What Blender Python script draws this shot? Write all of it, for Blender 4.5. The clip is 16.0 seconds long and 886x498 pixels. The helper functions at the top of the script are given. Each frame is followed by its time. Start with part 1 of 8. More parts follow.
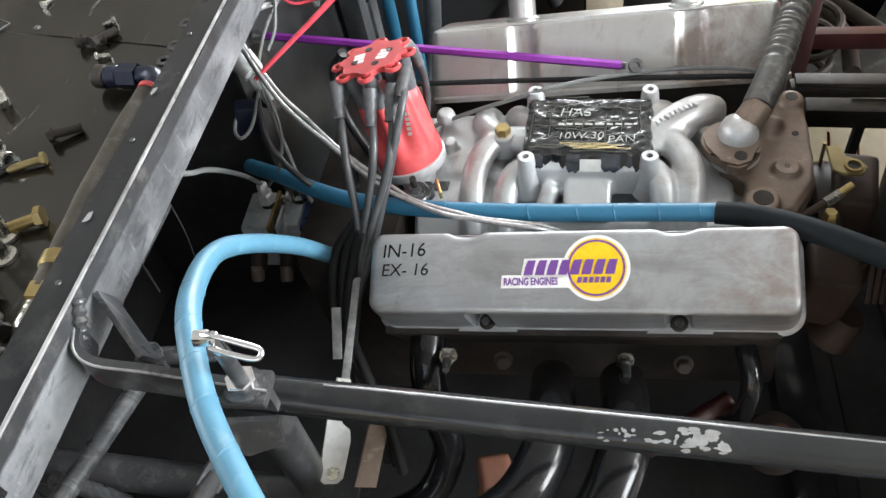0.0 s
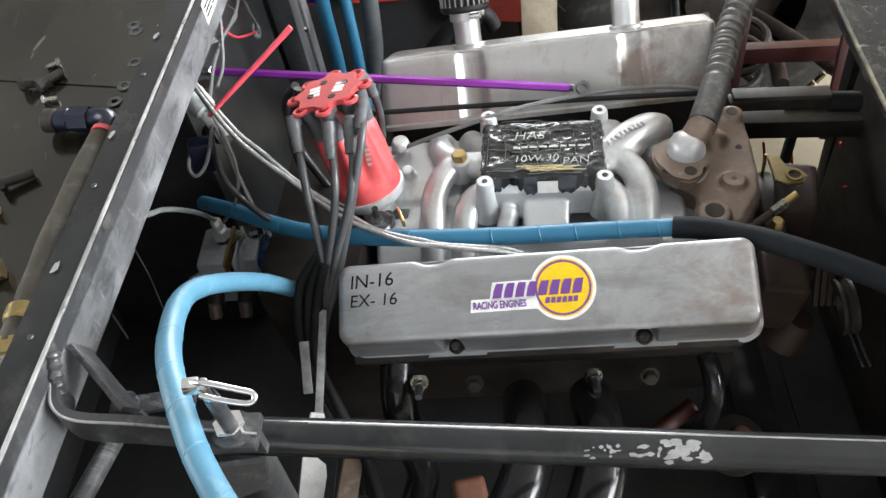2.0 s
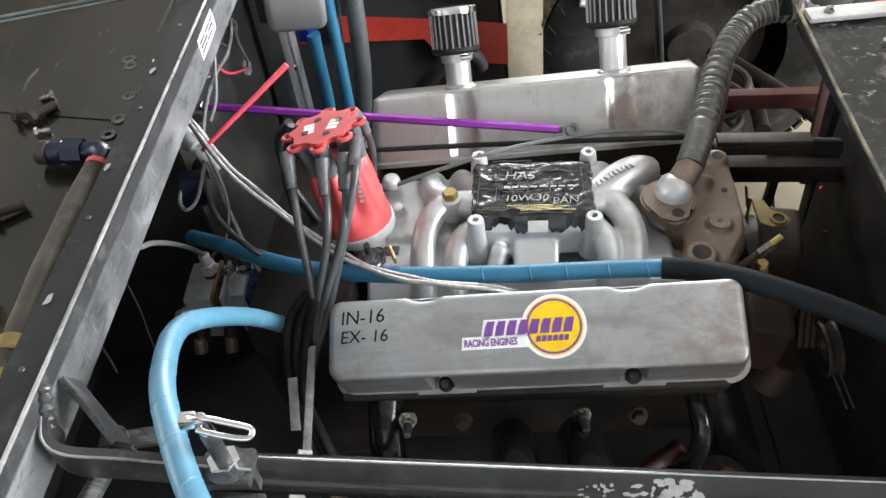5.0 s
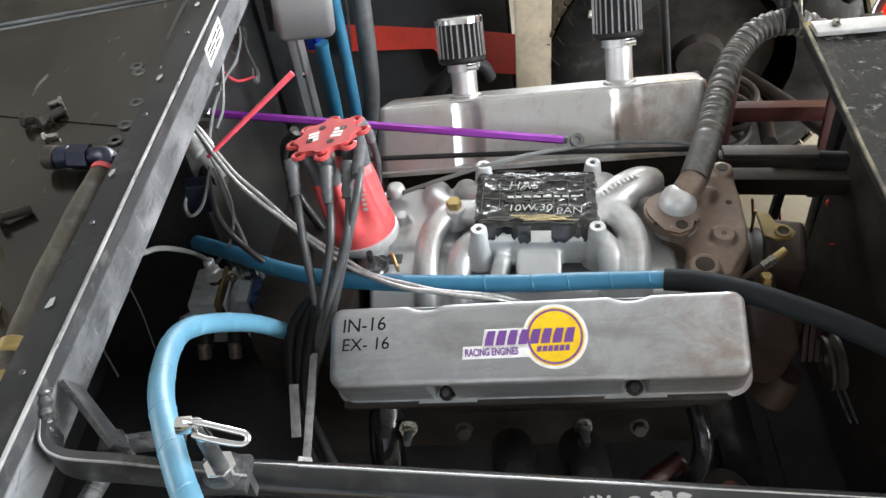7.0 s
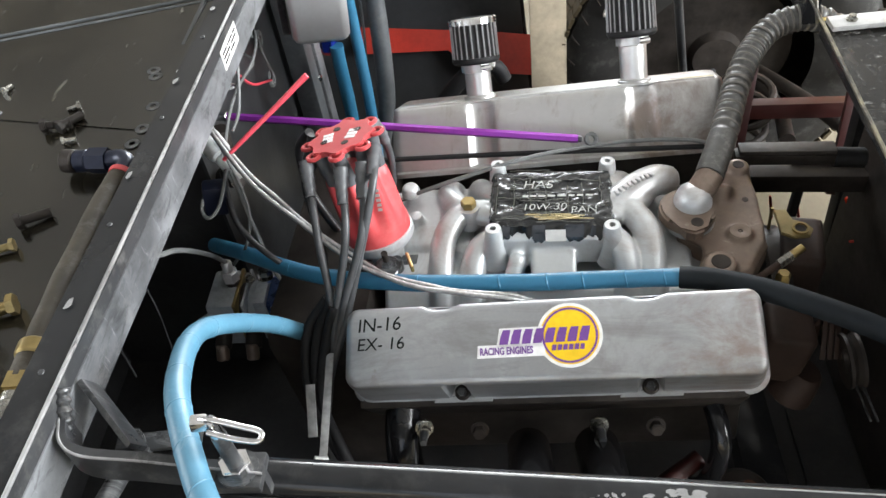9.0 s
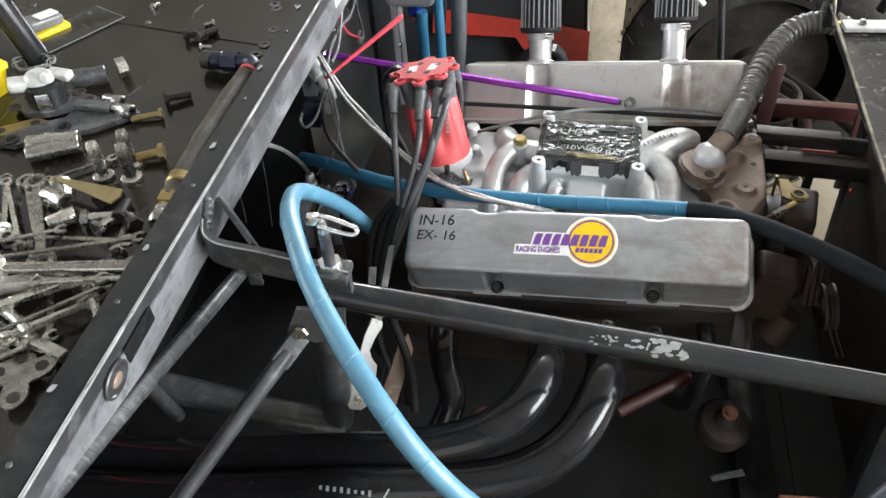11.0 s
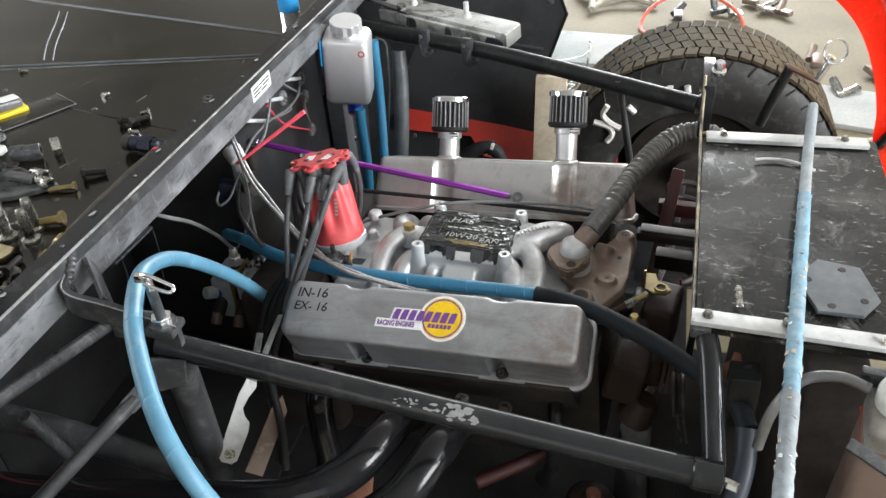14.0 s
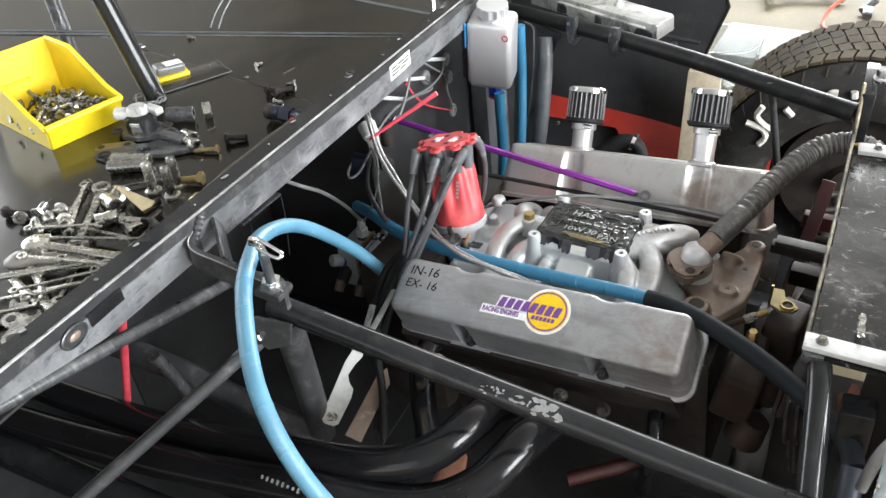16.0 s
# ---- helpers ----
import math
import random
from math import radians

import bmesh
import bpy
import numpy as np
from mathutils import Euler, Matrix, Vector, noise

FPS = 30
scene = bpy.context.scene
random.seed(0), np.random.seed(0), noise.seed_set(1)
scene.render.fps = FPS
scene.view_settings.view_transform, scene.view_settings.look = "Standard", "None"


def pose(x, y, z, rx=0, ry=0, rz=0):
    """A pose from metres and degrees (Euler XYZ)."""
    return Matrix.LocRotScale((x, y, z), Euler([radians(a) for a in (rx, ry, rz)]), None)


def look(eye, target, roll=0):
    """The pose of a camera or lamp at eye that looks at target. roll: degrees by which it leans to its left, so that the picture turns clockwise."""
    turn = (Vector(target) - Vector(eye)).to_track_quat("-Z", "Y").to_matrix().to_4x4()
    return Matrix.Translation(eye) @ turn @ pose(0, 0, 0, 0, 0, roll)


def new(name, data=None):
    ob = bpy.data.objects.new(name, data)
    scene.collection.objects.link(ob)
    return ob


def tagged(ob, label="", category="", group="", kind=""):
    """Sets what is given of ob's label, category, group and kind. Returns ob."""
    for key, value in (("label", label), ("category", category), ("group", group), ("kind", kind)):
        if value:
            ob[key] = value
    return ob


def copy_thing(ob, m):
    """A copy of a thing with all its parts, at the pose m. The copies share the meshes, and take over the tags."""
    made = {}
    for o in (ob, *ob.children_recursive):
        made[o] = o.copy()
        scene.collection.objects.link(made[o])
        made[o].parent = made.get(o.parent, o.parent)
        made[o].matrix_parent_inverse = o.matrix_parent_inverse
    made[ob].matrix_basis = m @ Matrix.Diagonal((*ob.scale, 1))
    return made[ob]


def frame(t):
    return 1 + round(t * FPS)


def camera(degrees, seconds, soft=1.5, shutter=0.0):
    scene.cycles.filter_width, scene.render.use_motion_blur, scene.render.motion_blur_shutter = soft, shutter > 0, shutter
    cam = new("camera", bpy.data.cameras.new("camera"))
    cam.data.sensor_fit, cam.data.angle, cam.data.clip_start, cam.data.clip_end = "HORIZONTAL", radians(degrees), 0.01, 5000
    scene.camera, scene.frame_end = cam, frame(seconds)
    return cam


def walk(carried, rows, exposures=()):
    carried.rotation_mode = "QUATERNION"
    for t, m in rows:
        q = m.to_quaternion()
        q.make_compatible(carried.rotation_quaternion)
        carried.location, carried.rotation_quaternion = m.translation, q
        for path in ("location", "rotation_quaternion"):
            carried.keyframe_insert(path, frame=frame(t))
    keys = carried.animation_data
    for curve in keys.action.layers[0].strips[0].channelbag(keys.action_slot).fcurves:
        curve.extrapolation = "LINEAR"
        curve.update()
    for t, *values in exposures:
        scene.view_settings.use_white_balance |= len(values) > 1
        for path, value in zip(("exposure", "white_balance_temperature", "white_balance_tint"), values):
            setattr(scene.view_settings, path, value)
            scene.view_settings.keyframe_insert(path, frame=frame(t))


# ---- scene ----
cam = camera(56.9, 16.0)
METRES, EYE, TILT, LEAN, TURN = 1.0, 1.35, -50.0, 8.0, 6.5
ROWS = [
    (0.0, 0.0, 0.0, 0.0, -0.0, 0.0, 0.0),
    (0.5, -0.0202, -0.0064, -0.0078, 0.04, 0.19, 0.95),
    (1.0, -0.0289, -0.0015, -0.0055, -2.96, 0.25, 2.43),
    (1.5, -0.0387, -0.0073, 0.0095, -3.51, 0.76, 2.88),
    (2.0, -0.0357, -0.0068, 0.01, -4.59, 1.21, 3.22),
    (2.5, -0.043, -0.0129, 0.0088, -4.43, 2.08, 2.63),
    (3.0, -0.0459, -0.0207, 0.003, -5.44, 2.97, 2.73),
    (3.5, -0.0526, -0.0176, 0.003, -6.26, 3.34, 2.79),
    (4.0, -0.0539, -0.0104, 0.009, -6.4, 3.49, 2.73),
    (6.5, -0.0469, -0.0111, 0.0099, -5.71, 4.32, 1.81),
    (7.0, -0.0438, -0.0128, 0.0091, -5.57, 4.46, 1.72),
    (7.5, -0.0366, -0.0127, 0.0093, -5.44, 4.61, 2.01),
    (8.0, -0.0374, -0.0094, 0.0103, -5.28, 4.74, 2.04),
    (10.5, -0.0507, -0.0975, -0.0692, -1.51, 4.38, -1.55),
    (11.0, -0.063, -0.2031, -0.1585, -2.24, 6.12, -5.3),
    (11.5, -0.0572, -0.2668, -0.1939, -5.38, 6.57, -7.07),
    (12.0, 0.0166, -0.3196, -0.2039, -4.9, 8.72, -9.11),
    (12.5, 0.1682, -0.365, -0.2158, -3.19, 12.38, -10.98),
    (13.0, 0.1834, -0.3711, -0.207, -2.51, 13.95, -11.18),
    (13.5, 0.1582, -0.3423, -0.1957, -1.67, 14.03, -8.94),
    (14.0, 0.1974, -0.3132, -0.1675, 0.79, 12.29, -8.84),
    (14.5, 0.2691, -0.2842, -0.1406, 8.6, 8.65, -15.83),
    (15.0, 0.2881, -0.274, -0.1165, 11.57, 8.17, -17.97),
    (15.5, 0.2852, -0.2837, -0.1167, 12.85, 7.96, -17.99),
    (16.0, 0.2538, -0.3126, -0.1468, 10.48, 8.85, -16.44),
]
walk(cam, [(t, pose(0, 0, EYE, TILT, LEAN, TURN) @ pose(METRES * x, METRES * y, METRES * z, 90 + pitch, roll, yaw)) for t, x, y, z, yaw, pitch, roll in ROWS], [(0.0, 0.6), (4.0, 0.53), (8.0, 0.50), (10.5, 0.60), (11.0, 0.54), (12.0, 0.34), (12.5, 0.2), (13.5, 0.08), (14.5, 0.38), (16.0, 0.52)])

# ---- world and light ----
world = bpy.data.worlds.new("sky")
scene.world = world
world.use_nodes = True
wn = world.node_tree
sky = wn.nodes.new("ShaderNodeTexSky")
sky.sky_type, sky.sun_disc = "NISHITA", False
sky.sun_elevation, sky.sun_rotation = radians(38), radians(200)
wn.links.new(sky.outputs["Color"], wn.nodes["Background"].inputs["Color"])
wn.nodes["Background"].inputs["Strength"].default_value = 0.12

sun_data = bpy.data.lights.new("sun", "SUN")
sun_data.energy, sun_data.angle, sun_data.color = 2.0, radians(0.6), (1.0, 0.95, 0.88)
sun = new("sun", sun_data)
sun.matrix_world = look((0, -8, 7), (0, -1.5, 0))


def area(name, eye, target, w, h, power, colour=(1, 1, 1)):
    data = bpy.data.lights.new(name, "AREA")
    data.shape, data.size, data.size_y, data.energy, data.color = "RECTANGLE", w, h, power, colour
    lamp = new(name, data)
    lamp.matrix_world = look(eye, target)
    return lamp


# daylight lamps at unseen doors: east and north inferred, south and west added fill
area("door_daylight_east", (4.0, 0.0, 1.95), (0.0, 0.6, 0.6), 3.8, 1.6, 430, (0.95, 0.98, 1.0))
area("fill_daylight_south", (-1.4, -3.4, 1.6), (-0.4, 0.6, 0.7), 4.4, 2.4, 12, (0.95, 0.98, 1.0))
area("fill_daylight_west", (-4.3, 0.4, 2.0), (0.0, 0.6, 0.6), 3.8, 1.6, 120, (0.95, 0.98, 1.0))
area("door_daylight_north", (0.3, 5.9, 1.9), (0.0, 0.6, 0.6), 3.0, 1.6, 300, (0.95, 0.98, 1.0))


# ---- materials ----
def material(name, colour, rough=0.5, metal=0.0, vary=0.15, scale=8.0, bump=0.05, fine=120.0, dark=None, stain=0.0, stain_colour=(0.2, 0.12, 0.07), stain_scale=3.0, coat=0.0, spread=0.12, dust=0.0, island=0.0, grain_amount=0.7):
    m = bpy.data.materials.new(name)
    m.use_nodes = True
    nt = m.node_tree
    b = nt.nodes["Principled BSDF"]
    co = nt.nodes.new("ShaderNodeTexCoord")

    def noise_node(s, detail=5.0, rough_=0.55):
        n = nt.nodes.new("ShaderNodeTexNoise")
        n.inputs["Scale"].default_value, n.inputs["Detail"].default_value, n.inputs["Roughness"].default_value = s, detail, rough_
        nt.links.new(co.outputs["Object"], n.inputs["Vector"])
        return n.outputs["Fac"]

    def ramp(fac, lo, hi, c0, c1):
        r = nt.nodes.new("ShaderNodeValToRGB")
        r.color_ramp.elements[0].position, r.color_ramp.elements[1].position = lo, hi
        r.color_ramp.elements[0].color, r.color_ramp.elements[1].color = (*c0, 1), (*c1, 1)
        nt.links.new(fac, r.inputs["Fac"])
        return r.outputs["Color"]

    def mix(fac, a, c):
        x = nt.nodes.new("ShaderNodeMix")
        x.data_type = "RGBA"
        if isinstance(fac, float):
            x.inputs["Factor"].default_value = fac
        else:
            nt.links.new(fac, x.inputs["Factor"])
        nt.links.new(a, x.inputs["A"])
        if isinstance(c, tuple):
            x.inputs["B"].default_value = (*c, 1)
        else:
            nt.links.new(c, x.inputs["B"])
        return x.outputs["Result"]

    lo = tuple(max(0.0, c * (1 - vary)) for c in colour) if dark is None else dark
    hi = tuple(min(1.0, c * (1 + vary)) for c in colour)
    base = ramp(noise_node(scale), 0.3, 0.7, lo, hi)
    grain = ramp(noise_node(fine, 3.0), 0.25, 0.75, (0.82, 0.82, 0.82), (1.12, 1.12, 1.12))
    mul = nt.nodes.new("ShaderNodeMix")
    mul.data_type, mul.blend_type = "RGBA", "MULTIPLY"
    mul.inputs["Factor"].default_value = grain_amount
    nt.links.new(base, mul.inputs["A"])
    nt.links.new(grain, mul.inputs["B"])
    col = mul.outputs["Result"]
    if stain:
        fac = ramp(noise_node(stain_scale, 6.0, 0.65), 0.62 - stain * 0.2, 0.75, (0, 0, 0), (stain, stain, stain))
        col = mix(fac, col, stain_colour)
    if dust:
        fac = ramp(noise_node(scale * 2.3, 8.0, 0.75), 0.52, 0.72, (0, 0, 0), (dust, dust, dust))
        col = mix(fac, col, (0.36, 0.35, 0.33))
    if island:
        info = nt.nodes.new("ShaderNodeObjectInfo")
        hsv = nt.nodes.new("ShaderNodeHueSaturation")
        mr = nt.nodes.new("ShaderNodeMapRange")
        mr.inputs["To Min"].default_value, mr.inputs["To Max"].default_value = 1 - island, 1 + island
        nt.links.new(info.outputs["Random"], mr.inputs["Value"])
        nt.links.new(mr.outputs["Result"], hsv.inputs["Value"])
        nt.links.new(col, hsv.inputs["Color"])
        col = hsv.outputs["Color"]
    nt.links.new(col, b.inputs["Base Color"])
    rr = nt.nodes.new("ShaderNodeMapRange")
    rr.inputs["To Min"].default_value, rr.inputs["To Max"].default_value = max(0.02, rough - spread), min(1.0, rough + spread)
    nt.links.new(noise_node(scale * 3.1, 6.0, 0.7), rr.inputs["Value"])
    nt.links.new(rr.outputs["Result"], b.inputs["Roughness"])
    b.inputs["Metallic"].default_value = metal
    b.inputs["Coat Weight"].default_value = coat
    if bump:
        bp = nt.nodes.new("ShaderNodeBump")
        bp.inputs["Strength"].default_value, bp.inputs["Distance"].default_value = bump, 0.002
        nt.links.new(noise_node(fine, 4.0), bp.inputs["Height"])
        nt.links.new(bp.outputs["Normal"], b.inputs["Normal"])
    return m


M_BLACK = material("black_paint", (0.015, 0.0155, 0.0165), 0.15, vary=0.3, scale=9, dust=0.05, bump=0.015, spread=0.07, grain_amount=0.2)
M_BLACK_WORN = material("worn_black_steel", (0.034, 0.035, 0.037), 0.32, vary=0.35, scale=14, dust=0.28, bump=0.05)
M_BEAM_FACE = material("rubbed_beam_steel", (0.19, 0.196, 0.206), 0.42, 0.35, vary=0.5, scale=11, dust=0.3, bump=0.05)
M_GREY_STEEL = material("scuffed_grey_steel", (0.085, 0.088, 0.092), 0.3, 0.6, vary=0.4, scale=16, dust=0.3, bump=0.06)
M_EDGE = material("bright_edge_steel", (0.3, 0.3, 0.3), 0.4, 0.4, vary=0.3, scale=22, bump=0.0, spread=0.06, stain=0.6, stain_colour=(0.06, 0.06, 0.06), stain_scale=12)
M_DECK = material("dusty_black_deck", (0.012, 0.0105, 0.0075), 0.17, vary=0.35, scale=5, bump=0.012, spread=0.08)
M_PANEL = material("scratched_black_plastic", (0.014, 0.0135, 0.0125), 0.16, vary=0.5, scale=4, bump=0.08, fine=60, spread=0.1)
M_INNER = material("dull_black_inner_panel", (0.03, 0.031, 0.033), 0.35, vary=0.4, scale=5, bump=0.05, fine=60, dust=0.06, stain=0.4, stain_colour=(0.05, 0.048, 0.045), stain_scale=14)
M_FIREWALL = material("dark_firewall_sheet", (0.03, 0.03, 0.031), 0.5, vary=0.4, scale=6, dust=0.05)
M_DARK = material("greasy_dark_iron", (0.034, 0.029, 0.026), 0.5, 0.2, vary=0.5, scale=20, stain=0.4, stain_colour=(0.05, 0.03, 0.02))
M_HEADER = material("black_coated_pipe", (0.009, 0.009, 0.010), 0.16, vary=0.3, scale=12, bump=0.015, spread=0.06, grain_amount=0.2)
M_COVER = material("cast_aluminium_grey", (0.36, 0.37, 0.385), 0.36, 0.6, vary=0.16, scale=5, fine=300, bump=0.012, stain=0.6, stain_colour=(0.16, 0.125, 0.11), stain_scale=6, spread=0.1, grain_amount=0.2)
M_COVER_FAR = material("sheet_aluminium_cover", (0.5, 0.5, 0.495), 0.36, 0.75, vary=0.12, scale=5, bump=0.03, stain=0.5, stain_colour=(0.3, 0.22, 0.13), stain_scale=4, grain_amount=0.2)
M_ALU = material("cast_intake_aluminium", (0.60, 0.625, 0.64), 0.36, 0.45, vary=0.12, scale=9, fine=220, bump=0.06, stain=0.3, stain_colour=(0.26, 0.21, 0.19), stain_scale=8, grain_amount=0.2)
M_ALU_TAN = material("heat_stained_casting", (0.20, 0.152, 0.122), 0.45, 0.4, vary=0.25, scale=12, fine=160, bump=0.1, stain=0.5, stain_colour=(0.11, 0.055, 0.035), stain_scale=10)
M_TANK = material("brushed_tank_aluminium", (0.66, 0.66, 0.665), 0.33, 0.65, vary=0.08, scale=7, bump=0.02, grain_amount=0.2)
M_CHROME = material("chrome", (0.78, 0.78, 0.79), 0.13, 1.0, vary=0.08, scale=30, bump=0.02, spread=0.07)
M_TOOL = material("tool_steel", (0.42, 0.41, 0.375), 0.27, 0.95, vary=0.35, scale=40, island=0.45, stain=0.35, stain_colour=(0.1, 0.085, 0.06), stain_scale=30)
M_ZINC = material("yellow_zinc", (0.28, 0.22, 0.1), 0.4, 0.7, vary=0.25, scale=40, island=0.2, stain=0.3, stain_colour=(0.15, 0.12, 0.09), stain_scale=40)
M_BRASS = material("brass", (0.32, 0.24, 0.10), 0.34, 0.8, vary=0.25, scale=30, stain=0.3, stain_colour=(0.14, 0.1, 0.06), stain_scale=30)
M_BLUE = material("blue_hose_sleeve", (0.072, 0.19, 0.275), 0.42, vary=0.2, scale=14, bump=0.1, fine=240, stain=0.2, stain_colour=(0.05, 0.15, 0.24), stain_scale=12, grain_amount=0.2)
M_BLUE_DEEP = material("deep_blue_hose", (0.03, 0.165, 0.29), 0.45, vary=0.15, scale=14, bump=0.1, fine=240, grain_amount=0.2)
M_RUBBER = material("black_rubber", (0.014, 0.014, 0.015), 0.6, vary=0.3, scale=18, dust=0.03, bump=0.08)
M_HOSE_DARK = material("dark_slate_hose", (0.009, 0.012, 0.015), 0.7, vary=0.3, scale=18, bump=0.08)
M_HOSE_OLD = material("dusty_rubber_hose", (0.036, 0.028, 0.016), 0.65, vary=0.3, scale=20, dust=0.2, bump=0.15)
M_TYRE = material("tyre_rubber", (0.014, 0.013, 0.012), 0.6, vary=0.3, scale=12, dust=0.15, bump=0.1)
M_TREAD = material("dusty_tread_rubber", (0.062, 0.048, 0.029), 0.8, vary=0.4, scale=9, stain=0.5, stain_colour=(0.10, 0.08, 0.05), stain_scale=14, bump=0.15)
M_CORR = material("corrugated_hose_rubber", (0.06, 0.058, 0.055), 0.42, vary=0.35, scale=30, dust=0.35)
M_BRAID = material("braided_steel_line", (0.4, 0.4, 0.4), 0.35, 0.8, vary=0.25, scale=200, fine=600, bump=0.3)
M_WIRE = material("dark_grey_wire", (0.022, 0.022, 0.024), 0.35, vary=0.2, scale=40)
M_BOOT = material("boot_rubber", (0.085, 0.088, 0.094), 0.4, vary=0.25, scale=60)
M_LEAD = material("grey_silicone_lead", (0.06, 0.062, 0.066), 0.38, vary=0.25, scale=40)
M_WIRE_GREY = material("grey_wire", (0.15, 0.155, 0.155), 0.45, vary=0.15, scale=40)
M_WIRE_RED = material("red_wire", (0.66, 0.07, 0.1), 0.4, vary=0.15, scale=40)
M_CAPRED = material("red_cap_plastic", (0.50, 0.055, 0.06), 0.42, vary=0.12, scale=14, bump=0.04, stain=0.3, stain_colour=(0.75, 0.3, 0.28), stain_scale=14, grain_amount=0.2)
M_PURPLE = material("purple_anodised", (0.25, 0.035, 0.34), 0.33, 0.5, vary=0.12, scale=20)
M_BLUE_ANO = material("blue_anodised", (0.012, 0.016, 0.035), 0.32, 0.4, vary=0.2, scale=20)
M_TAPE = material("black_cloth_tape", (0.015, 0.016, 0.017), 0.17, vary=0.3, scale=25, bump=0.5, fine=70)
M_TAPE_EDGE = material("tape_crease_grey", (0.05, 0.052, 0.04), 0.55)
M_WORN_EDGE = material("half_worn_brassy_edge", (0.05, 0.045, 0.035), 0.45, 0.4, vary=0.3, scale=30, stain=0.9, stain_colour=(0.42, 0.37, 0.24), stain_scale=22)
M_WHITE_MARK = material("silver_marker", (0.38, 0.39, 0.37), 0.5)
M_BLACK_MARK = material("black_marker", (0.006, 0.008, 0.008), 0.85)
M_STICK_W = material("sticker_white", (0.82, 0.82, 0.82), 0.4, vary=0.03)
M_STICK_Y = material("sticker_yellow", (0.85, 0.55, 0.01), 0.4, vary=0.04)
M_STICK_P = material("sticker_purple", (0.16, 0.06, 0.28), 0.4, vary=0.05)
M_YELLOW = material("yellow_bin_plastic", (0.74, 0.56, 0.015), 0.32, vary=0.08, scale=10, bump=0.02, grain_amount=0.2, stain=0.35, stain_colour=(0.42, 0.33, 0.06), stain_scale=9)
M_CLEAR = material("cloudy_clear_plastic", (0.6, 0.6, 0.55), 0.25, vary=0.1, scale=20)
M_CONCRETE = material("garage_concrete", (0.152, 0.127, 0.08), 0.75, vary=0.25, scale=1.4, fine=60, bump=0.2, stain=0.5, stain_colour=(0.16, 0.14, 0.11), stain_scale=2.2)
M_WALL = material("garage_wall_board", (0.36, 0.35, 0.33), 0.8, vary=0.15, scale=1.5, stain=0.25, stain_colour=(0.25, 0.23, 0.2), stain_scale=1.2)
M_CEIL = material("garage_ceiling_board", (0.52, 0.51, 0.5), 0.85, vary=0.12, scale=1.5)
M_RED_BODY = material("orange_red_body_paint", (0.82, 0.05, 0.015), 0.25, vary=0.08, scale=5, coat=0.4, bump=0.0, grain_amount=0.2)
M_CORAL = material("faded_coral_wrap", (0.62, 0.13, 0.09), 0.35, vary=0.15, scale=6, grain_amount=0.2)
M_NAVY = material("dark_navy_wrap", (0.05, 0.055, 0.07), 0.35, vary=0.25, scale=9, dust=0.2)
M_BODY_Y = material("pale_yellow_wrap", (0.85, 0.6, 0.2), 0.35, vary=0.08, scale=5)
M_RED_FRAME = material("red_frame_paint", (0.034, 0.007, 0.006), 0.4, vary=0.25, scale=14, stain=0.6, stain_colour=(0.025, 0.017, 0.015), stain_scale=9)
M_WHITE_STRIP = material("chalky_white_strip", (0.5, 0.5, 0.49), 0.5, 0.2, vary=0.18, scale=14, stain=0.55, stain_colour=(0.2, 0.18, 0.14), stain_scale=14)
M_CHANNEL = material("battered_channel_aluminium", (0.5, 0.5, 0.48), 0.45, 0.3, vary=0.25, scale=14, bump=0.15, stain=0.4, stain_colour=(0.25, 0.22, 0.17), stain_scale=12)
M_FOAM = material("grey_foam_sleeve", (0.2, 0.225, 0.24), 0.7, vary=0.2, scale=30, bump=0.4, fine=120, stain=0.65, stain_colour=(0.16, 0.13, 0.1), stain_scale=18)
M_JUG = material("milky_plastic", (0.19, 0.135, 0.11), 0.4, vary=0.12, scale=6, stain=0.3, stain_colour=(0.26, 0.15, 0.11), stain_scale=5, grain_amount=0.2)
M_CAPBLUE = material("bright_blue_cap", (0.03, 0.28, 0.62), 0.35, vary=0.06)
M_PAPER = material("white_paper", (0.26, 0.265, 0.25), 0.7, vary=0.2, scale=5)
M_CARD = material("beige_board", (0.45, 0.38, 0.28), 0.75, vary=0.18, scale=18, fine=90, bump=0.15)
M_FILTER = material("pleated_filter_grey", (0.035, 0.035, 0.037), 0.6, vary=0.2, scale=30)
M_CHALK = material("chalk_mark", (0.5, 0.48, 0.44), 0.9, vary=0.2, scale=60)
M_GOLD_EDGE = material("brassy_edge", (0.42, 0.32, 0.11), 0.4, 0.6, vary=0.3, scale=25, stain=0.35, stain_colour=(0.4, 0.4, 0.39), stain_scale=16)
M_LABEL = material("printed_label", (0.62, 0.62, 0.6), 0.5, vary=0.04)
M_RUST = material("rusty_iron", (0.18, 0.072, 0.042), 0.8, vary=0.3, scale=20)
M_RED_DULL = material("dull_red_panel", (0.40, 0.03, 0.018), 0.4, vary=0.25, scale=6, stain=0.4, stain_colour=(0.1, 0.02, 0.015), stain_scale=5)
M_CHIP = material("bare_chip_metal", (0.27, 0.27, 0.268), 0.5, 0.3, vary=0.25, scale=60)
M_SLEEVE = material("smoky_plastic", (0.26, 0.24, 0.215), 0.3, vary=0.3, scale=20, dust=0.3)
M_HOSE_SHADED = material("shaded_blue_hose", (0.018, 0.024, 0.036), 0.5, vary=0.2, scale=14, bump=0.08)
M_GROMMET = material("dusty_grommet_rubber", (0.2, 0.205, 0.205), 0.5, vary=0.25, scale=30)
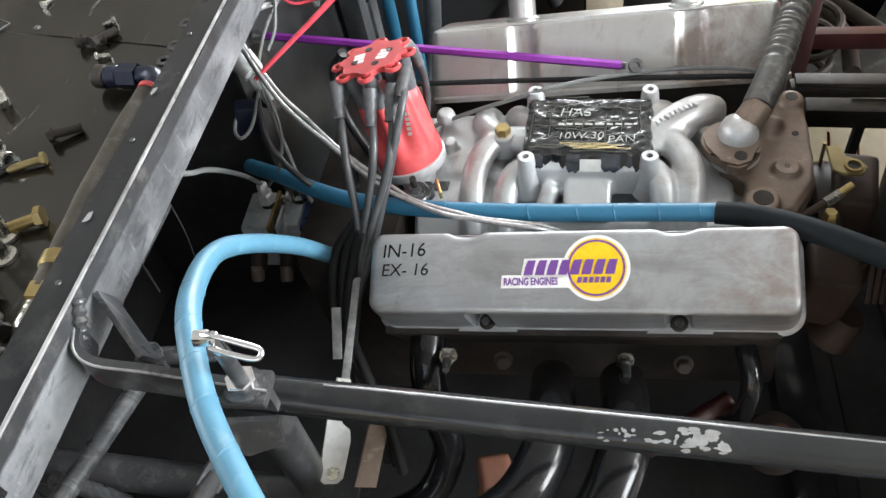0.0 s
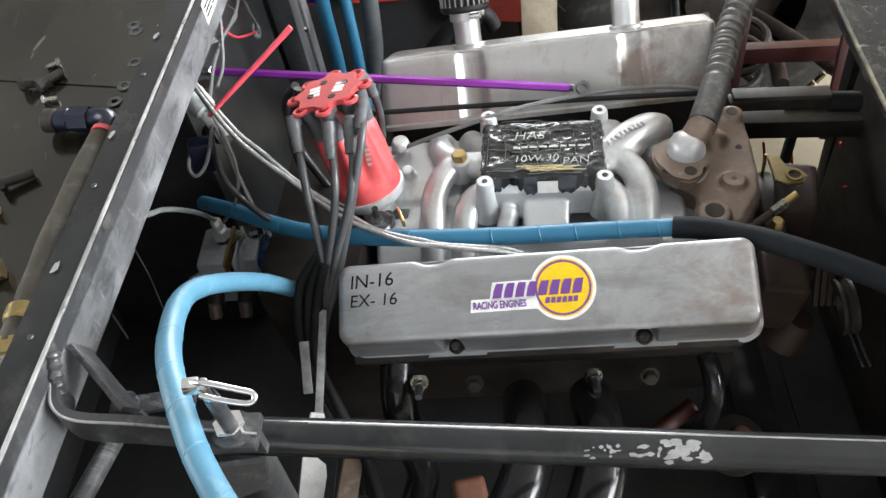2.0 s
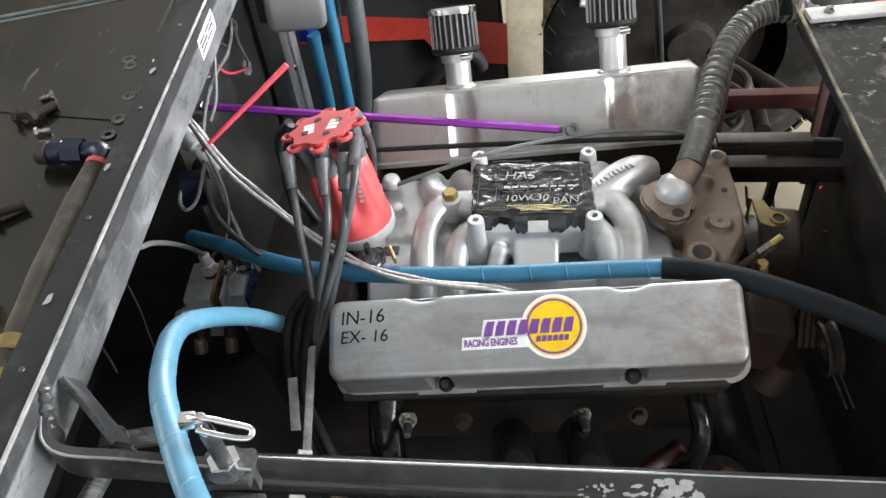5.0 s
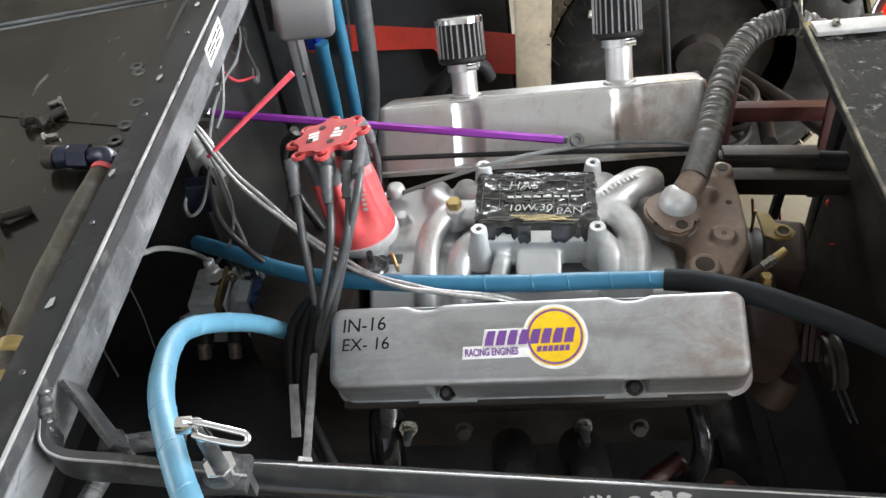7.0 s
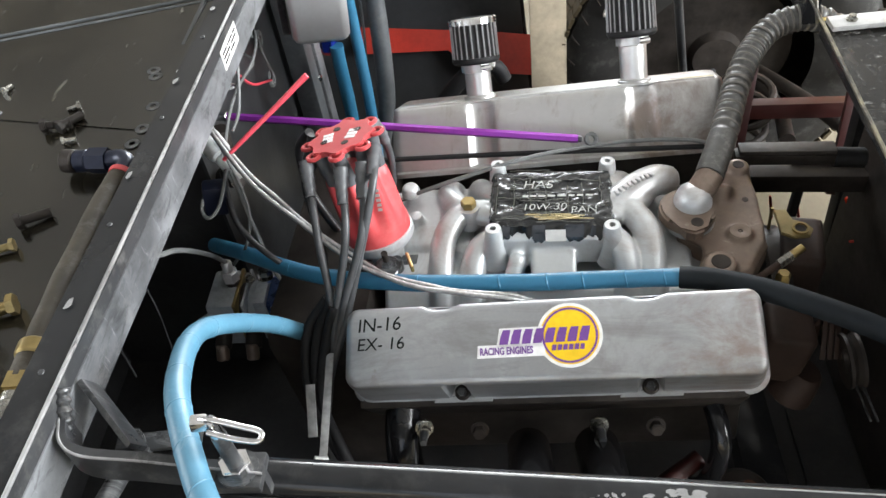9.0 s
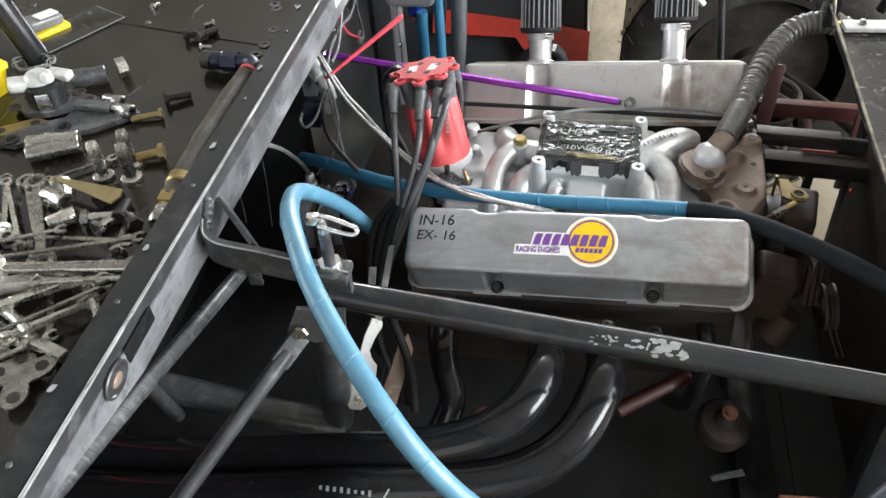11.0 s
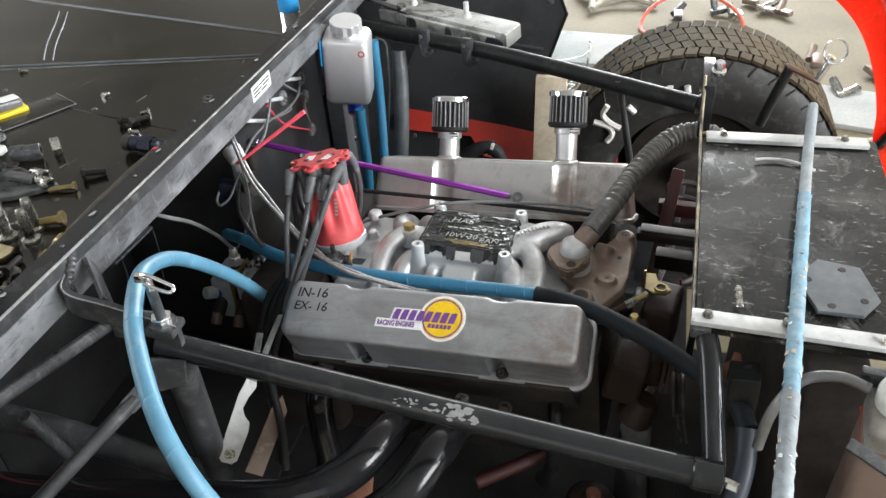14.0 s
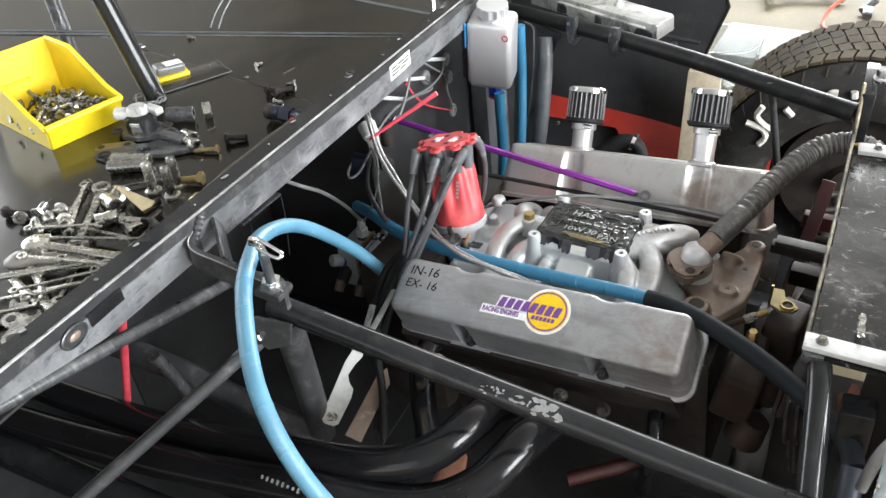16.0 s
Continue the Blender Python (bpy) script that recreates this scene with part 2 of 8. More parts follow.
# Lighter rib colour stands in for the highlight on each hose ring.
M_RIB = material("highlit_hose_rib", (0.13, 0.12, 0.105), 0.5, vary=0.3, scale=40)
M_NUT_BLUE = material("bright_blue_anodised", (0.02, 0.05, 0.42), 0.3, 0.5, vary=0.1, scale=20)
M_HAZY = material("hazy_grey_tubing", (0.13, 0.13, 0.128), 0.3, vary=0.2, scale=20, dust=0.2)
M_SATIN = material("satin_aluminium_tube", (0.62, 0.62, 0.62), 0.36, 0.85, vary=0.1, scale=20, bump=0.02, grain_amount=0.2)
M_SCREEN = material("filter_screen_wire", (0.34, 0.34, 0.345), 0.4, 0.8, vary=0.15, scale=40)
M_GREASE = material("greasy_brown_casting", (0.032, 0.02, 0.0155), 0.6, 0.1, vary=0.4, scale=18, bump=0.15, stain=0.5, stain_colour=(0.02, 0.013, 0.011), stain_scale=16)
M_POST = material("dusty_bluish_tube", (0.10, 0.108, 0.115), 0.42, 0.2, vary=0.3, scale=14, dust=0.2, bump=0.04)
M_FLOOR_CAST = material("dull_pale_casting", (0.3, 0.28, 0.23), 0.6, 0.1, vary=0.25, scale=14, stain=0.4, stain_colour=(0.16, 0.12, 0.08), stain_scale=9)
M_SOOT = material("sooty_brown_strip", (0.05, 0.042, 0.037), 0.6, vary=0.3, scale=16, dust=0.1)
M_RAIL = material("dull_black_rail_paint", (0.014, 0.014, 0.015), 0.42, vary=0.35, scale=12, dust=0.08, bump=0.06)
M_CONNECTOR = material("grey_connector_plastic", (0.52, 0.54, 0.54), 0.45, vary=0.15, scale=30)


def weather_or_sheen(m, stretch, scale, lo, hi, colour, amount, rough=None, reach=None):
    """Lays a streaky film over a material: dust, scratches and painted reflections."""
    nt = m.node_tree
    b = nt.nodes["Principled BSDF"]
    co = nt.nodes.new("ShaderNodeTexCoord")
    mp = nt.nodes.new("ShaderNodeMapping")
    mp.inputs["Scale"].default_value = stretch
    nt.links.new(co.outputs["Object"], mp.inputs["Vector"])
    n = nt.nodes.new("ShaderNodeTexNoise")
    n.inputs["Scale"].default_value, n.inputs["Detail"].default_value, n.inputs["Roughness"].default_value = scale, 9.0, 0.72
    n.inputs["Distortion"].default_value = 0.6
    nt.links.new(mp.outputs["Vector"], n.inputs["Vector"])
    r = nt.nodes.new("ShaderNodeMapRange")
    r.inputs["From Min"].default_value, r.inputs["From Max"].default_value, r.inputs["To Max"].default_value = lo, hi, amount
    nt.links.new(n.outputs["Fac"], r.inputs["Value"])
    if reach:
        sep = nt.nodes.new("ShaderNodeSeparateXYZ")
        nt.links.new(co.outputs["Object"], sep.inputs["Vector"])
        g = nt.nodes.new("ShaderNodeMapRange")
        g.interpolation_type = "SMOOTHSTEP"
        g.inputs["From Min"].default_value, g.inputs["From Max"].default_value = reach
        nt.links.new(sep.outputs["X"], g.inputs["Value"])
        add = nt.nodes.new("ShaderNodeMath")
        add.operation = "MULTIPLY_ADD"
        add.inputs[1].default_value, add.inputs[2].default_value = 0.25, -0.25
        nt.links.new(g.outputs["Result"], add.inputs[0])
        both = nt.nodes.new("ShaderNodeMath")
        nt.links.new(n.outputs["Fac"], both.inputs[0])
        nt.links.new(add.outputs["Value"], both.inputs[1])
        nt.links.new(both.outputs["Value"], r.inputs["Value"])
    x = nt.nodes.new("ShaderNodeMix")
    x.data_type = "RGBA"
    nt.links.new(r.outputs["Result"], x.inputs["Factor"])
    nt.links.new(b.inputs["Base Color"].links[0].from_socket, x.inputs["A"])
    x.inputs["B"].default_value = (*colour, 1)
    nt.links.new(x.outputs["Result"], b.inputs["Base Color"])
    if rough is not None:
        y = nt.nodes.new("ShaderNodeMix")
        nt.links.new(r.outputs["Result"], y.inputs["Factor"])
        nt.links.new(b.inputs["Roughness"].links[0].from_socket, y.inputs["A"])
        y.inputs["B"].default_value = rough
        nt.links.new(y.outputs["Result"], b.inputs["Roughness"])
    return m


M_PANEL.node_tree.nodes["Principled BSDF"].inputs["Specular IOR Level"].default_value = 0.28
M_TREAD.node_tree.nodes["Principled BSDF"].inputs["Specular IOR Level"].default_value = 0.15
weather_or_sheen(M_PANEL, (1.0, 0.7, 1.0), 8, 0.50, 0.66, (0.14, 0.133, 0.122), 0.32, 0.4)
weather_or_sheen(M_PANEL, (1.3, 0.8, 1.0), 22, 0.55, 0.68, (0.32, 0.31, 0.29), 0.32, 0.45)
weather_or_sheen(M_PANEL, (1.0, 2.4, 1.0), 44, 0.585, 0.69, (0.5, 0.5, 0.48), 0.52, 0.4)
weather_or_sheen(M_PANEL, (1.0, 1.0, 1.0), 130, 0.67, 0.75, (0.75, 0.75, 0.72), 0.8)
weather_or_sheen(M_INNER, (1.0, 1.0, 1.0), 150, 0.69, 0.78, (0.6, 0.6, 0.58), 0.6)
weather_or_sheen(M_DECK, (1.0, 1.0, 1.0), 5, 0.42, 0.72, (0.13, 0.115, 0.08), 0.12, 0.36)
weather_or_sheen(M_DECK, (1.0, 1.6, 1.0), 17, 0.57, 0.66, (0.008, 0.0075, 0.006), 0.7, 0.12)
weather_or_sheen(M_DECK, (6.0, 1.0, 1.0), 14, 0.6, 0.75, (0.3, 0.29, 0.25), 0.35, 0.5)
weather_or_sheen(M_DECK, (1.0, 1.0, 1.0), 160, 0.73, 0.79, (0.6, 0.6, 0.55), 0.6)
weather_or_sheen(M_GREY_STEEL, (1.0, 4.0, 1.0), 25, 0.52, 0.72, (0.42, 0.43, 0.44), 0.5, 0.35)
weather_or_sheen(M_GREY_STEEL, (3.0, 1.0, 3.0), 40, 0.58, 0.68, (0.04, 0.04, 0.043), 0.7)
weather_or_sheen(M_BEAM_FACE, (3.0, 1.0, 3.0), 22, 0.52, 0.66, (0.035, 0.036, 0.038), 0.75)
weather_or_sheen(M_BEAM_FACE, (1.0, 6.0, 1.0), 30, 0.6, 0.75, (0.5, 0.5, 0.52), 0.6, 0.3)
weather_or_sheen(M_BLACK, (1.0, 1.0, 1.0), 190, 0.71, 0.78, (0.45, 0.45, 0.44), 0.6, 0.5)
weather_or_sheen(M_BLUE, (1.0, 1.0, 1.0), 45, 0.58, 0.72, (0.3, 0.4, 0.45), 0.35, 0.6)
weather_or_sheen(M_ALU, (1.0, 1.0, 1.0), 11, 0.5, 0.68, (0.30, 0.225, 0.2), 0.55, 0.45)
weather_or_sheen(M_ALU_TAN, (1.0, 1.0, 1.0), 16, 0.54, 0.70, (0.12, 0.075, 0.055), 0.6, 0.5)
weather_or_sheen(M_ALU_TAN, (1.0, 1.0, 1.0), 30, 0.6, 0.72, (0.42, 0.38, 0.34), 0.6, 0.35)
weather_or_sheen(M_COVER_FAR, (3.0, 1.0, 1.0), 9, 0.54, 0.7, (0.24, 0.18, 0.14), 0.5, 0.5)
# Brown at the right end: partly stain, partly a reflection painted into the colour.
weather_or_sheen(M_COVER_FAR, (1.0, 1.3, 1.3), 8, 0.36, 0.55, (0.17, 0.115, 0.085), 0.75, 0.45, (0.04, 0.15))
weather_or_sheen(M_COVER_FAR, (1.0, 4.0, 4.0), 30, 0.62, 0.75, (0.75, 0.75, 0.75), 0.5)
weather_or_sheen(M_CHANNEL, (1.0, 2.0, 1.0), 14, 0.5, 0.62, (0.06, 0.056, 0.05), 0.8, 0.6)
weather_or_sheen(M_EDGE, (4.0, 1.0, 4.0), 26, 0.56, 0.64, (0.03, 0.03, 0.032), 0.85)
weather_or_sheen(M_COVER, (1.0, 1.0, 1.0), 6, 0.47, 0.60, (0.50, 0.53, 0.55), 0.5, 0.5)
weather_or_sheen(M_COVER, (1.0, 2.0, 1.0), 11, 0.56, 0.72, (0.19, 0.165, 0.15), 0.5, 0.5)
weather_or_sheen(M_WHITE_STRIP, (1.0, 1.0, 1.0), 40, 0.6, 0.68, (0.12, 0.11, 0.09), 0.7)
weather_or_sheen(M_CAPRED, (1.0, 1.0, 1.0), 35, 0.6, 0.72, (0.6, 0.2, 0.19), 0.4, 0.6)
weather_or_sheen(M_HEADER, (1.0, 1.0, 1.0), 60, 0.62, 0.74, (0.12, 0.115, 0.11), 0.2, 0.5)
weather_or_sheen(M_COVER, (0.45, 2.2, 2.2), 10, 0.47, 0.62, (0.19, 0.185, 0.18), 0.5, 0.45)
weather_or_sheen(M_COVER, (1.0, 1.5, 1.5), 13, 0.40, 0.60, (0.24, 0.165, 0.13), 0.65, 0.5, (0.03, 0.17))
weather_or_sheen(M_COVER, (1.0, 1.0, 1.0), 26, 0.62, 0.76, (0.14, 0.085, 0.06), 0.5)
weather_or_sheen(M_BLACK_WORN, (1.0, 1.0, 1.0), 60, 0.64, 0.74, (0.3, 0.3, 0.3), 0.35, 0.5)


M_GLASS = bpy.data.materials.new("clear_plastic")
M_GLASS.use_nodes = True
gb = M_GLASS.node_tree.nodes["Principled BSDF"]
gb.inputs["Base Color"].default_value = (0.93, 0.96, 0.97, 1)
gb.inputs["Roughness"].default_value, gb.inputs["Transmission Weight"].default_value, gb.inputs["IOR"].default_value = 0.08, 1.0, 1.2
M_BLACK.node_tree.nodes["Principled BSDF"].inputs["Specular IOR Level"].default_value = 0.3
M_HEADER.node_tree.nodes["Principled BSDF"].inputs["Specular IOR Level"].default_value = 0.32
M_FIREWALL.node_tree.nodes["Principled BSDF"].inputs["Specular IOR Level"].default_value = 0.2
M_DECK.node_tree.nodes["Principled BSDF"].inputs["Specular IOR Level"].default_value = 0.5
for quiet in (M_RUBBER, M_GREASE, M_HOSE_DARK, M_DARK, M_BLACK_MARK, M_RAIL):
    quiet.node_tree.nodes["Principled BSDF"].inputs["Specular IOR Level"].default_value = 0.2


# ---- builders ----
def mesh_of(name, bm, mat, smooth=38):
    me = bpy.data.meshes.new(name)
    bmesh.ops.recalc_face_normals(bm, faces=bm.faces)
    bm.to_mesh(me)
    bm.free()
    me.materials.append(mat)
    if smooth:
        me.polygons.foreach_set("use_smooth", [True] * len(me.polygons))
        me.set_sharp_from_angle(angle=radians(smooth))
    return me


def thing(name, at, label, category, group="", kind=""):
    ob = new(name)
    ob.empty_display_size = 0.05
    ob.location = at
    ob["base"] = tuple(at)
    return tagged(ob, label, category, group, kind)


def part(name, bm, mat, parent=None, label="", smooth=38):
    ob = new(name, mesh_of(name, bm, mat, smooth))
    if parent is not None:
        ob.parent = parent
        if "base" in parent:
            ob.matrix_parent_inverse = Matrix.Translation(-Vector(parent["base"]))
    if label:
        ob["label"] = label
    return ob


def single(name, bm, mat, label, category, group="", kind="", smooth=38):
    return tagged(part(name, bm, mat, None, "", smooth), label, category, group, kind)


def spline(pts, n):
    c = [Vector(p) for p in pts]
    q = [2 * c[0] - c[1], *c, 2 * c[-1] - c[-2]]
    out = []
    for k in range(n + 1):
        u = min(k / n * (len(c) - 1), len(c) - 1 - 1e-9)
        i = int(u)
        f = u - i
        a, b, d, e = q[i:i + 4]
        out.append(0.5 * (2 * b + (d - a) * f + (2 * a - 5 * b + 4 * d - e) * f * f + (3 * b - a - 3 * d + e) * f ** 3))
    return out


def sweep(bm, path, radius, segs=12, caps=True, squash=1.0, shape=None):
    """A tube along the points of path; radius is a number or a function of the share of the way."""
    path = [Vector(p) for p in path]
    n = len(path)
    tangent = [(path[min(i + 1, n - 1)] - path[max(i - 1, 0)]).normalized() for i in range(n)]
    up = Vector((0, 0, 1)) if abs(tangent[0].z) < 0.9 else Vector((0, 1, 0))
    side = tangent[0].cross(up).normalized()
    rings = []
    for i in range(n):
        side = (side - tangent[i] * side.dot(tangent[i])).normalized()
        other = tangent[i].cross(side)
        r = radius(i / max(1, n - 1)) if callable(radius) else radius
        ring = []
        for k in range(segs):
            a = 2 * math.pi * k / segs
            ca, sa = math.cos(a), math.sin(a)
            if shape == "square":
                m = max(abs(ca), abs(sa)) ** 0.82
                ca, sa = ca / m, sa / m
            ring.append(bm.verts.new(path[i] + side * (r * ca) + other * (r * sa * squash)))
        rings.append(ring)
    for a, b in zip(rings, rings[1:]):
        for k in range(segs):
            bm.faces.new((a[k], a[(k + 1) % segs], b[(k + 1) % segs], b[k]))
    if caps:
        bm.faces.new(rings[0][::-1])
        bm.faces.new(rings[-1])
    return bm


def tube(pts, radius, n=40, segs=12, smooth=True, squash=1.0, shape=None):
    return sweep(bmesh.new(), spline(pts, n) if smooth else pts, radius, segs, True, squash, shape)


def add_cyl(bm, p0, p1, r0, r1=None, segs=20, bevel=0.0):
    r1 = r0 if r1 is None else r1
    p0, p1 = Vector(p0), Vector(p1)
    d = p1 - p0
    L = d.length
    if bevel and L > 2 * bevel:
        u = d / L
        path = [p0, p0 + u * bevel, p1 - u * bevel, p1]
        rs = [r0 - bevel, r0, r1, r1 - bevel]
    else:
        path, rs = [p0, p1], [r0, r1]
    it = iter(rs)
    return sweep(bm, path, lambda s: next(it), segs)


def cyl(p0, p1, r0, r1=None, segs=20, bevel=0.0):
    return add_cyl(bmesh.new(), p0, p1, r0, r1, segs, bevel)


def frame_of(origin, z, x=None):
    z = Vector(z).normalized()
    x = Vector(x) if x is not None else (Vector((1, 0, 0)) if abs(z.x) < 0.9 else Vector((0, 1, 0)))
    x = (x - z * x.dot(z)).normalized()
    y = z.cross(x)
    m = Matrix((x, y, z)).transposed().to_4x4()
    m.translation = Vector(origin)
    return m


def add_box(bm, m, sx, sy, sz, bevel=0.0, segs=2):
    """A box centred on m's origin with full sizes sx, sy, sz."""
    r = bmesh.ops.create_cube(bm, size=1.0, matrix=m @ Matrix.Diagonal((sx, sy, sz, 1)))
    if bevel:
        edges = {e for v in r["verts"] for e in v.link_edges}
        bmesh.ops.bevel(bm, geom=list(edges), offset=bevel, segments=segs, affect="EDGES", profile=0.6)
    return bm


def box(m, sx, sy, sz, bevel=0.0, segs=2):
    return add_box(bmesh.new(), m, sx, sy, sz, bevel, segs)


def beam_box(p0, p1, w, h, up=(0, 0, 1), bevel=0.003):
    p0, p1 = Vector(p0), Vector(p1)
    m = frame_of((p0 + p1) / 2, up, p1 - p0)
    x = (p1 - p0).normalized()
    z = (Vector(up) - x * Vector(up).dot(x)).normalized()
    m = Matrix((x, z.cross(x), z)).transposed().to_4x4()
    m.translation = (p0 + p1) / 2
    return box(m, (p1 - p0).length, w, h, bevel)


def lathe(bm, m, profile, segs=32, caps=True):
    """profile: (radius, height) rows turned about m's z."""
    rings = []
    for r, h in profile:
        rings.append([bm.verts.new(m @ Vector((r * math.cos(2 * math.pi * k / segs), r * math.sin(2 * math.pi * k / segs), h))) for k in range(segs)])
    for a, b in zip(rings, rings[1:]):
        for k in range(segs):
            bm.faces.new((a[k], a[(k + 1) % segs], b[(k + 1) % segs], b[k]))
    if caps:
        bm.faces.new(rings[0][::-1])
        bm.faces.new(rings[-1])
    return bm


def prism(bm, m, outline, thick, bevel=0.0):
    """An outline in m's xy plane, pulled up by thick along z."""
    low = [bm.verts.new(m @ Vector((x, y, 0))) for x, y in outline]
    high = [bm.verts.new(m @ Vector((x, y, thick))) for x, y in outline]
    n = len(low)
    faces = [bm.faces.new(low[::-1]), bm.faces.new(high)]
    for k in range(n):
        bm.faces.new((low[k], low[(k + 1) % n], high[(k + 1) % n], high[k]))
    if bevel:
        bmesh.ops.bevel(bm, geom=list(faces[1].edges), offset=bevel, segments=2, affect="EDGES")
    return bm


def hex_outline(r):
    return [(r * math.cos(math.pi / 3 * k), r * math.sin(math.pi / 3 * k)) for k in range(6)]


def circle_outline(r, n=40, cx=0.0, cy=0.0):
    return [(cx + r * math.cos(2 * math.pi * k / n), cy + r * math.sin(2 * math.pi * k / n)) for k in range(n)]


def text_mesh(body, size, m, depth=0.0003, shear=0.0, bold=0.0):
    cu = bpy.data.curves.new("lettering", "FONT")
    cu.body, cu.size, cu.extrude, cu.shear, cu.offset = body, size, depth, shear, bold
    tmp = new("lettering", cu)
    me = bpy.data.meshes.new_from_object(tmp.evaluated_get(bpy.context.evaluated_depsgraph_get()))
    bm = bmesh.new()
    bm.from_mesh(me)
    bm.transform(m)
    bpy.data.objects.remove(tmp)
    return bm


def hex_bolt(m, r, h):
    bm = bmesh.new()
    lathe(bm, m, [(r * 1.35, 0), (r * 1.35, h * 0.2), (r, h * 0.22)], 16)
    prism(bm, m @ Matrix.Translation((0, 0, h * 0.2)), hex_outline(r), h * 0.8, r * 0.15)
    return bm

# ---- the garage ----
single("floor", box(pose(-0.2, 1.2, -0.05), 9.4, 10.4, 0.1), M_CONCRETE, "stained pale concrete garage floor", "floor", kind="structure")
# The ceiling and walls stay out of view; they enclose and bounce the light.
single("ceiling", box(pose(-0.2, 1.2, 3.0), 9.4, 10.4, 0.1), M_CEIL, "plain pale garage ceiling out of view", "ceiling", kind="structure")


def wall_with_door(name, y, x0, x1, d0, d1, top):
    bm = bmesh.new()
    add_box(bm, pose((x0 + d0) / 2, y, 1.475), d0 - x0, 0.12, 2.95)
    add_box(bm, pose((d1 + x1) / 2, y, 1.475), x1 - d1, 0.12, 2.95)
    add_box(bm, pose((d0 + d1) / 2, y, (top + 2.95) / 2), d1 - d0, 0.12, 2.95 - top)
    single(name, bm, M_WALL, "grey boarded garage wall out of view with an assumed wide open door", "wall", kind="structure")


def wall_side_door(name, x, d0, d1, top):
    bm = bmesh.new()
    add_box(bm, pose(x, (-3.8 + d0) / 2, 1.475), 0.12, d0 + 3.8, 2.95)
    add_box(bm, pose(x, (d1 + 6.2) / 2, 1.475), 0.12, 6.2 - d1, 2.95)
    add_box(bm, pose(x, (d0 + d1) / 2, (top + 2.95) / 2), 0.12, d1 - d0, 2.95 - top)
    single(name, bm, M_WALL, "grey boarded garage wall out of view with an assumed wide open door", "wall", kind="structure")


wall_with_door("wall_south", -3.6, -4.6, 4.2, -3.6, 0.9, 2.75)
wall_side_door("wall_east", 4.15, -2.0, 2.0, 2.75)
# This doorway is added to give the west fill lamp an opening.
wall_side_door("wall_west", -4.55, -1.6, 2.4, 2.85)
wall_with_door("wall_north", 6.1, -4.6, 4.2, -1.2, 1.8, 2.75)

# ---- deck behind the engine bay ----
DECK_Z, DECK_SLOPE = 0.822, -0.03


def deck_z(y):
    return DECK_Z + DECK_SLOPE * (y - 0.5)


def deck_frame(x, y, turn=0.0, lift=0.0):
    return Matrix.Translation((x, y, deck_z(y) + lift)) @ pose(0, 0, 0, math.degrees(math.atan(DECK_SLOPE)), 0, 0) @ pose(0, 0, 0, 0, 0, turn)


deck = thing("cockpit_deck", (-1.1, 0.4, DECK_Z), "dusty black sheet metal deck with riveted seams", "car deck")


def deck_sheet(name, outline, height, mat=M_DECK, label=""):
    """A thin sheet over an outline in plan, its top at height(x, y)."""
    bm = bmesh.new()
    hi = [bm.verts.new((x, y, height(x, y))) for x, y in outline]
    lo = [bm.verts.new((x, y, height(x, y) - 0.003)) for x, y in outline]
    n = len(hi)
    bm.faces.new(hi)
    bm.faces.new(lo[::-1])
    for k in range(n):
        bm.faces.new((hi[k], lo[k], lo[(k + 1) % n], hi[(k + 1) % n]))
    return part(name, bm, mat, deck, label, 0)


def seam_y(x):
    return 1.053 + 0.2566 * (x + 0.584)


def fold_y(x):
    return 1.202 - 0.19 * (x + 0.477)


def lap_y(x):
    return 0.732 - 0.212 * (x + 0.392)


def on_rear(x, y):
    return deck_z(fold_y(x)) - 0.010 - 0.09 * (y - fold_y(x))


deck_sheet("front_sheet", [(-0.425, -0.38), (-2.2, -0.38), (-2.2, seam_y(-2.2)), (-0.425, seam_y(-0.425))], lambda x, y: deck_z(y))
deck_sheet("lap_sheet", [(-0.425, lap_y(-0.425)), (-1.15, lap_y(-1.15)), (-0.425, seam_y(-0.425) - 0.006)], lambda x, y: deck_z(y) + 0.0014)
deck_sheet("middle_sheet", [(-0.425, seam_y(-0.425) + 0.001), (-2.2, seam_y(-2.2) + 0.001), (-2.2, fold_y(-2.2)), (-0.425, fold_y(-0.425))], lambda x, y: deck_z(y) - 0.003)
deck_sheet("rear_sheet", [(-0.44, fold_y(-0.44) - 0.002), (-2.2, fold_y(-2.2) - 0.002), (-2.2, 1.9), (-0.44, 1.9)], on_rear)
for off in (-0.008, 0.008):
    part("seam_lip", tube([(x, seam_y(x) + off, deck_z(seam_y(x)) + 0.0012) for x in (-0.43, -1.0, -1.6, -2.2)], 0.0026, 9, 8), M_POST, deck, "scuffed rolled seam bead")
part("fold_lip", tube([(x, fold_y(x), deck_z(fold_y(x)) - 0.004) for x in (-0.43, -1.0, -1.6, -2.2)], 0.0045, 9, 8), M_POST, deck, "scuffed folded edge")
for off in (0.0, 0.022):
    part("press_line", tube([(-0.917 - off, 1.005, deck_z(1.0) - 0.0025), (-0.97 - off, 1.09, deck_z(1.09) - 0.0025), (-1.027 - off, 1.199, deck_z(1.2) - 0.0025), (-1.07 - off, 1.275, deck_z(1.275) - 0.0025)], 0.002, 10, 6), M_POST, deck)
part("side_drop", box(pose(-1.3, -0.385, 0.62), 1.8, 0.006, 0.45), M_FIREWALL, deck)
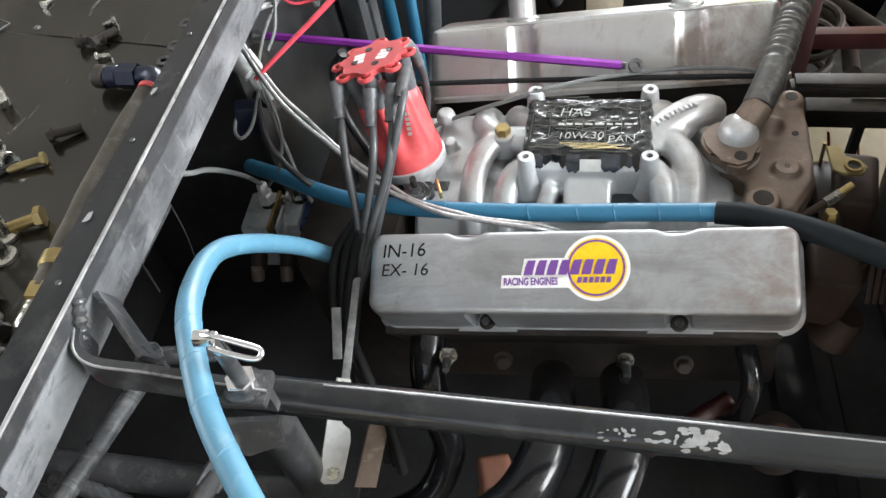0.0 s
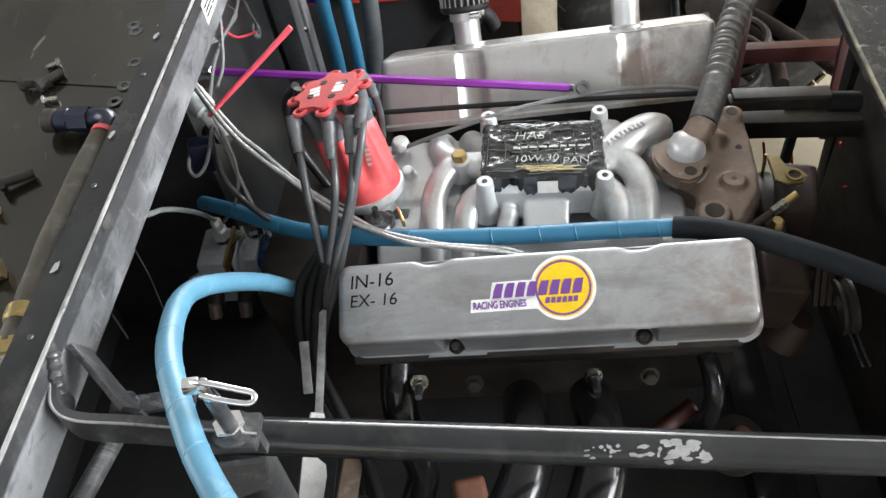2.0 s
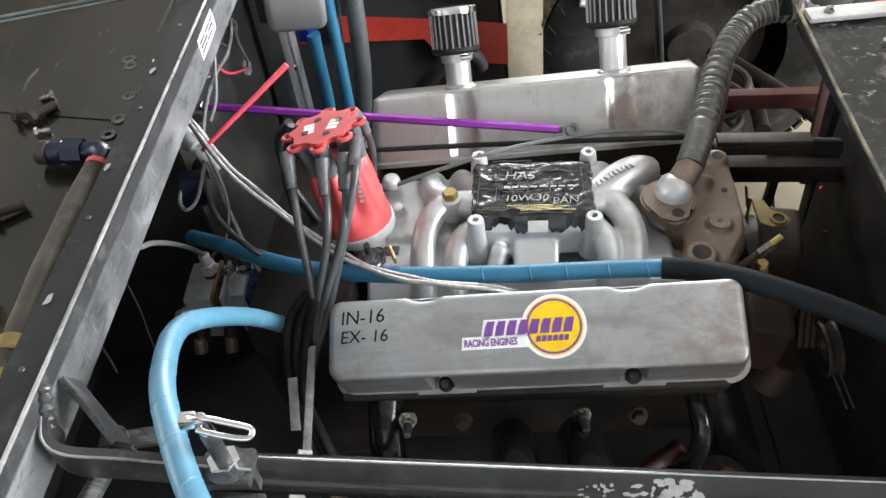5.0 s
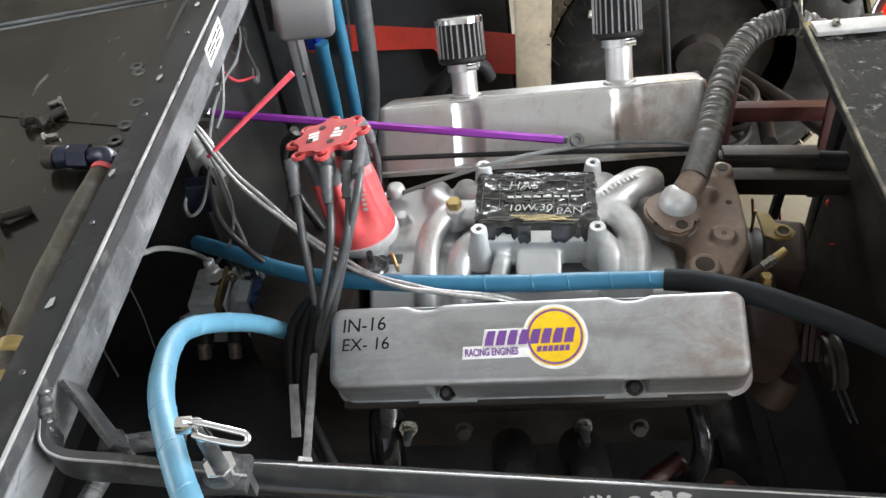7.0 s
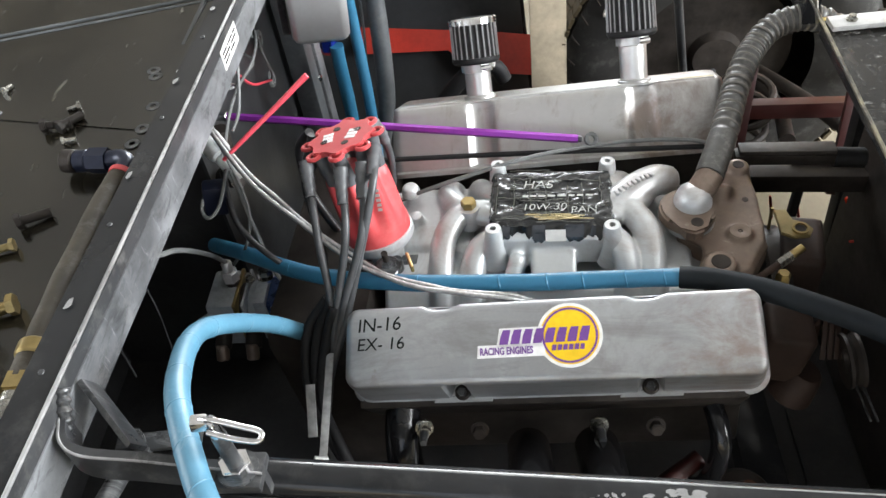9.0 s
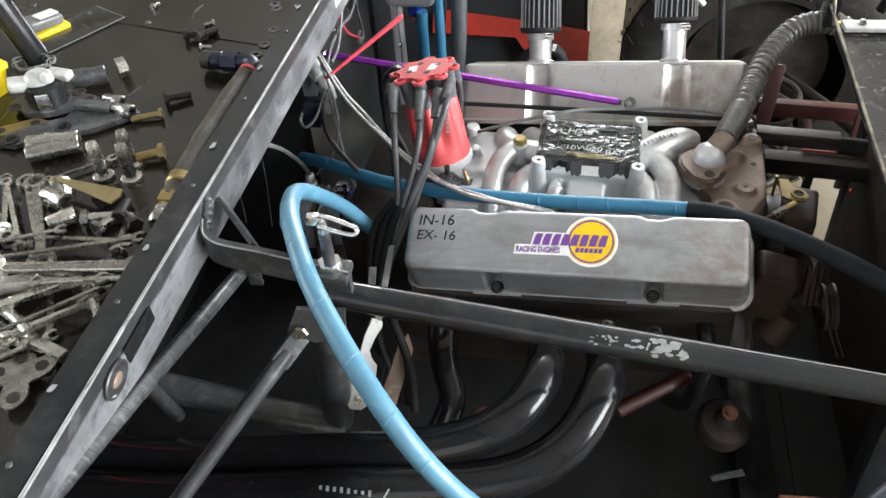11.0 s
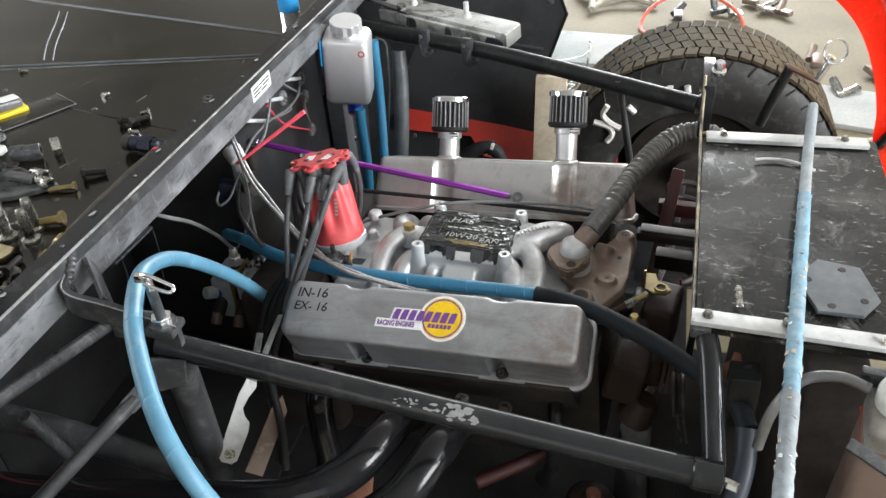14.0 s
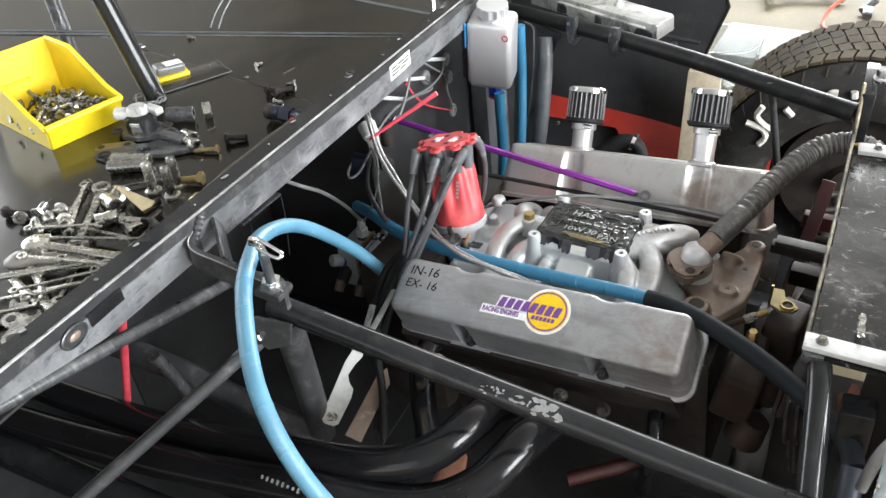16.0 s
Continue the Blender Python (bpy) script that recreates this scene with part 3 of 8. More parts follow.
for k in range(7):
    x = -0.47 - k * 0.11
    part("rivet", lathe(bmesh.new(), deck_frame(x, lap_y(x) + 0.012, 0, 0.0014), [(0.0045, 0), (0.004, 0.0015), (0.002, 0.0025)], 10), M_GREY_STEEL, deck)

# ---- the firewall beam and its welded bits ----
BEAM_A, BEAM_B = Vector((-0.4145, 1.62, 0.814)), Vector((-0.4075, -0.55, 0.884))


def beam_at(y):
    return BEAM_A + (BEAM_B - BEAM_A) * ((y - BEAM_A.y) / (BEAM_B.y - BEAM_A.y))


beam = thing("firewall_beam", tuple(beam_at(0.5)), "scuffed black square tube beam across the firewall", "frame beam")
BF = frame_of((BEAM_A + BEAM_B) / 2, (1, 0, 0), (BEAM_A - BEAM_B).normalized())
HL = (BEAM_A - BEAM_B).length / 2


def beam_outline(top, bottom, end):
    """The beam seen from the front, cut away below towards its near end."""
    s0, s1 = (beam_at(0.15) - BF.translation).dot(BF.col[0].xyz), (beam_at(0.0) - BF.translation).dot(BF.col[0].xyz)
    return [(-HL, end), (s1, end), (s0, bottom), (HL, bottom), (HL, top), (-HL, top)]


part("beam_tube", prism(bmesh.new(), BF @ Matrix.Translation((0, 0, -0.018)), beam_outline(0.030, -0.030, -0.004), 0.031, 0.002), M_BLACK, beam)
part("beam_face", prism(bmesh.new(), BF @ Matrix.Translation((0, 0, 0.0135)), beam_outline(0.0125, -0.028, -0.003), 0.002, 0.0005), M_BEAM_FACE, beam, "rubbed pale grey front face")
# Flat strip; its darker colour stands in for an angled shoulder's shade.
part("beam_shoulder", prism(bmesh.new(), BF @ Matrix.Translation((0, 0, 0.0133)), [(-HL, 0.0128), (HL, 0.0128), (HL, 0.0275), (-HL, 0.0275)], 0.001), M_BLACK_WORN, beam, "scuffed strip toned dark like an angled shoulder")
# Bare edge; part of its highlight is put into the tube's pale colour.
part("beam_edge", tube([BEAM_A + Vector((0.0125, 0, 0.0295)), (BEAM_A + BEAM_B) / 2 + Vector((0.0125, 0, 0.0295)), BEAM_B + Vector((0.0125, 0, 0.0295))], 0.0019, 2, 8), M_EDGE, beam, "bare metal edge with its bright highlight in the colour")
rng = random.Random(4)
for k in range(9):
    y = 1.2 - k * 0.17
    p = beam_at(y) + Vector((-0.006 + rng.uniform(-0.005, 0.005), 0, 0.0305))
    chip = [(rng.uniform(0.6, 1.2) * 0.006 * math.cos(q * 0.9), rng.uniform(0.6, 1.2) * 0.003 * math.sin(q * 0.9)) for q in range(7)]
    part("beam_chip", prism(bmesh.new(), frame_of(p + Vector((-0.004, 0.07, -0.0006)), (0, 0, 1), (0.3, 1, 0)), chip, 0.0004), M_CHIP, beam, "bare paint chip")
    part("beam_rivet", lathe(bmesh.new(), frame_of(p, (0, 0, 1)), [(0.0028, 0), (0.0024, 0.0008), (0.001, 0.0012)], 8), M_BLACK_WORN, beam)
p = beam_at(0.878)
blabel = part("beam_label", box(frame_of(p + Vector((0.0165, 0, 0.006)), (1, 0, 0), (0, 1, 0)), 0.075, 0.027, 0.0008), M_LABEL, beam, "white printed label")
for k, (u, w, v) in enumerate(((-0.022, 0.02, 0.006), (0.004, 0.024, 0.006), (0.026, 0.012, 0.006), (-0.016, 0.03, 0.0), (0.018, 0.024, 0.0), (-0.02, 0.024, -0.006), (0.008, 0.022, -0.006))):
    part("label_print", box(frame_of(p + Vector((0.0171, u, 0.006 + v)), (1, 0, 0), (0, 1, 0)), w, 0.0022, 0.0004), M_BLACK_MARK, blabel, "illegible dark print")
part("weld", tube([(-0.3955, 0.338, 0.880), (-0.394, 0.325, 0.868), (-0.394, 0.314, 0.856), (-0.395, 0.306, 0.843)], lambda s: 0.0058 + 0.0010 * math.sin(s * 44), 40, 10), M_GREY_STEEL, beam, "rippled weld bead")
LUG = frame_of(beam_at(0.113) + Vector((0.0152, 0, 0.006)), (1, 0, 0.1), (0, 1, 0.1))
lug = part("lug_dish", lathe(bmesh.new(), LUG @ Matrix.Diagonal((1.45, 0.9, 1, 1)), [(0.0135, 0), (0.0135, 0.0022), (0.0118, 0.003), (0.0108, 0.0012), (0.0005, 0.001)], 28), M_BLACK_WORN, beam, "dark scuffed oval dish")
part("lug_nut", lathe(bmesh.new(), LUG @ Matrix.Diagonal((1.5, 0.8, 1, 1)), [(0.0058, 0.001), (0.0054, 0.0032), (0.003, 0.0042), (0.0005, 0.004)], 14), M_ALU_TAN, lug, "rusty stud end")
part("side_slot", box(frame_of(beam_at(0.163) + Vector((0.0158, 0, 0.0085)), (1, 0, 0), (0, 1, 0)), 0.052, 0.0175, 0.0012, 0.0004), M_BLACK, beam, "dark slot in the face")

# firewall sheet below the beam
wall = thing("firewall", (-0.45, 0.8, 0.2), "dark sheet metal firewall with wire grommets", "firewall", kind="structure")
part("firewall_sheet", box(pose(-0.4875, 1.24, 0.51), 0.005, 0.74, 0.60), M_INNER, wall, "dusty scuffed black sheet")
part("firewall_recess", box(pose(-0.78, 0.645, 0.50), 0.005, 0.49, 0.60), M_FIREWALL, wall)
part("firewall_return", box(pose(-0.633, 0.876, 0.50), 0.288, 0.005, 0.60), M_FIREWALL, wall)
part("firewall_shelf", box(pose(-0.61, 0.40, 0.803, -1.8, 0, 0), 0.36, 1.20, 0.004), M_FIREWALL, wall)
part("recess_floor", box(pose(-0.57, 0.75, 0.20), 0.45, 1.2, 0.005), M_FIREWALL, wall)
for y, z, r in ((1.215, 0.695, 0.0155), (1.223, 0.648, 0.0155), (1.116, 0.697, 0.016), (1.23, 0.561, 0.015)):
    part("grommet", lathe(bmesh.new(), frame_of((-0.4845, y, z), (1, 0, 0)), [(r, 0), (r, 0.004), (r * 0.85, 0.007), (r * 0.45, 0.006), (r * 0.4, 0.003)], 20), M_GROMMET, wall)
part("upright", beam_box((-0.455, 1.335, 0.77), (-0.455, 1.36, 0.12), 0.05, 0.04, (1, 0, 0), 0.003), M_POST, wall, "dusty grey upright")
part("upright_far", beam_box((-0.46, 1.425, 0.77), (-0.46, 1.45, 0.12), 0.045, 0.036, (1, 0, 0), 0.003), M_BEAM_FACE, wall)
for y, z in ((1.33, 0.70), (1.345, 0.58), (1.37, 0.464)):
    part("screw", lathe(bmesh.new(), frame_of((-0.435, y, z), (1, 0, 0)), [(0.008, 0), (0.007, 0.003), (0.003, 0.005)], 10), M_CHROME, wall)
part("stripe_sticker", box(frame_of((-0.4345, 1.325, 0.635), (1, 0, 0), (0, 0, 1)), 0.10, 0.018, 0.001), M_LABEL, wall)

# ---- rails and braces ----
def rail_thing(name, pts, r, label, mat=M_BLACK, n=24, segs=20, category="frame tube"):
    t = thing(name, tuple(pts[0]), label, category)
    part("tube_body", tube(pts, r, n, segs), mat, t)
    return t


RAIL0, RAIL1 = Vector((-0.30, 0.3238, 0.7698)), Vector((0.372, 0.3088, 0.6998))
rail = rail_thing("upper_rail", [RAIL0, (RAIL0 + RAIL1) / 2, RAIL1], 0.0164, "glossy black round chassis rail with chipped paint")
rng = random.Random(9)
for s0, s1, cnt, big in ((0.455, 0.505, 16, 0.5), (0.505, 0.545, 9, 0.8), (0.55, 0.60, 30, 1.25)):
    for k in range(cnt):
        c = RAIL0.lerp(RAIL1, rng.uniform(s0, s1))
        a = rng.uniform(-0.6, 0.55) if big > 1 else rng.uniform(-0.25, 0.5)
        d = Vector((0, -math.sin(0.6 + a), math.cos(0.6 + a)))
        sx, sy = rng.uniform(0.002, 0.007) * big, rng.uniform(0.0012, 0.0035) * big
        out = [(sx * rng.uniform(0.5, 1.15) * math.cos(q * 0.785), sy * rng.uniform(0.5, 1.15) * math.sin(q * 0.785)) for q in range(8)]
        part("paint_chip", prism(bmesh.new(), frame_of(c + d * 0.01625, d, (1, 0, 0)), out, 0.0004), M_CHIP, rail, "flaked bare silver patch")
# The rail's reflected bright line, modelled as a thin pale tube.
part("worn_line", tube([RAIL0.lerp(RAIL1, q) + Vector((0, 0.0052, 0.0156)) for q in (0.12, 0.3, 0.6, 0.93)], 0.0009, 8, 6), M_CHIP, rail, "thin bright highlight line along the top")
part("end_collar", cyl(RAIL1 - Vector((0.03, 0, -0.0025)), RAIL1 + Vector((0.004, 0, 0)), 0.0186, bevel=0.002), M_BLACK, rail)
bm = bmesh.new()
add_cyl(bm, RAIL1 + Vector((0.004, -0.004, 0.0)), RAIL1 + Vector((0.02, -0.012, 0.002)), 0.0062, segs=6)
part("end_bolt", bm, M_TOOL, rail)

far_rail = rail_thing("far_upper_rail", [(-0.45, 1.425, 0.738), (-0.05, 1.258, 0.757), (0.345, 1.085, 0.757)], 0.0165, "black round chassis rail on the far side", M_RAIL)
for x, y, z in ((-0.222, 1.334, 0.760), (-0.118, 1.29, 0.764)):
    hook = [(-0.011, 0.018), (0.011, 0.020), (0.013, -0.004), (0.009, -0.018), (0.015, -0.027), (0.025, -0.019), (0.029, -0.024), (0.014, -0.041), (-0.003, -0.036), (-0.010, -0.014)]
    cm = frame_of((x, y - 0.018, z), (-0.35, -0.93, 0.1), (0.93, -0.35, 0))
    clamp = part("clamp", prism(bmesh.new(), cm, hook, 0.012, 0.0015), M_GREY_STEEL, far_rail, "small grey hooked steel clamp")
    part("clamp_bolt", cyl(cm @ Vector((0, 0.006, 0.012)), cm @ Vector((0, 0.006, 0.018)), 0.005, segs=8), M_CHROME, clamp)
part("rail_gusset", prism(bmesh.new(), frame_of((-0.285, 1.345, 0.735), (-0.35, -0.93, 0), (0.93, -0.35, 0)), [(-0.035, 0.0), (0.035, -0.005), (0.012, -0.06), (-0.012, -0.06)], 0.006), M_BLACK_WORN, far_rail)
part("support_wire", tube([(-0.345, 1.345, 0.742), (-0.322, 1.335, 0.736), (-0.313, 1.318, 0.715), (-0.310, 1.295, 0.62), (-0.320, 1.255, 0.47)], 0.0024, 30, 8), M_POST, far_rail, "thin bent steel wire")
part("far_brace", tube([(-0.29, 1.33, 0.72), (-0.283, 1.30, 0.62), (-0.288, 1.262, 0.47), (-0.32, 1.24, 0.35)], 0.017, 20, 16), M_POST, far_rail, "dusty bluish grey down tube")
part("far_link", tube([(0.20, 1.14, 0.77), (0.22, 1.16, 0.66), (0.245, 1.19, 0.52)], 0.007, 12, 10), M_BLACK_WORN, far_rail)

link = thing("brace_link", (-0.29, 0.31, 0.74), "black steel brace tubes bolted below the rail", "frame brace")
part("down_tube", tube([(-0.285, 0.325, 0.75), (-0.305, 0.352, 0.62), (-0.33, 0.385, 0.43)], 0.021, 10, 18), M_BLACK_WORN, link)
part("gusset", prism(bmesh.new(), frame_of((-0.292, 0.292, 0.735), (0.1, -1, 0.2), (1, 0, 0)), [(-0.028, 0.004), (0.002, -0.010), (0.036, 0.004), (0.038, 0.035), (-0.015, 0.035)], 0.006), M_BLACK_WORN, link)
part("link_bolt", lathe(bmesh.new(), frame_of((-0.303, 0.286, 0.743), (0.1, -1, 0.2)), [(0.009, 0), (0.009, 0.005), (0.007, 0.007), (0.003, 0.007)], 6), M_TOOL, link)
rod_low = thing("lower_diagonal_rod", (-0.30, 0.30, 0.74), "straight black steel rod with flattened bolted end", "frame rod")
part("rod_body", tube([(-0.318, 0.272, 0.722), (-0.39, 0.14, 0.665), (-0.60, -0.27, 0.50)], lambda s: 0.0095, 6, 14), M_BLACK_WORN, rod_low)
part("rod_eye", beam_box((-0.298, 0.298, 0.741), (-0.325, 0.258, 0.716), 0.022, 0.007, (0.1, -1, 0.2), 0.002), M_GREY_STEEL, rod_low)
rod_up = thing("upper_diagonal_rod", (-0.37, 0.33, 0.78), "straight scuffed grey steel rod with forked end", "frame rod")
part("rod_body", tube([(-0.384, 0.352, 0.767), (-0.397, 0.10, 0.834), (-0.415, -0.25, 0.925)], 0.0085, 6, 14), M_GREY_STEEL, rod_up)
bm = bmesh.new()
add_box(bm, frame_of((-0.355, 0.348, 0.785), (0, 0, 1), (1, 0.1, 0)), 0.075, 0.018, 0.005, 0.002)
add_box(bm, frame_of((-0.368, 0.338, 0.772), (0, 1, 0), (0, 0, 1)), 0.034, 0.016, 0.005, 0.002)
add_cyl(bm, (-0.372, 0.345, 0.786), (-0.372, 0.345, 0.80), 0.0075, segs=6)
part("fork", bm, M_GREY_STEEL, rod_up)

mount = thing("hood_pin_mount", (-0.255, 0.288, 0.80), "bent black flat bar holding a chromed hood pin", "hood pin")
bar = [(-0.396, 0.322, 0.853), (-0.388, 0.302, 0.852), (-0.370, 0.292, 0.849), (-0.33, 0.290, 0.844), (-0.29, 0.288, 0.838), (-0.236, 0.286, 0.829)]
bm = bmesh.new()
left, right = [], []
for q in spline(bar, 24):
    left.append(q)
for k, q in enumerate(left):
    d = (left[min(k + 1, 24)] - left[max(k - 1, 0)]).normalized()
    n = Vector((-d.y, d.x, 0)).normalized() * 0.004
    right.append([bm.verts.new(q + n + Vector((0, 0, 0.0155))), bm.verts.new(q - n + Vector((0, 0, 0.0155))), bm.verts.new(q - n - Vector((0, 0, 0.0155))), bm.verts.new(q + n - Vector((0, 0, 0.0155)))])
for r0, r1 in zip(right, right[1:]):
    for k in range(4):
        bm.faces.new((r0[k], r0[(k + 1) % 4], r1[(k + 1) % 4], r1[k]))
bm.faces.new(right[0])
bm.faces.new(right[-1][::-1])
part("flat_bar", bm, M_BLACK_WORN, mount)
part("bar_edge", sweep(bmesh.new(), [q + Vector((0, -0.0036, 0.0155)) for q in left], 0.0011, 6), M_EDGE, mount, "bright top edge")
part("pin_pad", box(pose(-0.254, 0.287, 0.838), 0.036, 0.030, 0.010, 0.003), M_BLACK_WORN, mount)
part("stay", beam_box((-0.391, 0.358, 0.858), (-0.340, 0.308, 0.842), 0.024, 0.005, (1, 0.4, 0.3), 0.001), M_GREY_STEEL, mount)
part("stud", cyl((-0.255, 0.287, 0.845), (-0.254, 0.285, 0.895), 0.0062, 0.0058, 14), M_GREY_STEEL, mount)
part("stud_head", cyl((-0.254, 0.285, 0.892), (-0.254, 0.285, 0.914), 0.0052, 0.0042, 14, 0.001), M_CHROME, mount)
part("nut", prism(bmesh.new(), frame_of((-0.255, 0.287, 0.8455), (0, 0, 1)), hex_outline(0.0122), 0.009, 0.0012), M_CHROME, mount)
part("washer", lathe(bmesh.new(), frame_of((-0.255, 0.287, 0.843), (0, 0, 1)), [(0.004, 0), (0.0155, 0), (0.0155, 0.0025), (0.004, 0.0025)], 24), M_GREY_STEEL, mount)
loop = [(-0.266, 0.286, 0.912), (-0.250, 0.282, 0.917), (-0.230, 0.279, 0.913), (-0.218, 0.277, 0.909), (-0.220, 0.272, 0.906), (-0.236, 0.274, 0.906), (-0.256, 0.279, 0.907)]
part("pin_clip", tube(loop, 0.0022, 40, 10), M_CHROME, mount, "polished wire safety clip")
part("clip_block", box(pose(-0.262, 0.284, 0.911, 0, 8, 10), 0.012, 0.009, 0.010, 0.002), M_CHROME, mount)

# header pipes
header = thing("exhaust_header", (-0.3, 0.3, 0.45), "black coated exhaust header pipes sweeping rearwards", "exhaust header")
part("header_pipe", tube([(-0.045, 0.50, 0.50), (-0.042, 0.43, 0.565), (-0.043, 0.365, 0.60), (-0.08, 0.305, 0.588), (-0.165, 0.275, 0.561), (-0.35, 0.27, 0.514), (-0.60, 0.27, 0.464), (-1.0, 0.27, 0.44), (-1.9, 0.26, 0.41)], 0.0255, 60, 24), M_HEADER, header)
part("header_pipe", tube([(0.035, 0.50, 0.50), (0.036, 0.43, 0.56), (0.030, 0.365, 0.592), (-0.007, 0.295, 0.568), (-0.085, 0.25, 0.547), (-0.25, 0.225, 0.532), (-0.55, 0.21, 0.474), (-1.0, 0.20, 0.43), (-1.9, 0.19, 0.40)], 0.0262, 60, 24), M_HEADER, header)
part("header_pipe", tube([(-0.192, 0.53, 0.545), (-0.193, 0.508, 0.532), (-0.193, 0.490, 0.505), (-0.19, 0.480, 0.46), (-0.18, 0.45, 0.39), (-0.24, 0.40, 0.33), (-0.45, 0.36, 0.31), (-1.0, 0.35, 0.30)], 0.021, 50, 22), M_HEADER, header)
part("header_pipe", tube([(0.170, 0.53, 0.535), (0.174, 0.508, 0.525), (0.176, 0.492, 0.50), (0.172, 0.490, 0.45), (0.165, 0.51, 0.38), (0.15, 0.56, 0.32)], 0.012, 50, 22), M_HEADER, header)
rng = random.Random(3)
for k in range(8):
    d = Vector((0, -0.62, 0.78))
    c = Vector((-0.29 + k * 0.0085, 0.2235, 0.534)) + d * 0.0264
    part("mark", box(frame_of(c, d, (1, 0, 0)), 0.0035, rng.uniform(0.004, 0.008), 0.0006), M_CHIP, header, "illegible pale marking")
part("mark_tail", box(frame_of(Vector((-0.212, 0.2215, 0.535)) + Vector((0, -0.62, 0.78)) * 0.0264, (0, -0.62, 0.78), (0.35, 1, 0)), 0.02, 0.002, 0.0006), M_WHITE_MARK, header)

strap = thing("aluminium_strap", (-0.28, 0.43, 0.55), "slotted bare aluminium strap beside the bellhousing", "bracket")
SM = frame_of((-0.274, 0.432, 0.563), (0.5, -0.6, 0.41), (0.2, 0.66, 0.72))
bm = bmesh.new()
prism(bm, SM, [(-0.102, -0.008), (-0.096, -0.014), (-0.05, -0.016), (-0.036, -0.013), (-0.028, -0.002), (-0.018, 0.004), (0.0, 0.001), (0.016, -0.006), (0.024, -0.004), (0.026, 0.012), (0.0, 0.016), (-0.06, 0.0155), (-0.096, 0.014), (-0.102, 0.008)], 0.003, 0.0006)
part("strap_plate", bm, M_WHITE_STRIP, strap)
part("strap_bolt", hex_bolt(frame_of(SM @ Vector((-0.088, 0, 0.003)), (0.5, -0.6, 0.41)), 0.006, 0.006), M_TOOL, strap)
part("strap_upper", beam_box((-0.271, 0.445, 0.578), (-0.276, 0.575, 0.600), 0.009, 0.003, (0, 0, 1), 0.0006), M_CHIP, strap)

# strip with two drooping wires under the beam
under = thing("hanging_strip", (-0.42, 0.47, 0.80), "grey steel strip with thin wires below the beam", "bracket")
part("strip", beam_box((-0.42, 0.515, 0.797), (-0.42, 0.422, 0.803), 0.016, 0.004, (0, 0, 1), 0.001), M_GREY_STEEL, under)
for y in (0.502, 0.435):
    part("strip_tab", beam_box((-0.424, y, 0.799), (-0.424, y, 0.826), 0.012, 0.003, (1, 0, 0), 0.001), M_BLACK_WORN, under)
part("wire", tube([(-0.412, 0.513, 0.797), (-0.415, 0.515, 0.755), (-0.418, 0.513, 0.72), (-0.420, 0.509, 0.685)], 0.0009, 16, 6), M_RUBBER, under)
part("wire", tube([(-0.413, 0.436, 0.802), (-0.414, 0.437, 0.780), (-0.416, 0.438, 0.755)], 0.0011, 8, 6), M_RUBBER, under)
part("strap_sliver", beam_box((-0.2965, 0.537, 0.592), (-0.293, 0.487, 0.558), 0.003, 0.011, (1, 0, 0), 0.0006), M_CHIP, strap)
S2 = frame_of((-0.235, 0.455, 0.535), (0.5, -0.6, 0.41), (0.3, 0.6, 0.7))
part("rear_plate", prism(bmesh.new(), S2, [(-0.115, -0.016), (-0.01, -0.012), (0.01, 0.004), (-0.01, 0.012), (-0.115, 0.012)], 0.003, 0.0006), M_ALU_TAN, strap, "heat-stained second plate")

# lower chassis
chassis = thing("lower_chassis", (0, 0.75, 0.12), "dark lower chassis rails and crossmembers", "car frame")
part("side_rail", beam_box((-1.6, 0.36, 0.22), (0.75, 0.36, 0.22), 0.05, 0.1), M_BLACK, chassis)
part("side_rail", beam_box((-1.6, 1.15, 0.22), (0.36, 1.15, 0.22), 0.05, 0.1), M_BLACK, chassis)
part("crossmember", beam_box((0.30, 0.1, 0.20), (0.30, 1.4, 0.20), 0.06, 0.05), M_BLACK, chassis)
part("crossmember", beam_box((0.62, 0.2, 0.25), (0.62, 1.3, 0.25), 0.05, 0.05), M_BLACK, chassis)
part("lower_pipe", tube([(-1.9, 0.16, 0.40), (-0.6, 0.17, 0.40), (-0.1, 0.18, 0.38), (0.2, 0.20, 0.34)], 0.03, 20, 18), M_BLACK, chassis)
# Added black sheets stand in for the shade under the bay and nose.
part("belly_pan", box(pose(-0.85, 0.50, 0.14), 2.5, 1.74, 0.006), M_FIREWALL, chassis)
part("nose_pan", box(pose(0.60, 0.47, 0.15), 0.44, 1.26, 0.006), M_FIREWALL, chassis)
part("coil_spring", sweep(bmesh.new(), [Vector((0.36 + 0.042 * math.cos(q * 0.35), 1.20 + 0.042 * math.sin(q * 0.35), 0.26 + q * 0.0021)) for q in range(120)], 0.007, 8), M_DARK, chassis, "grimy dark coil spring")
part("upper_arm", tube([(0.40, 1.08, 0.47), (0.42, 1.22, 0.44), (0.40, 1.42, 0.40)], 0.013, 12, 12), M_DARK, chassis, "grimy suspension arm")
part("upper_arm", tube([(0.52, 1.08, 0.46), (0.48, 1.24, 0.43), (0.41, 1.42, 0.40)], 0.013, 12, 12), M_DARK, chassis)
part("tie_rod", tube([(0.30, 1.0, 0.36), (0.34, 1.2, 0.36), (0.36, 1.45, 0.36)], 0.009, 10, 10), M_GREY_STEEL, chassis)
part("side_skirt", box(pose(-0.95, -0.02, 0.28), 1.3, 0.006, 0.28), M_FIREWALL, chassis)
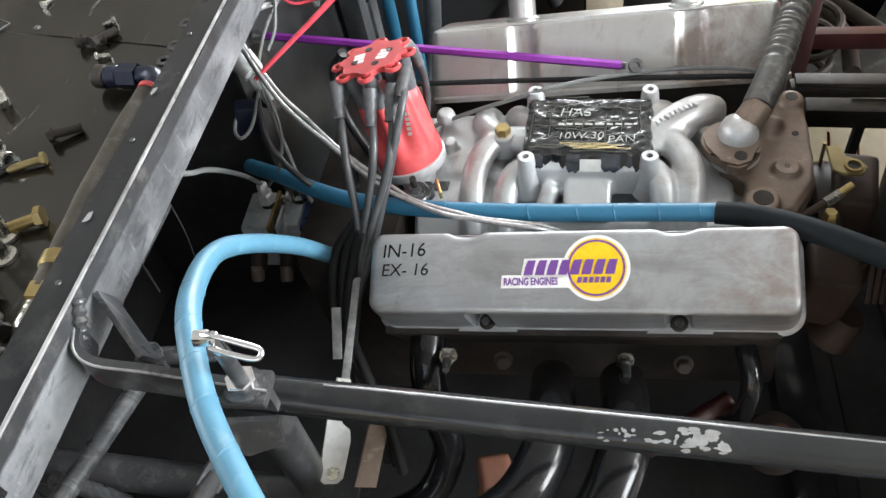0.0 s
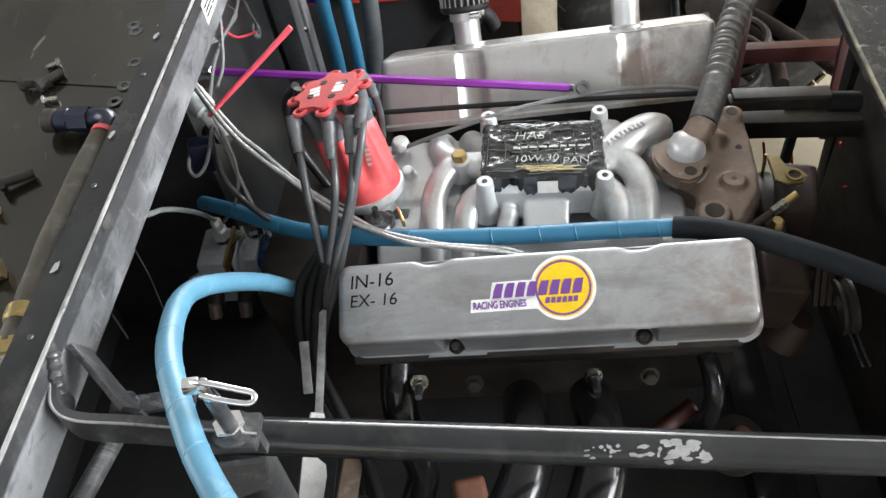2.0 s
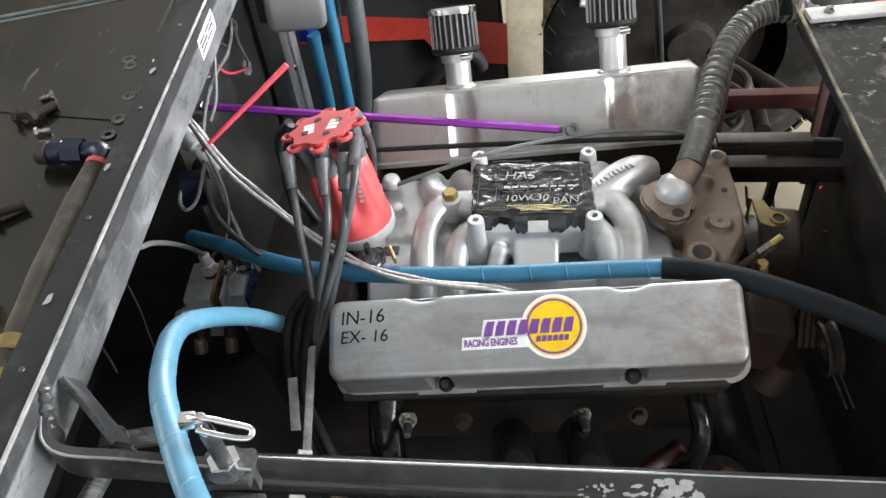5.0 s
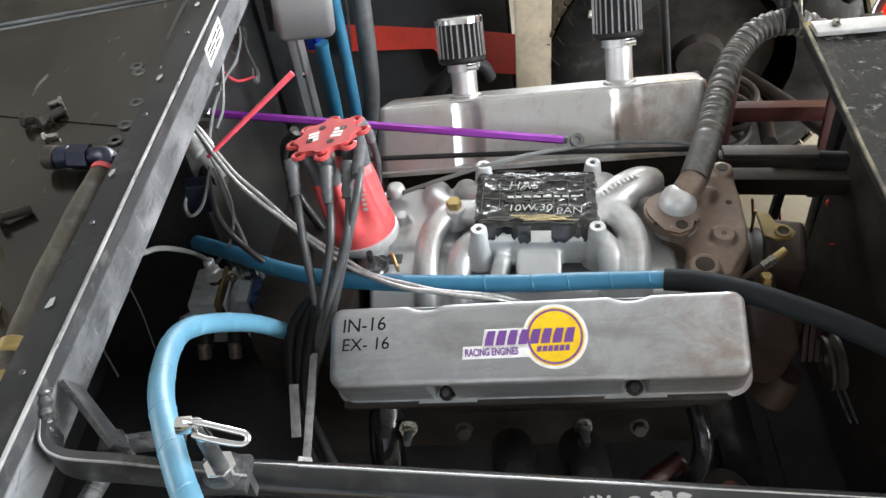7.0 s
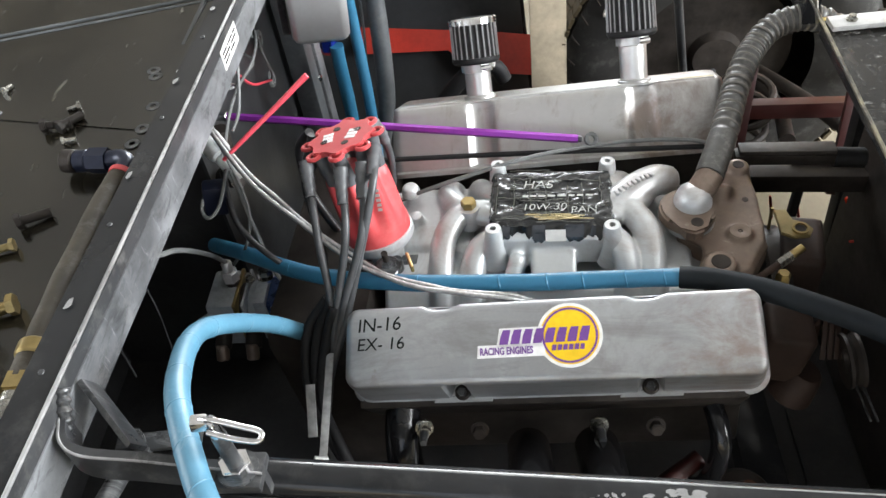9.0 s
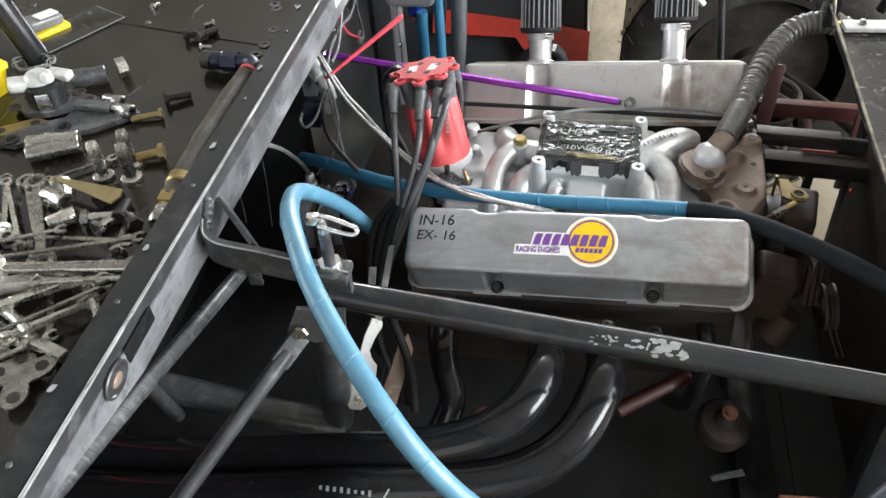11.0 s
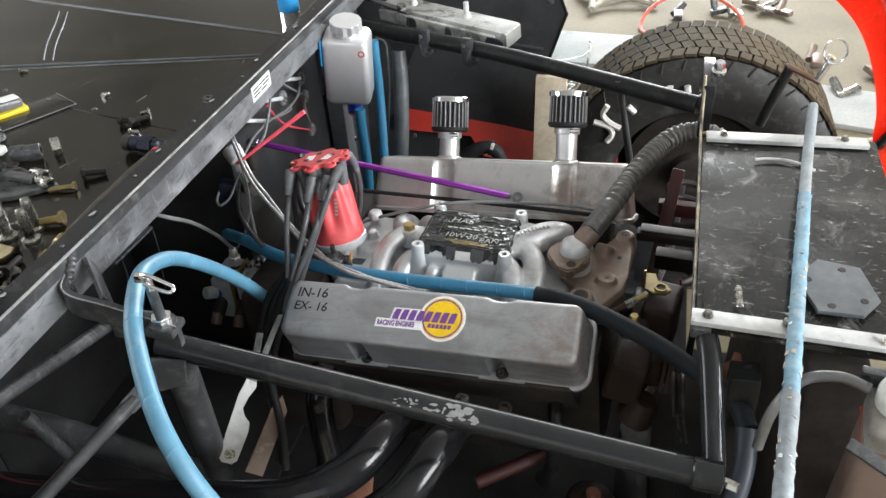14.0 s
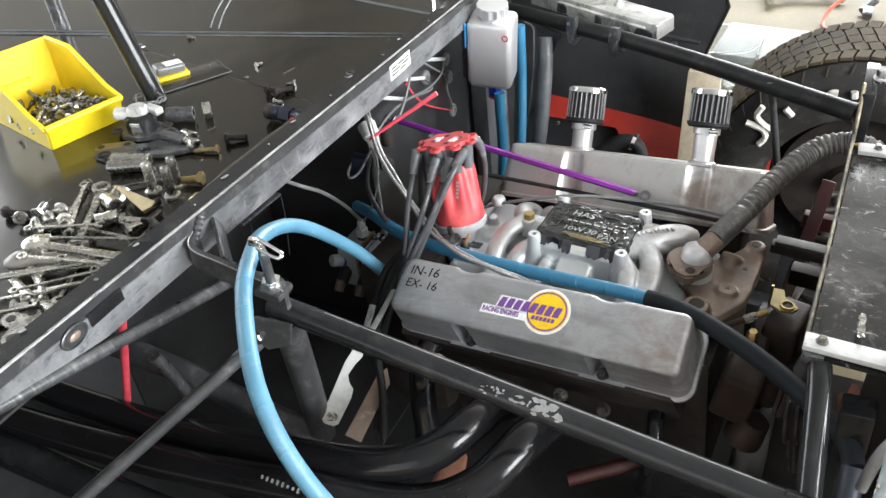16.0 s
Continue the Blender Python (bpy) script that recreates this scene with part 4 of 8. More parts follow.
part("diagonal_brace", tube([(-0.80, 0.352, 0.535), (-0.58, 0.36, 0.503), (-0.42, 0.368, 0.455), (-0.32, 0.378, 0.425)], 0.021, 16, 16), M_BLACK_WORN, chassis)
part("short_stay", tube([(-0.555, 0.305, 0.60), (-0.55, 0.318, 0.55), (-0.545, 0.335, 0.47)], 0.010, 8, 12), M_GREY_STEEL, chassis)
part("steering_link", tube([(0.063, 0.455, 0.42), (0.163, 0.517, 0.44)], 0.011, 2, 14), M_RED_FRAME, chassis, "grimy red steering link")
joint = part("ball_joint", lathe(bmesh.new(), frame_of((0.236, 0.522, 0.33), (0.1, -0.2, 1)), [(0.040, -0.03), (0.042, -0.012), (0.036, -0.002), (0.020, 0.004), (0.014, 0.018), (0.009, 0.024), (0.001, 0.026)], 26), M_DARK, chassis, "dark greasy ball joint")
part("joint_nut", hex_bolt(frame_of(Vector((0.236, 0.522, 0.33)) + Vector((0.001, -0.003, 0.024)), (0.1, -0.2, 1)), 0.009, 0.010), M_RUST, joint, "rusty castle nut")
part("control_arm", beam_box((0.305, 0.406, 0.3), (0.38, 0.41, 0.3), 0.022, 0.02, (0, 0, 1), 0.003), M_RUST, chassis, "rusty orange control arm")
part("control_arm", beam_box((0.38, 0.41, 0.3), (0.491, 0.413, 0.3), 0.026, 0.018, (0, 0, 1), 0.003), M_RUST, chassis)
part("arm_plate", beam_box((0.212, 0.436, 0.3), (0.261, 0.453, 0.3), 0.010, 0.004, (0, 0, 1), 0.001), M_GREY_STEEL, chassis)
part("frame_tab", beam_box((0.453, 0.533, 0.38), (0.448, 0.487, 0.38), 0.010, 0.004, (1, 0, 0), 0.001), M_RUST, chassis)
part("frame_bolt", hex_bolt(frame_of((0.453, 0.481, 0.36), (0, -0.8, 0.6)), 0.009, 0.012), M_TOOL, chassis)
part("front_post", beam_box((0.50, 1.02, 0.15), (0.47, 1.01, 0.74), 0.03, 0.03, (0, 1, 0)), M_RAIL, chassis)
part("thin_post", beam_box((0.394, 0.985, 0.20), (0.394, 0.975, 0.50), 0.014, 0.014, (0, 1, 0)), M_RAIL, chassis)
part("front_post", beam_box((0.42, 0.42, 0.15), (0.40, 0.44, 0.74), 0.035, 0.035, (0, 1, 0)), M_BLACK, chassis)
part("engine_mount_bar", beam_box((0.262, 0.908, 0.589), (0.397, 0.899, 0.589), 0.022, 0.016), M_DARK, chassis)
part("bar_sleeve", cyl((0.396, 0.899, 0.586), (0.438, 0.896, 0.584), 0.0145, segs=18, bevel=0.002), M_RUBBER, chassis, "black rubber sleeve")
part("cross_bar", beam_box((0.30, 0.946, 0.512), (0.49, 0.931, 0.512), 0.030, 0.032), M_DARK, chassis)
part("red_edge", beam_box((0.362, 0.957, 0.531), (0.478, 0.947, 0.531), 0.004, 0.005), M_RED_DULL, chassis, "bright red frame edge")
part("red_edge", beam_box((0.352, 0.975, 0.446), (0.363, 0.975, 0.396), 0.003, 0.004), M_RED_DULL, chassis)
part("red_edge", beam_box((0.394, 0.975, 0.442), (0.406, 0.975, 0.393), 0.003, 0.004), M_RED_DULL, chassis)
part("red_tab", beam_box((0.465, 0.96, 0.45), (0.476, 0.96, 0.421), 0.010, 0.003, (0, -0.6, 0.8)), M_RED_BODY, chassis, "red painted tab")
part("red_edge", beam_box((0.458, 0.9, 0.412), (0.49, 0.9, 0.41), 0.004, 0.004), M_RED_DULL, chassis)
part("bar_flange", beam_box((0.268, 0.911, 0.600), (0.397, 0.902, 0.600), 0.022, 0.006, (0, 0, 1), 0.001), M_SOOT, chassis, "dusty brown flange strip")
for x in (0.30, 0.47):
    part("red_stay", beam_box((x, 1.02, 0.40), (x + 0.03, 1.12, 0.60), 0.010, 0.024, (1, 0, 0), 0.002), M_RED_FRAME, chassis, "red painted stay")
part("red_rail", beam_box((0.30, 1.135, 0.50), (0.56, 1.12, 0.50), 0.02, 0.03, (0, 0, 1), 0.002), M_RED_FRAME, chassis, "red painted frame rail")

# ---- the engine ----
U = Vector((0.9954, -0.0503, 0.0811)).normalized()
V = Vector((0.0057, 0.8795, 0.4758))
V = (V - U * V.dot(U)).normalized()
N = U.cross(V)
NEAR = Matrix((U, V, N)).transposed().to_4x4()
NEAR.translation = Vector((0, 0.5652, 0.6972))
VF = Vector((0, -V.y, V.z))
VF = (VF - U * VF.dot(U)).normalized()
FAR = Matrix((-U, VF, (-U).cross(VF))).transposed().to_4x4()
FAR.translation = Vector((0, 0.938, 0.6955))
SIDE = Vector((0, 0, 1)).cross(U).normalized()
ENG = Matrix((U, SIDE, U.cross(SIDE))).transposed().to_4x4()
ENG.translation = Vector((0, 0.751, 0.697))

U2 = Vector((0.9985, -0.052, 0.008)).normalized()
SIDE2 = Vector((0, 0.03, 1)).cross(U2).normalized()
SIDE2 = (SIDE2 - U2 * SIDE2.dot(U2)).normalized()
INT = Matrix((U2, SIDE2, U2.cross(SIDE2))).transposed().to_4x4()
INT.translation = Vector((-0.002, 0.749, 0.6835))

engine = thing("engine", (0, 0.75, 0.2), "V8 engine with cast aluminium intake and grey valve covers", "engine")


def cover_ring(a0, a1, b0, b1, r, notches, depth, inner, idepth):
    """A rounded outline from a0 to a1 along x and b0 to b1 along y, with scallops cut in on its two long sides."""
    def dip(x, where, d, w):
        return d * max((max(0.0, 1 - abs((x - c) / w) ** 3) for c in where), default=0.0)
    pts = []
    n = 90
    for k in range(n + 1):
        x = a0 + r + (a1 - a0 - 2 * r) * k / n
        pts.append((x, b0 + dip(x, notches, depth, 0.0125)))
    for k in range(1, 8):
        a = -math.pi / 2 + math.pi / 2 * k / 8
        pts.append((a1 - r + r * math.cos(a), b0 + r + r * math.sin(a)))
    for k in range(9):
        y = b0 + r + (b1 - b0 - 2 * r) * k / 8
        pts.append((a1, y))
    for k in range(1, 8):
        a = math.pi / 2 * k / 8
        pts.append((a1 - r + r * math.cos(a), b1 - r + r * math.sin(a)))
    for k in range(n + 1):
        x = a1 - r - (a1 - a0 - 2 * r) * k / n
        pts.append((x, b1 - dip(x, inner, idepth, 0.02)))
    for k in range(1, 8):
        a = math.pi / 2 + math.pi / 2 * k / 8
        pts.append((a0 + r + r * math.cos(a), b1 - r + r * math.sin(a)))
    for k in range(9):
        y = b1 - r - (b1 - b0 - 2 * r) * k / 8
        pts.append((a0, y))
    for k in range(1, 8):
        a = math.pi + math.pi / 2 * k / 8
        pts.append((a0 + r + r * math.cos(a), b0 + r + r * math.sin(a)))
    return pts


def cover_mesh(m, a0, a1, w, d, notches, inner, draft, idepth, edge=0.008):
    rows = []

    def level(z, grow, r, dep, idp):
        rows.append([m @ Vector((x, y, z)) for x, y in cover_ring(a0 - grow, a1 + grow, -w - grow, grow, r, notches, dep, inner, idp)])

    level(-d, draft + 0.006, 0.024, 0, 0)
    level(-d + 0.006, draft + 0.006, 0.024, 0, 0)
    level(-d + 0.0075, draft + 0.0045, 0.023, 0, 0)
    level(-d + 0.008, draft + 0.001, 0.02, 0.021, idepth)
    level(-d + 0.014, draft, 0.018, 0.021, idepth)
    level(-0.024, draft * 0.35, 0.015, 0.019, idepth)
    level(-0.017, draft * 0.2, 0.014, 0.014, idepth)
    level(-0.0115, 0.001, 0.014, 0.004, idepth)
    level(-edge * 0.6, 0.0, 0.014, 0.0, idepth * 0.8)
    level(-edge * 0.25, -edge * 0.3, 0.013, 0.0, idepth * 0.7)
    level(0.0, -edge, 0.011, 0.0, idepth * 0.5)
    bm = bmesh.new()
    vs = [[bm.verts.new(p) for p in row] for row in rows]
    n = len(vs[0])
    for a, b in zip(vs, vs[1:]):
        for k in range(n):
            bm.faces.new((a[k], a[(k + 1) % n], b[(k + 1) % n], b[k]))
    bm.faces.new(vs[-1])
    return bm


COVER_D = 0.081
cover = part("valve_cover", cover_mesh(NEAR, -0.2435, 0.2005, 0.088, COVER_D, (-0.124, 0.0865), (-0.135, 0.085), 0.007, 0.006), M_COVER, engine, "satin grey cast aluminium valve cover")
for b in (-0.124, 0.0865):
    bolt = part("cover_bolt", hex_bolt(NEAR @ Matrix.Translation((b, -0.0895, -COVER_D + 0.009)), 0.0052, 0.011), M_GREY_STEEL, cover, "dark flanged bolt")
    part("bolt_washer", lathe(bmesh.new(), NEAR @ Matrix.Translation((b, -0.0895, -COVER_D + 0.009)), [(0.0092, 0), (0.0092, 0.0016), (0.0075, 0.003), (0.004, 0.003)], 20), M_DARK, cover)
    part("cover_pad", prism(bmesh.new(), NEAR @ Matrix.Translation((b, -0.098, -COVER_D + 0.0055)), [(-0.034, -0.0025), (0.034, -0.0025), (0.036, 0.004), (-0.03, 0.0045)], 0.004, 0.0008), M_COVER, cover)
part("gasket", prism(bmesh.new(), NEAR @ Matrix.Translation((0, 0, -COVER_D - 0.003)), cover_ring(-0.256, 0.213, -0.1005, 0.012, 0.024, (), 0, (), 0), 0.003), M_RED_FRAME, cover, "thin red gasket edge")

# sticker on the near cover
STK = NEAR @ Matrix.Translation((0.0049, -0.0405, 0.0002)) @ pose(0, 0, 0, 0, 0, 0.5)
R = 0.0345
sticker = part("sticker", prism(bmesh.new(), STK, circle_outline(R, 48), 0.0003), M_STICK_W, cover, "round yellow and purple sticker with a white border", 0)
part("sticker_ring", prism(bmesh.new(), STK @ Matrix.Translation((0, 0, 0.0003)), circle_outline(R * 0.9, 48), 0.0002), M_STICK_Y, cover, "", 0)
ring = bmesh.new()
lathe(ring, STK @ Matrix.Translation((0, 0, 0.0005)), [(R * 0.855, 0), (R * 0.855, 0.0002), (R * 0.79, 0.0002), (R * 0.79, 0)], 48, False)
part("sticker_ring", ring, M_STICK_P, cover, "", 0)
part("sticker_band", prism(bmesh.new(), STK @ Matrix.Translation((0, 0, 0.0004)), [(-0.0785, -0.0097), (-0.028, -0.0097), (-0.028, 0.0108), (-0.0745, 0.0108)], 0.0002), M_STICK_W, cover, "", 0)
part("sticker_band", prism(bmesh.new(), STK @ Matrix.Translation((0, 0, 0.0004)), [(-0.0995, -0.0205), (-0.0262, -0.0205), (-0.0265, -0.0068), (-0.0985, -0.0068)], 0.0002), M_STICK_W, cover, "", 0)
for k in range(8):
    x = -0.0752 + k * 0.01205
    y0, y1, sh, w = -0.0068, 0.0088, 0.0036, 0.0093
    out = [(x, y0), (x + w, y0), (x + w + sh * 0.45, y0 + 0.007), (x + w + sh, y1), (x + sh + 0.0012, y1), (x + sh * 0.5, y0 + 0.0085)]
    part("sticker_bar", prism(bmesh.new(), STK @ Matrix.Translation((0, 0, 0.0008)), out, 0.0002), M_STICK_P, cover, "", 0)
for k in range(6):
    x = -0.0195 + k * 0.0059
    bmk = prism(bmesh.new(), STK @ Matrix.Translation((0, 0, 0.0008)), [(x, -0.0155), (x + 0.0044, -0.0155), (x + 0.0054, -0.0095), (x + 0.001, -0.0095)], 0.0002)
    part("sticker_bar", bmk, M_STICK_P, cover, "", 0)
part("sticker_lettering", text_mesh("RACING ENGINES", 0.0108, STK @ pose(-0.0965, -0.0172, 0.0008) @ Matrix.Diagonal((0.66, 1, 1, 1)), 0.0002, 0.0, 0.0003), M_STICK_P, cover, "small purple capital lettering", 0)
HAND = NEAR @ Matrix.Translation((-0.2295, -0.0305, 0.0002))
part("handwriting", text_mesh("IN-16", 0.0215, HAND @ pose(0, 0.003, 0, 0, 0, 2), 0.0002, 0.12, 0.0), M_BLACK_MARK, cover, "black marker handwriting", 0)
part("handwriting", text_mesh("EX- 16", 0.0195, HAND @ pose(-0.0005, -0.0175, 0, 0, 0, 1), 0.0002, 0.12, 0.0), M_BLACK_MARK, cover, "black marker handwriting", 0)

# far valve cover with two breathers
FD = 0.098
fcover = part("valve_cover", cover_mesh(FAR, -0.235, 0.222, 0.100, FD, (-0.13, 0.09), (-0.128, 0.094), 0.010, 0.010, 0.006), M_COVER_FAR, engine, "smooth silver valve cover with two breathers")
part("cover_edge", tube([FAR @ Vector((-0.225, -0.006, -0.001)), FAR @ Vector((0, -0.006, 0.0005)), FAR @ Vector((0.20, -0.006, -0.001))], 0.0022, 2, 8), M_COVER_FAR, fcover)
for pts in ([(-0.035, -0.008), (-0.02, -0.013), (0.0, -0.011), (0.03, -0.015), (0.052, -0.010), (0.062, -0.006), (0.03, -0.0045), (-0.01, -0.004)], [(-0.226, -0.02), (-0.20, -0.026), (-0.17, -0.018), (-0.145, -0.012), (-0.15, -0.005), (-0.19, -0.0045), (-0.222, -0.006)]):
    part("worn_patch", prism(bmesh.new(), FAR @ Matrix.Translation((0, 0, 0.0002)), pts, 0.0003), M_GOLD_EDGE, fcover, "brassy worn patch on the top edge")


def breather(u, height, name="breather"):
    m = FAR @ Matrix.Translation((u, -0.045, 0))
    tb = bmesh.new()
    lathe(tb, m, [(0.023, 0), (0.023, 0.003), (0.0188, 0.005), (0.0188, height)], 28)
    part("breather_tube", tb, M_SATIN, fcover, "polished breather tube")
    part("breather_clamp", lathe(bmesh.new(), m, [(0.0200, height - 0.012), (0.0225, height - 0.011), (0.0225, height - 0.001), (0.0200, height)], 28), M_SATIN, fcover)
    part("clamp_screw", cyl(m @ Vector((-0.008, 0.024, height - 0.006)), m @ Vector((-0.022, 0.020, height - 0.006)), 0.0045, segs=10), M_CHROME, fcover)
    f = bmesh.new()
    segs = 96
    lathe(f, m, [(0.019, height - 0.001), (0.031, height), (0.0345, height + 0.004), (0.0345, height + 0.009), (0.031, height + 0.010)], 40)
    part("filter_base", f, M_RUBBER, fcover)
    g = bmesh.new()
    lo, hi = [], []
    for k in range(segs):
        a = 2 * math.pi * k / segs
        rr = 0.0325 if k % 4 < 2 else 0.0285
        lo.append(g.verts.new(m @ Vector((rr * math.cos(a), rr * math.sin(a), height + 0.009))))
        hi.append(g.verts.new(m @ Vector((rr * 0.97 * math.cos(a), rr * 0.97 * math.sin(a), height + 0.056))))
    for k in range(segs):
        g.faces.new((lo[k], lo[(k + 1) % segs], hi[(k + 1) % segs], hi[k]))
    part("filter_pleats", g, M_FILTER, fcover, "grey pleated filter", 20)
    wires = bmesh.new()
    for k in range(24):
        a = 2 * math.pi * (k + 0.1) / 24
        c, s = math.cos(a), math.sin(a)
        sweep(wires, [m @ Vector((0.0332 * c, 0.0332 * s, height + 0.009)), m @ Vector((0.0325 * c, 0.0325 * s, height + 0.056))], 0.0011, 5)
    part("filter_screen", wires, M_SCREEN, fcover)["kind"] = "stuff"
    part("filter_cap", lathe(bmesh.new(), m, [(0.031, height + 0.054), (0.0345, height + 0.055), (0.0345, height + 0.062), (0.032, height + 0.0645), (0.012, height + 0.0655)], 40), M_CHROME, fcover, "chrome filter lid")


breather(0.098, 0.049)
breather(-0.122, 0.062)


def in_engine(bm):
    bm.transform(ENG)
    return bm


# block and heads
bm = bmesh.new()
add_box(bm, pose(-0.01, 0, -0.27), 0.46, 0.26, 0.25, 0.01)
part("block", in_engine(bm), M_DARK, engine, "dark greasy engine block")
for s in (-1, 1):
    bm = bmesh.new()
    add_box(bm, pose(-0.02, s * 0.19, -0.135, s * -28, 0, 0), 0.44, 0.075, 0.085, 0.006)
    part("cylinder_head", in_engine(bm), M_DARK, engine)
for x, y, z in ((-0.165, 0.505, 0.545), (0.036, 0.500, 0.550)):
    d = Vector((0.05, -0.8, 0.35)).normalized()
    plug = part("spark_plug", hex_bolt(frame_of((x, y, z), d), 0.008, 0.014), M_TOOL, engine, "bare steel spark plug")
    part("plug_ceramic", cyl(Vector((x, y, z)) + d * 0.013, Vector((x, y, z)) + d * 0.032, 0.0055, 0.004, 12), M_GREY_STEEL, plug)
for x in (-0.10, 0.10):
    part("head_bolt", hex_bolt(frame_of((x, 0.50, 0.545), (0, -0.8, 0.4)), 0.008, 0.012), M_DARK, engine)
# Added lump for an orange patch that no known part explains.
bm = bmesh.new()
add_box(bm, pose(-0.118, 0.425, 0.395, 20, 10, 15), 0.042, 0.05, 0.03, 0.009, 3)
add_cyl(bm, (-0.12, 0.41, 0.39), (-0.125, 0.385, 0.385), 0.018, 0.015, 16, 0.003)
part("rusted_lug", bm, M_RUST, engine, "orange-brown lump added for an unidentified patch")
bm = bmesh.new()
add_box(bm, pose(-0.30, 0, -0.22), 0.14, 0.34, 0.32, 0.03)
part("bellhousing", in_engine(bm), M_DARK, engine)
bm = bmesh.new()
add_cyl(bm, (0.255, 0.0, -0.22), (0.285, 0.0, -0.22), 0.085, segs=40, bevel=0.004)
add_cyl(bm, (0.285, 0.0, -0.22), (0.30, 0.0, -0.22), 0.05, segs=30, bevel=0.003)
part("crank_pulley", in_engine(bm), M_DARK, engine)

# intake manifold, its pad level while the engine slopes
def in_intake(bm):
    bm.transform(INT)
    return bm


def runner(bm, path, r):
    sweep(bm, spline(path, 22), lambda t: r + 0.0015 * math.sin(t * 3), 14, True, 0.9)


intake_bm = bmesh.new()
add_box(intake_bm, pose(-0.01, 0, -0.097), 0.40, 0.20, 0.03, 0.006)
for s in (-1, 1):
    add_box(intake_bm, pose(-0.01, s * 0.115, -0.103, s * -45, 0, 0), 0.40, 0.075, 0.014, 0.004)
add_box(intake_bm, pose(0.0, 0, -0.040), 0.15, 0.13, 0.05, 0.014, 3)
add_box(intake_bm, pose(-0.165, 0.0, -0.076), 0.12, 0.17, 0.03, 0.012, 3)
add_box(intake_bm, pose(0.12, 0.0, -0.080), 0.10, 0.15, 0.03, 0.012, 3)
for s in (-1, 1):
    runner(intake_bm, [(0.045, s * -0.012, -0.031), (0.080, s * -0.006, -0.029), (0.105, s * 0.018, -0.031), (0.1165, s * 0.050, -0.040), (0.1185, s * 0.085, -0.066), (0.1185, s * 0.125, -0.110)], 0.0168)
    runner(intake_bm, [(0.050, s * 0.035, -0.034), (0.073, s * 0.050, -0.033), (0.087, s * 0.068, -0.044), (0.0905, s * 0.092, -0.068), (0.0905, s * 0.125, -0.107)], 0.0160)
    runner(intake_bm, [(-0.050, s * -0.010, -0.036), (-0.104, s * 0.000, -0.030), (-0.126, s * 0.020, -0.032), (-0.137, s * 0.052, -0.044), (-0.137, s * 0.088, -0.070), (-0.137, s * 0.125, -0.112)], 0.0150)
    runner(intake_bm, [(-0.050, s * 0.035, -0.042), (-0.080, s * 0.044, -0.042), (-0.095, s * 0.064, -0.050), (-0.0985, s * 0.090, -0.070), (-0.0985, s * 0.125, -0.108)], 0.0155)
    add_box(intake_bm, pose(-0.048, s * 0.086, -0.062, s * -42, 0, s * 24), 0.020, 0.060, 0.030, 0.009, 3)
add_box(intake_bm, pose(0.001, -0.078, -0.058, 30, 0, 0), 0.055, 0.045, 0.035, 0.006, 3)
runner(intake_bm, [(0.050, -0.012, -0.035), (0.082, 0.010, -0.027), (0.108, 0.032, -0.023), (0.132, 0.050, -0.026), (0.150, 0.060, -0.036)], 0.0205)
add_box(intake_bm, pose(-0.15, 0.02, -0.068, 0, 0, 0), 0.10, 0.12, 0.03, 0.012, 3)
add_cyl(intake_bm, (-0.19, 0.055, -0.045), (-0.19, 0.055, -0.030), 0.014, 0.011, 16, 0.002)
add_cyl(intake_bm, (-0.176, 0.006, -0.055), (-0.176, 0.004, -0.036), 0.010, 0.008, 14, 0.001)
intake = part("intake_manifold", in_intake(intake_bm), M_ALU, engine, "bright cast aluminium intake manifold")
rem = intake.modifiers.new("casting", "REMESH")
rem.mode, rem.voxel_size, rem.use_smooth_shade = "VOXEL", 0.0022, True
smo = intake.modifiers.new("soft", "SMOOTH")
smo.factor, smo.iterations = 0.5, 4
for x, y in ((-0.0703, -0.0615), (0.0703, -0.0585), (-0.0703, 0.0610), (0.0703, 0.0620)):
    bm = bmesh.new()
    lathe(bm, Matrix.Translation((x, y, 0)), [(0.018, -0.06), (0.0125, -0.030), (0.0100, -0.004), (0.0090, -0.002), (0.0040, -0.002), (0.0038, -0.018)], 20)
    part("carburettor_boss", in_intake(bm), M_ALU, intake)
bm = bmesh.new()
for k in range(9):
    q = k / 8
    add_box(bm, pose(0.079 + 0.043 * q, 0.000 + 0.033 * q, -0.0035 + 0.0025 * math.sin(q * 3.1), 0, 0, 38 + (k % 3 - 1) * 16), 0.0042, 0.0075, 0.0045, 0.001)
part("cast_mark", in_intake(bm), M_ALU, intake, "raised illegible cast mark")
bm = bmesh.new()
lathe(bm, Matrix.Translation((-0.105, -0.005, 0)), [(0.0165, -0.045), (0.0150, -0.020), (0.0135, -0.0165), (0.010, -0.0165)], 22)
part("plug_boss", in_intake(bm), M_ALU, intake)
bm = bmesh.new()
prism(bm, INT @ Matrix.Translation((-0.105, -0.004, -0.018)), hex_outline(0.0098), 0.011, 0.001)
part("brass_plug", bm, M_BRASS, intake, "hexagonal brass plug")

# taped-over carburettor opening
rng = random.Random(12)
tape_bm = bmesh.new()
nx, ny = 52, 36
grid = []
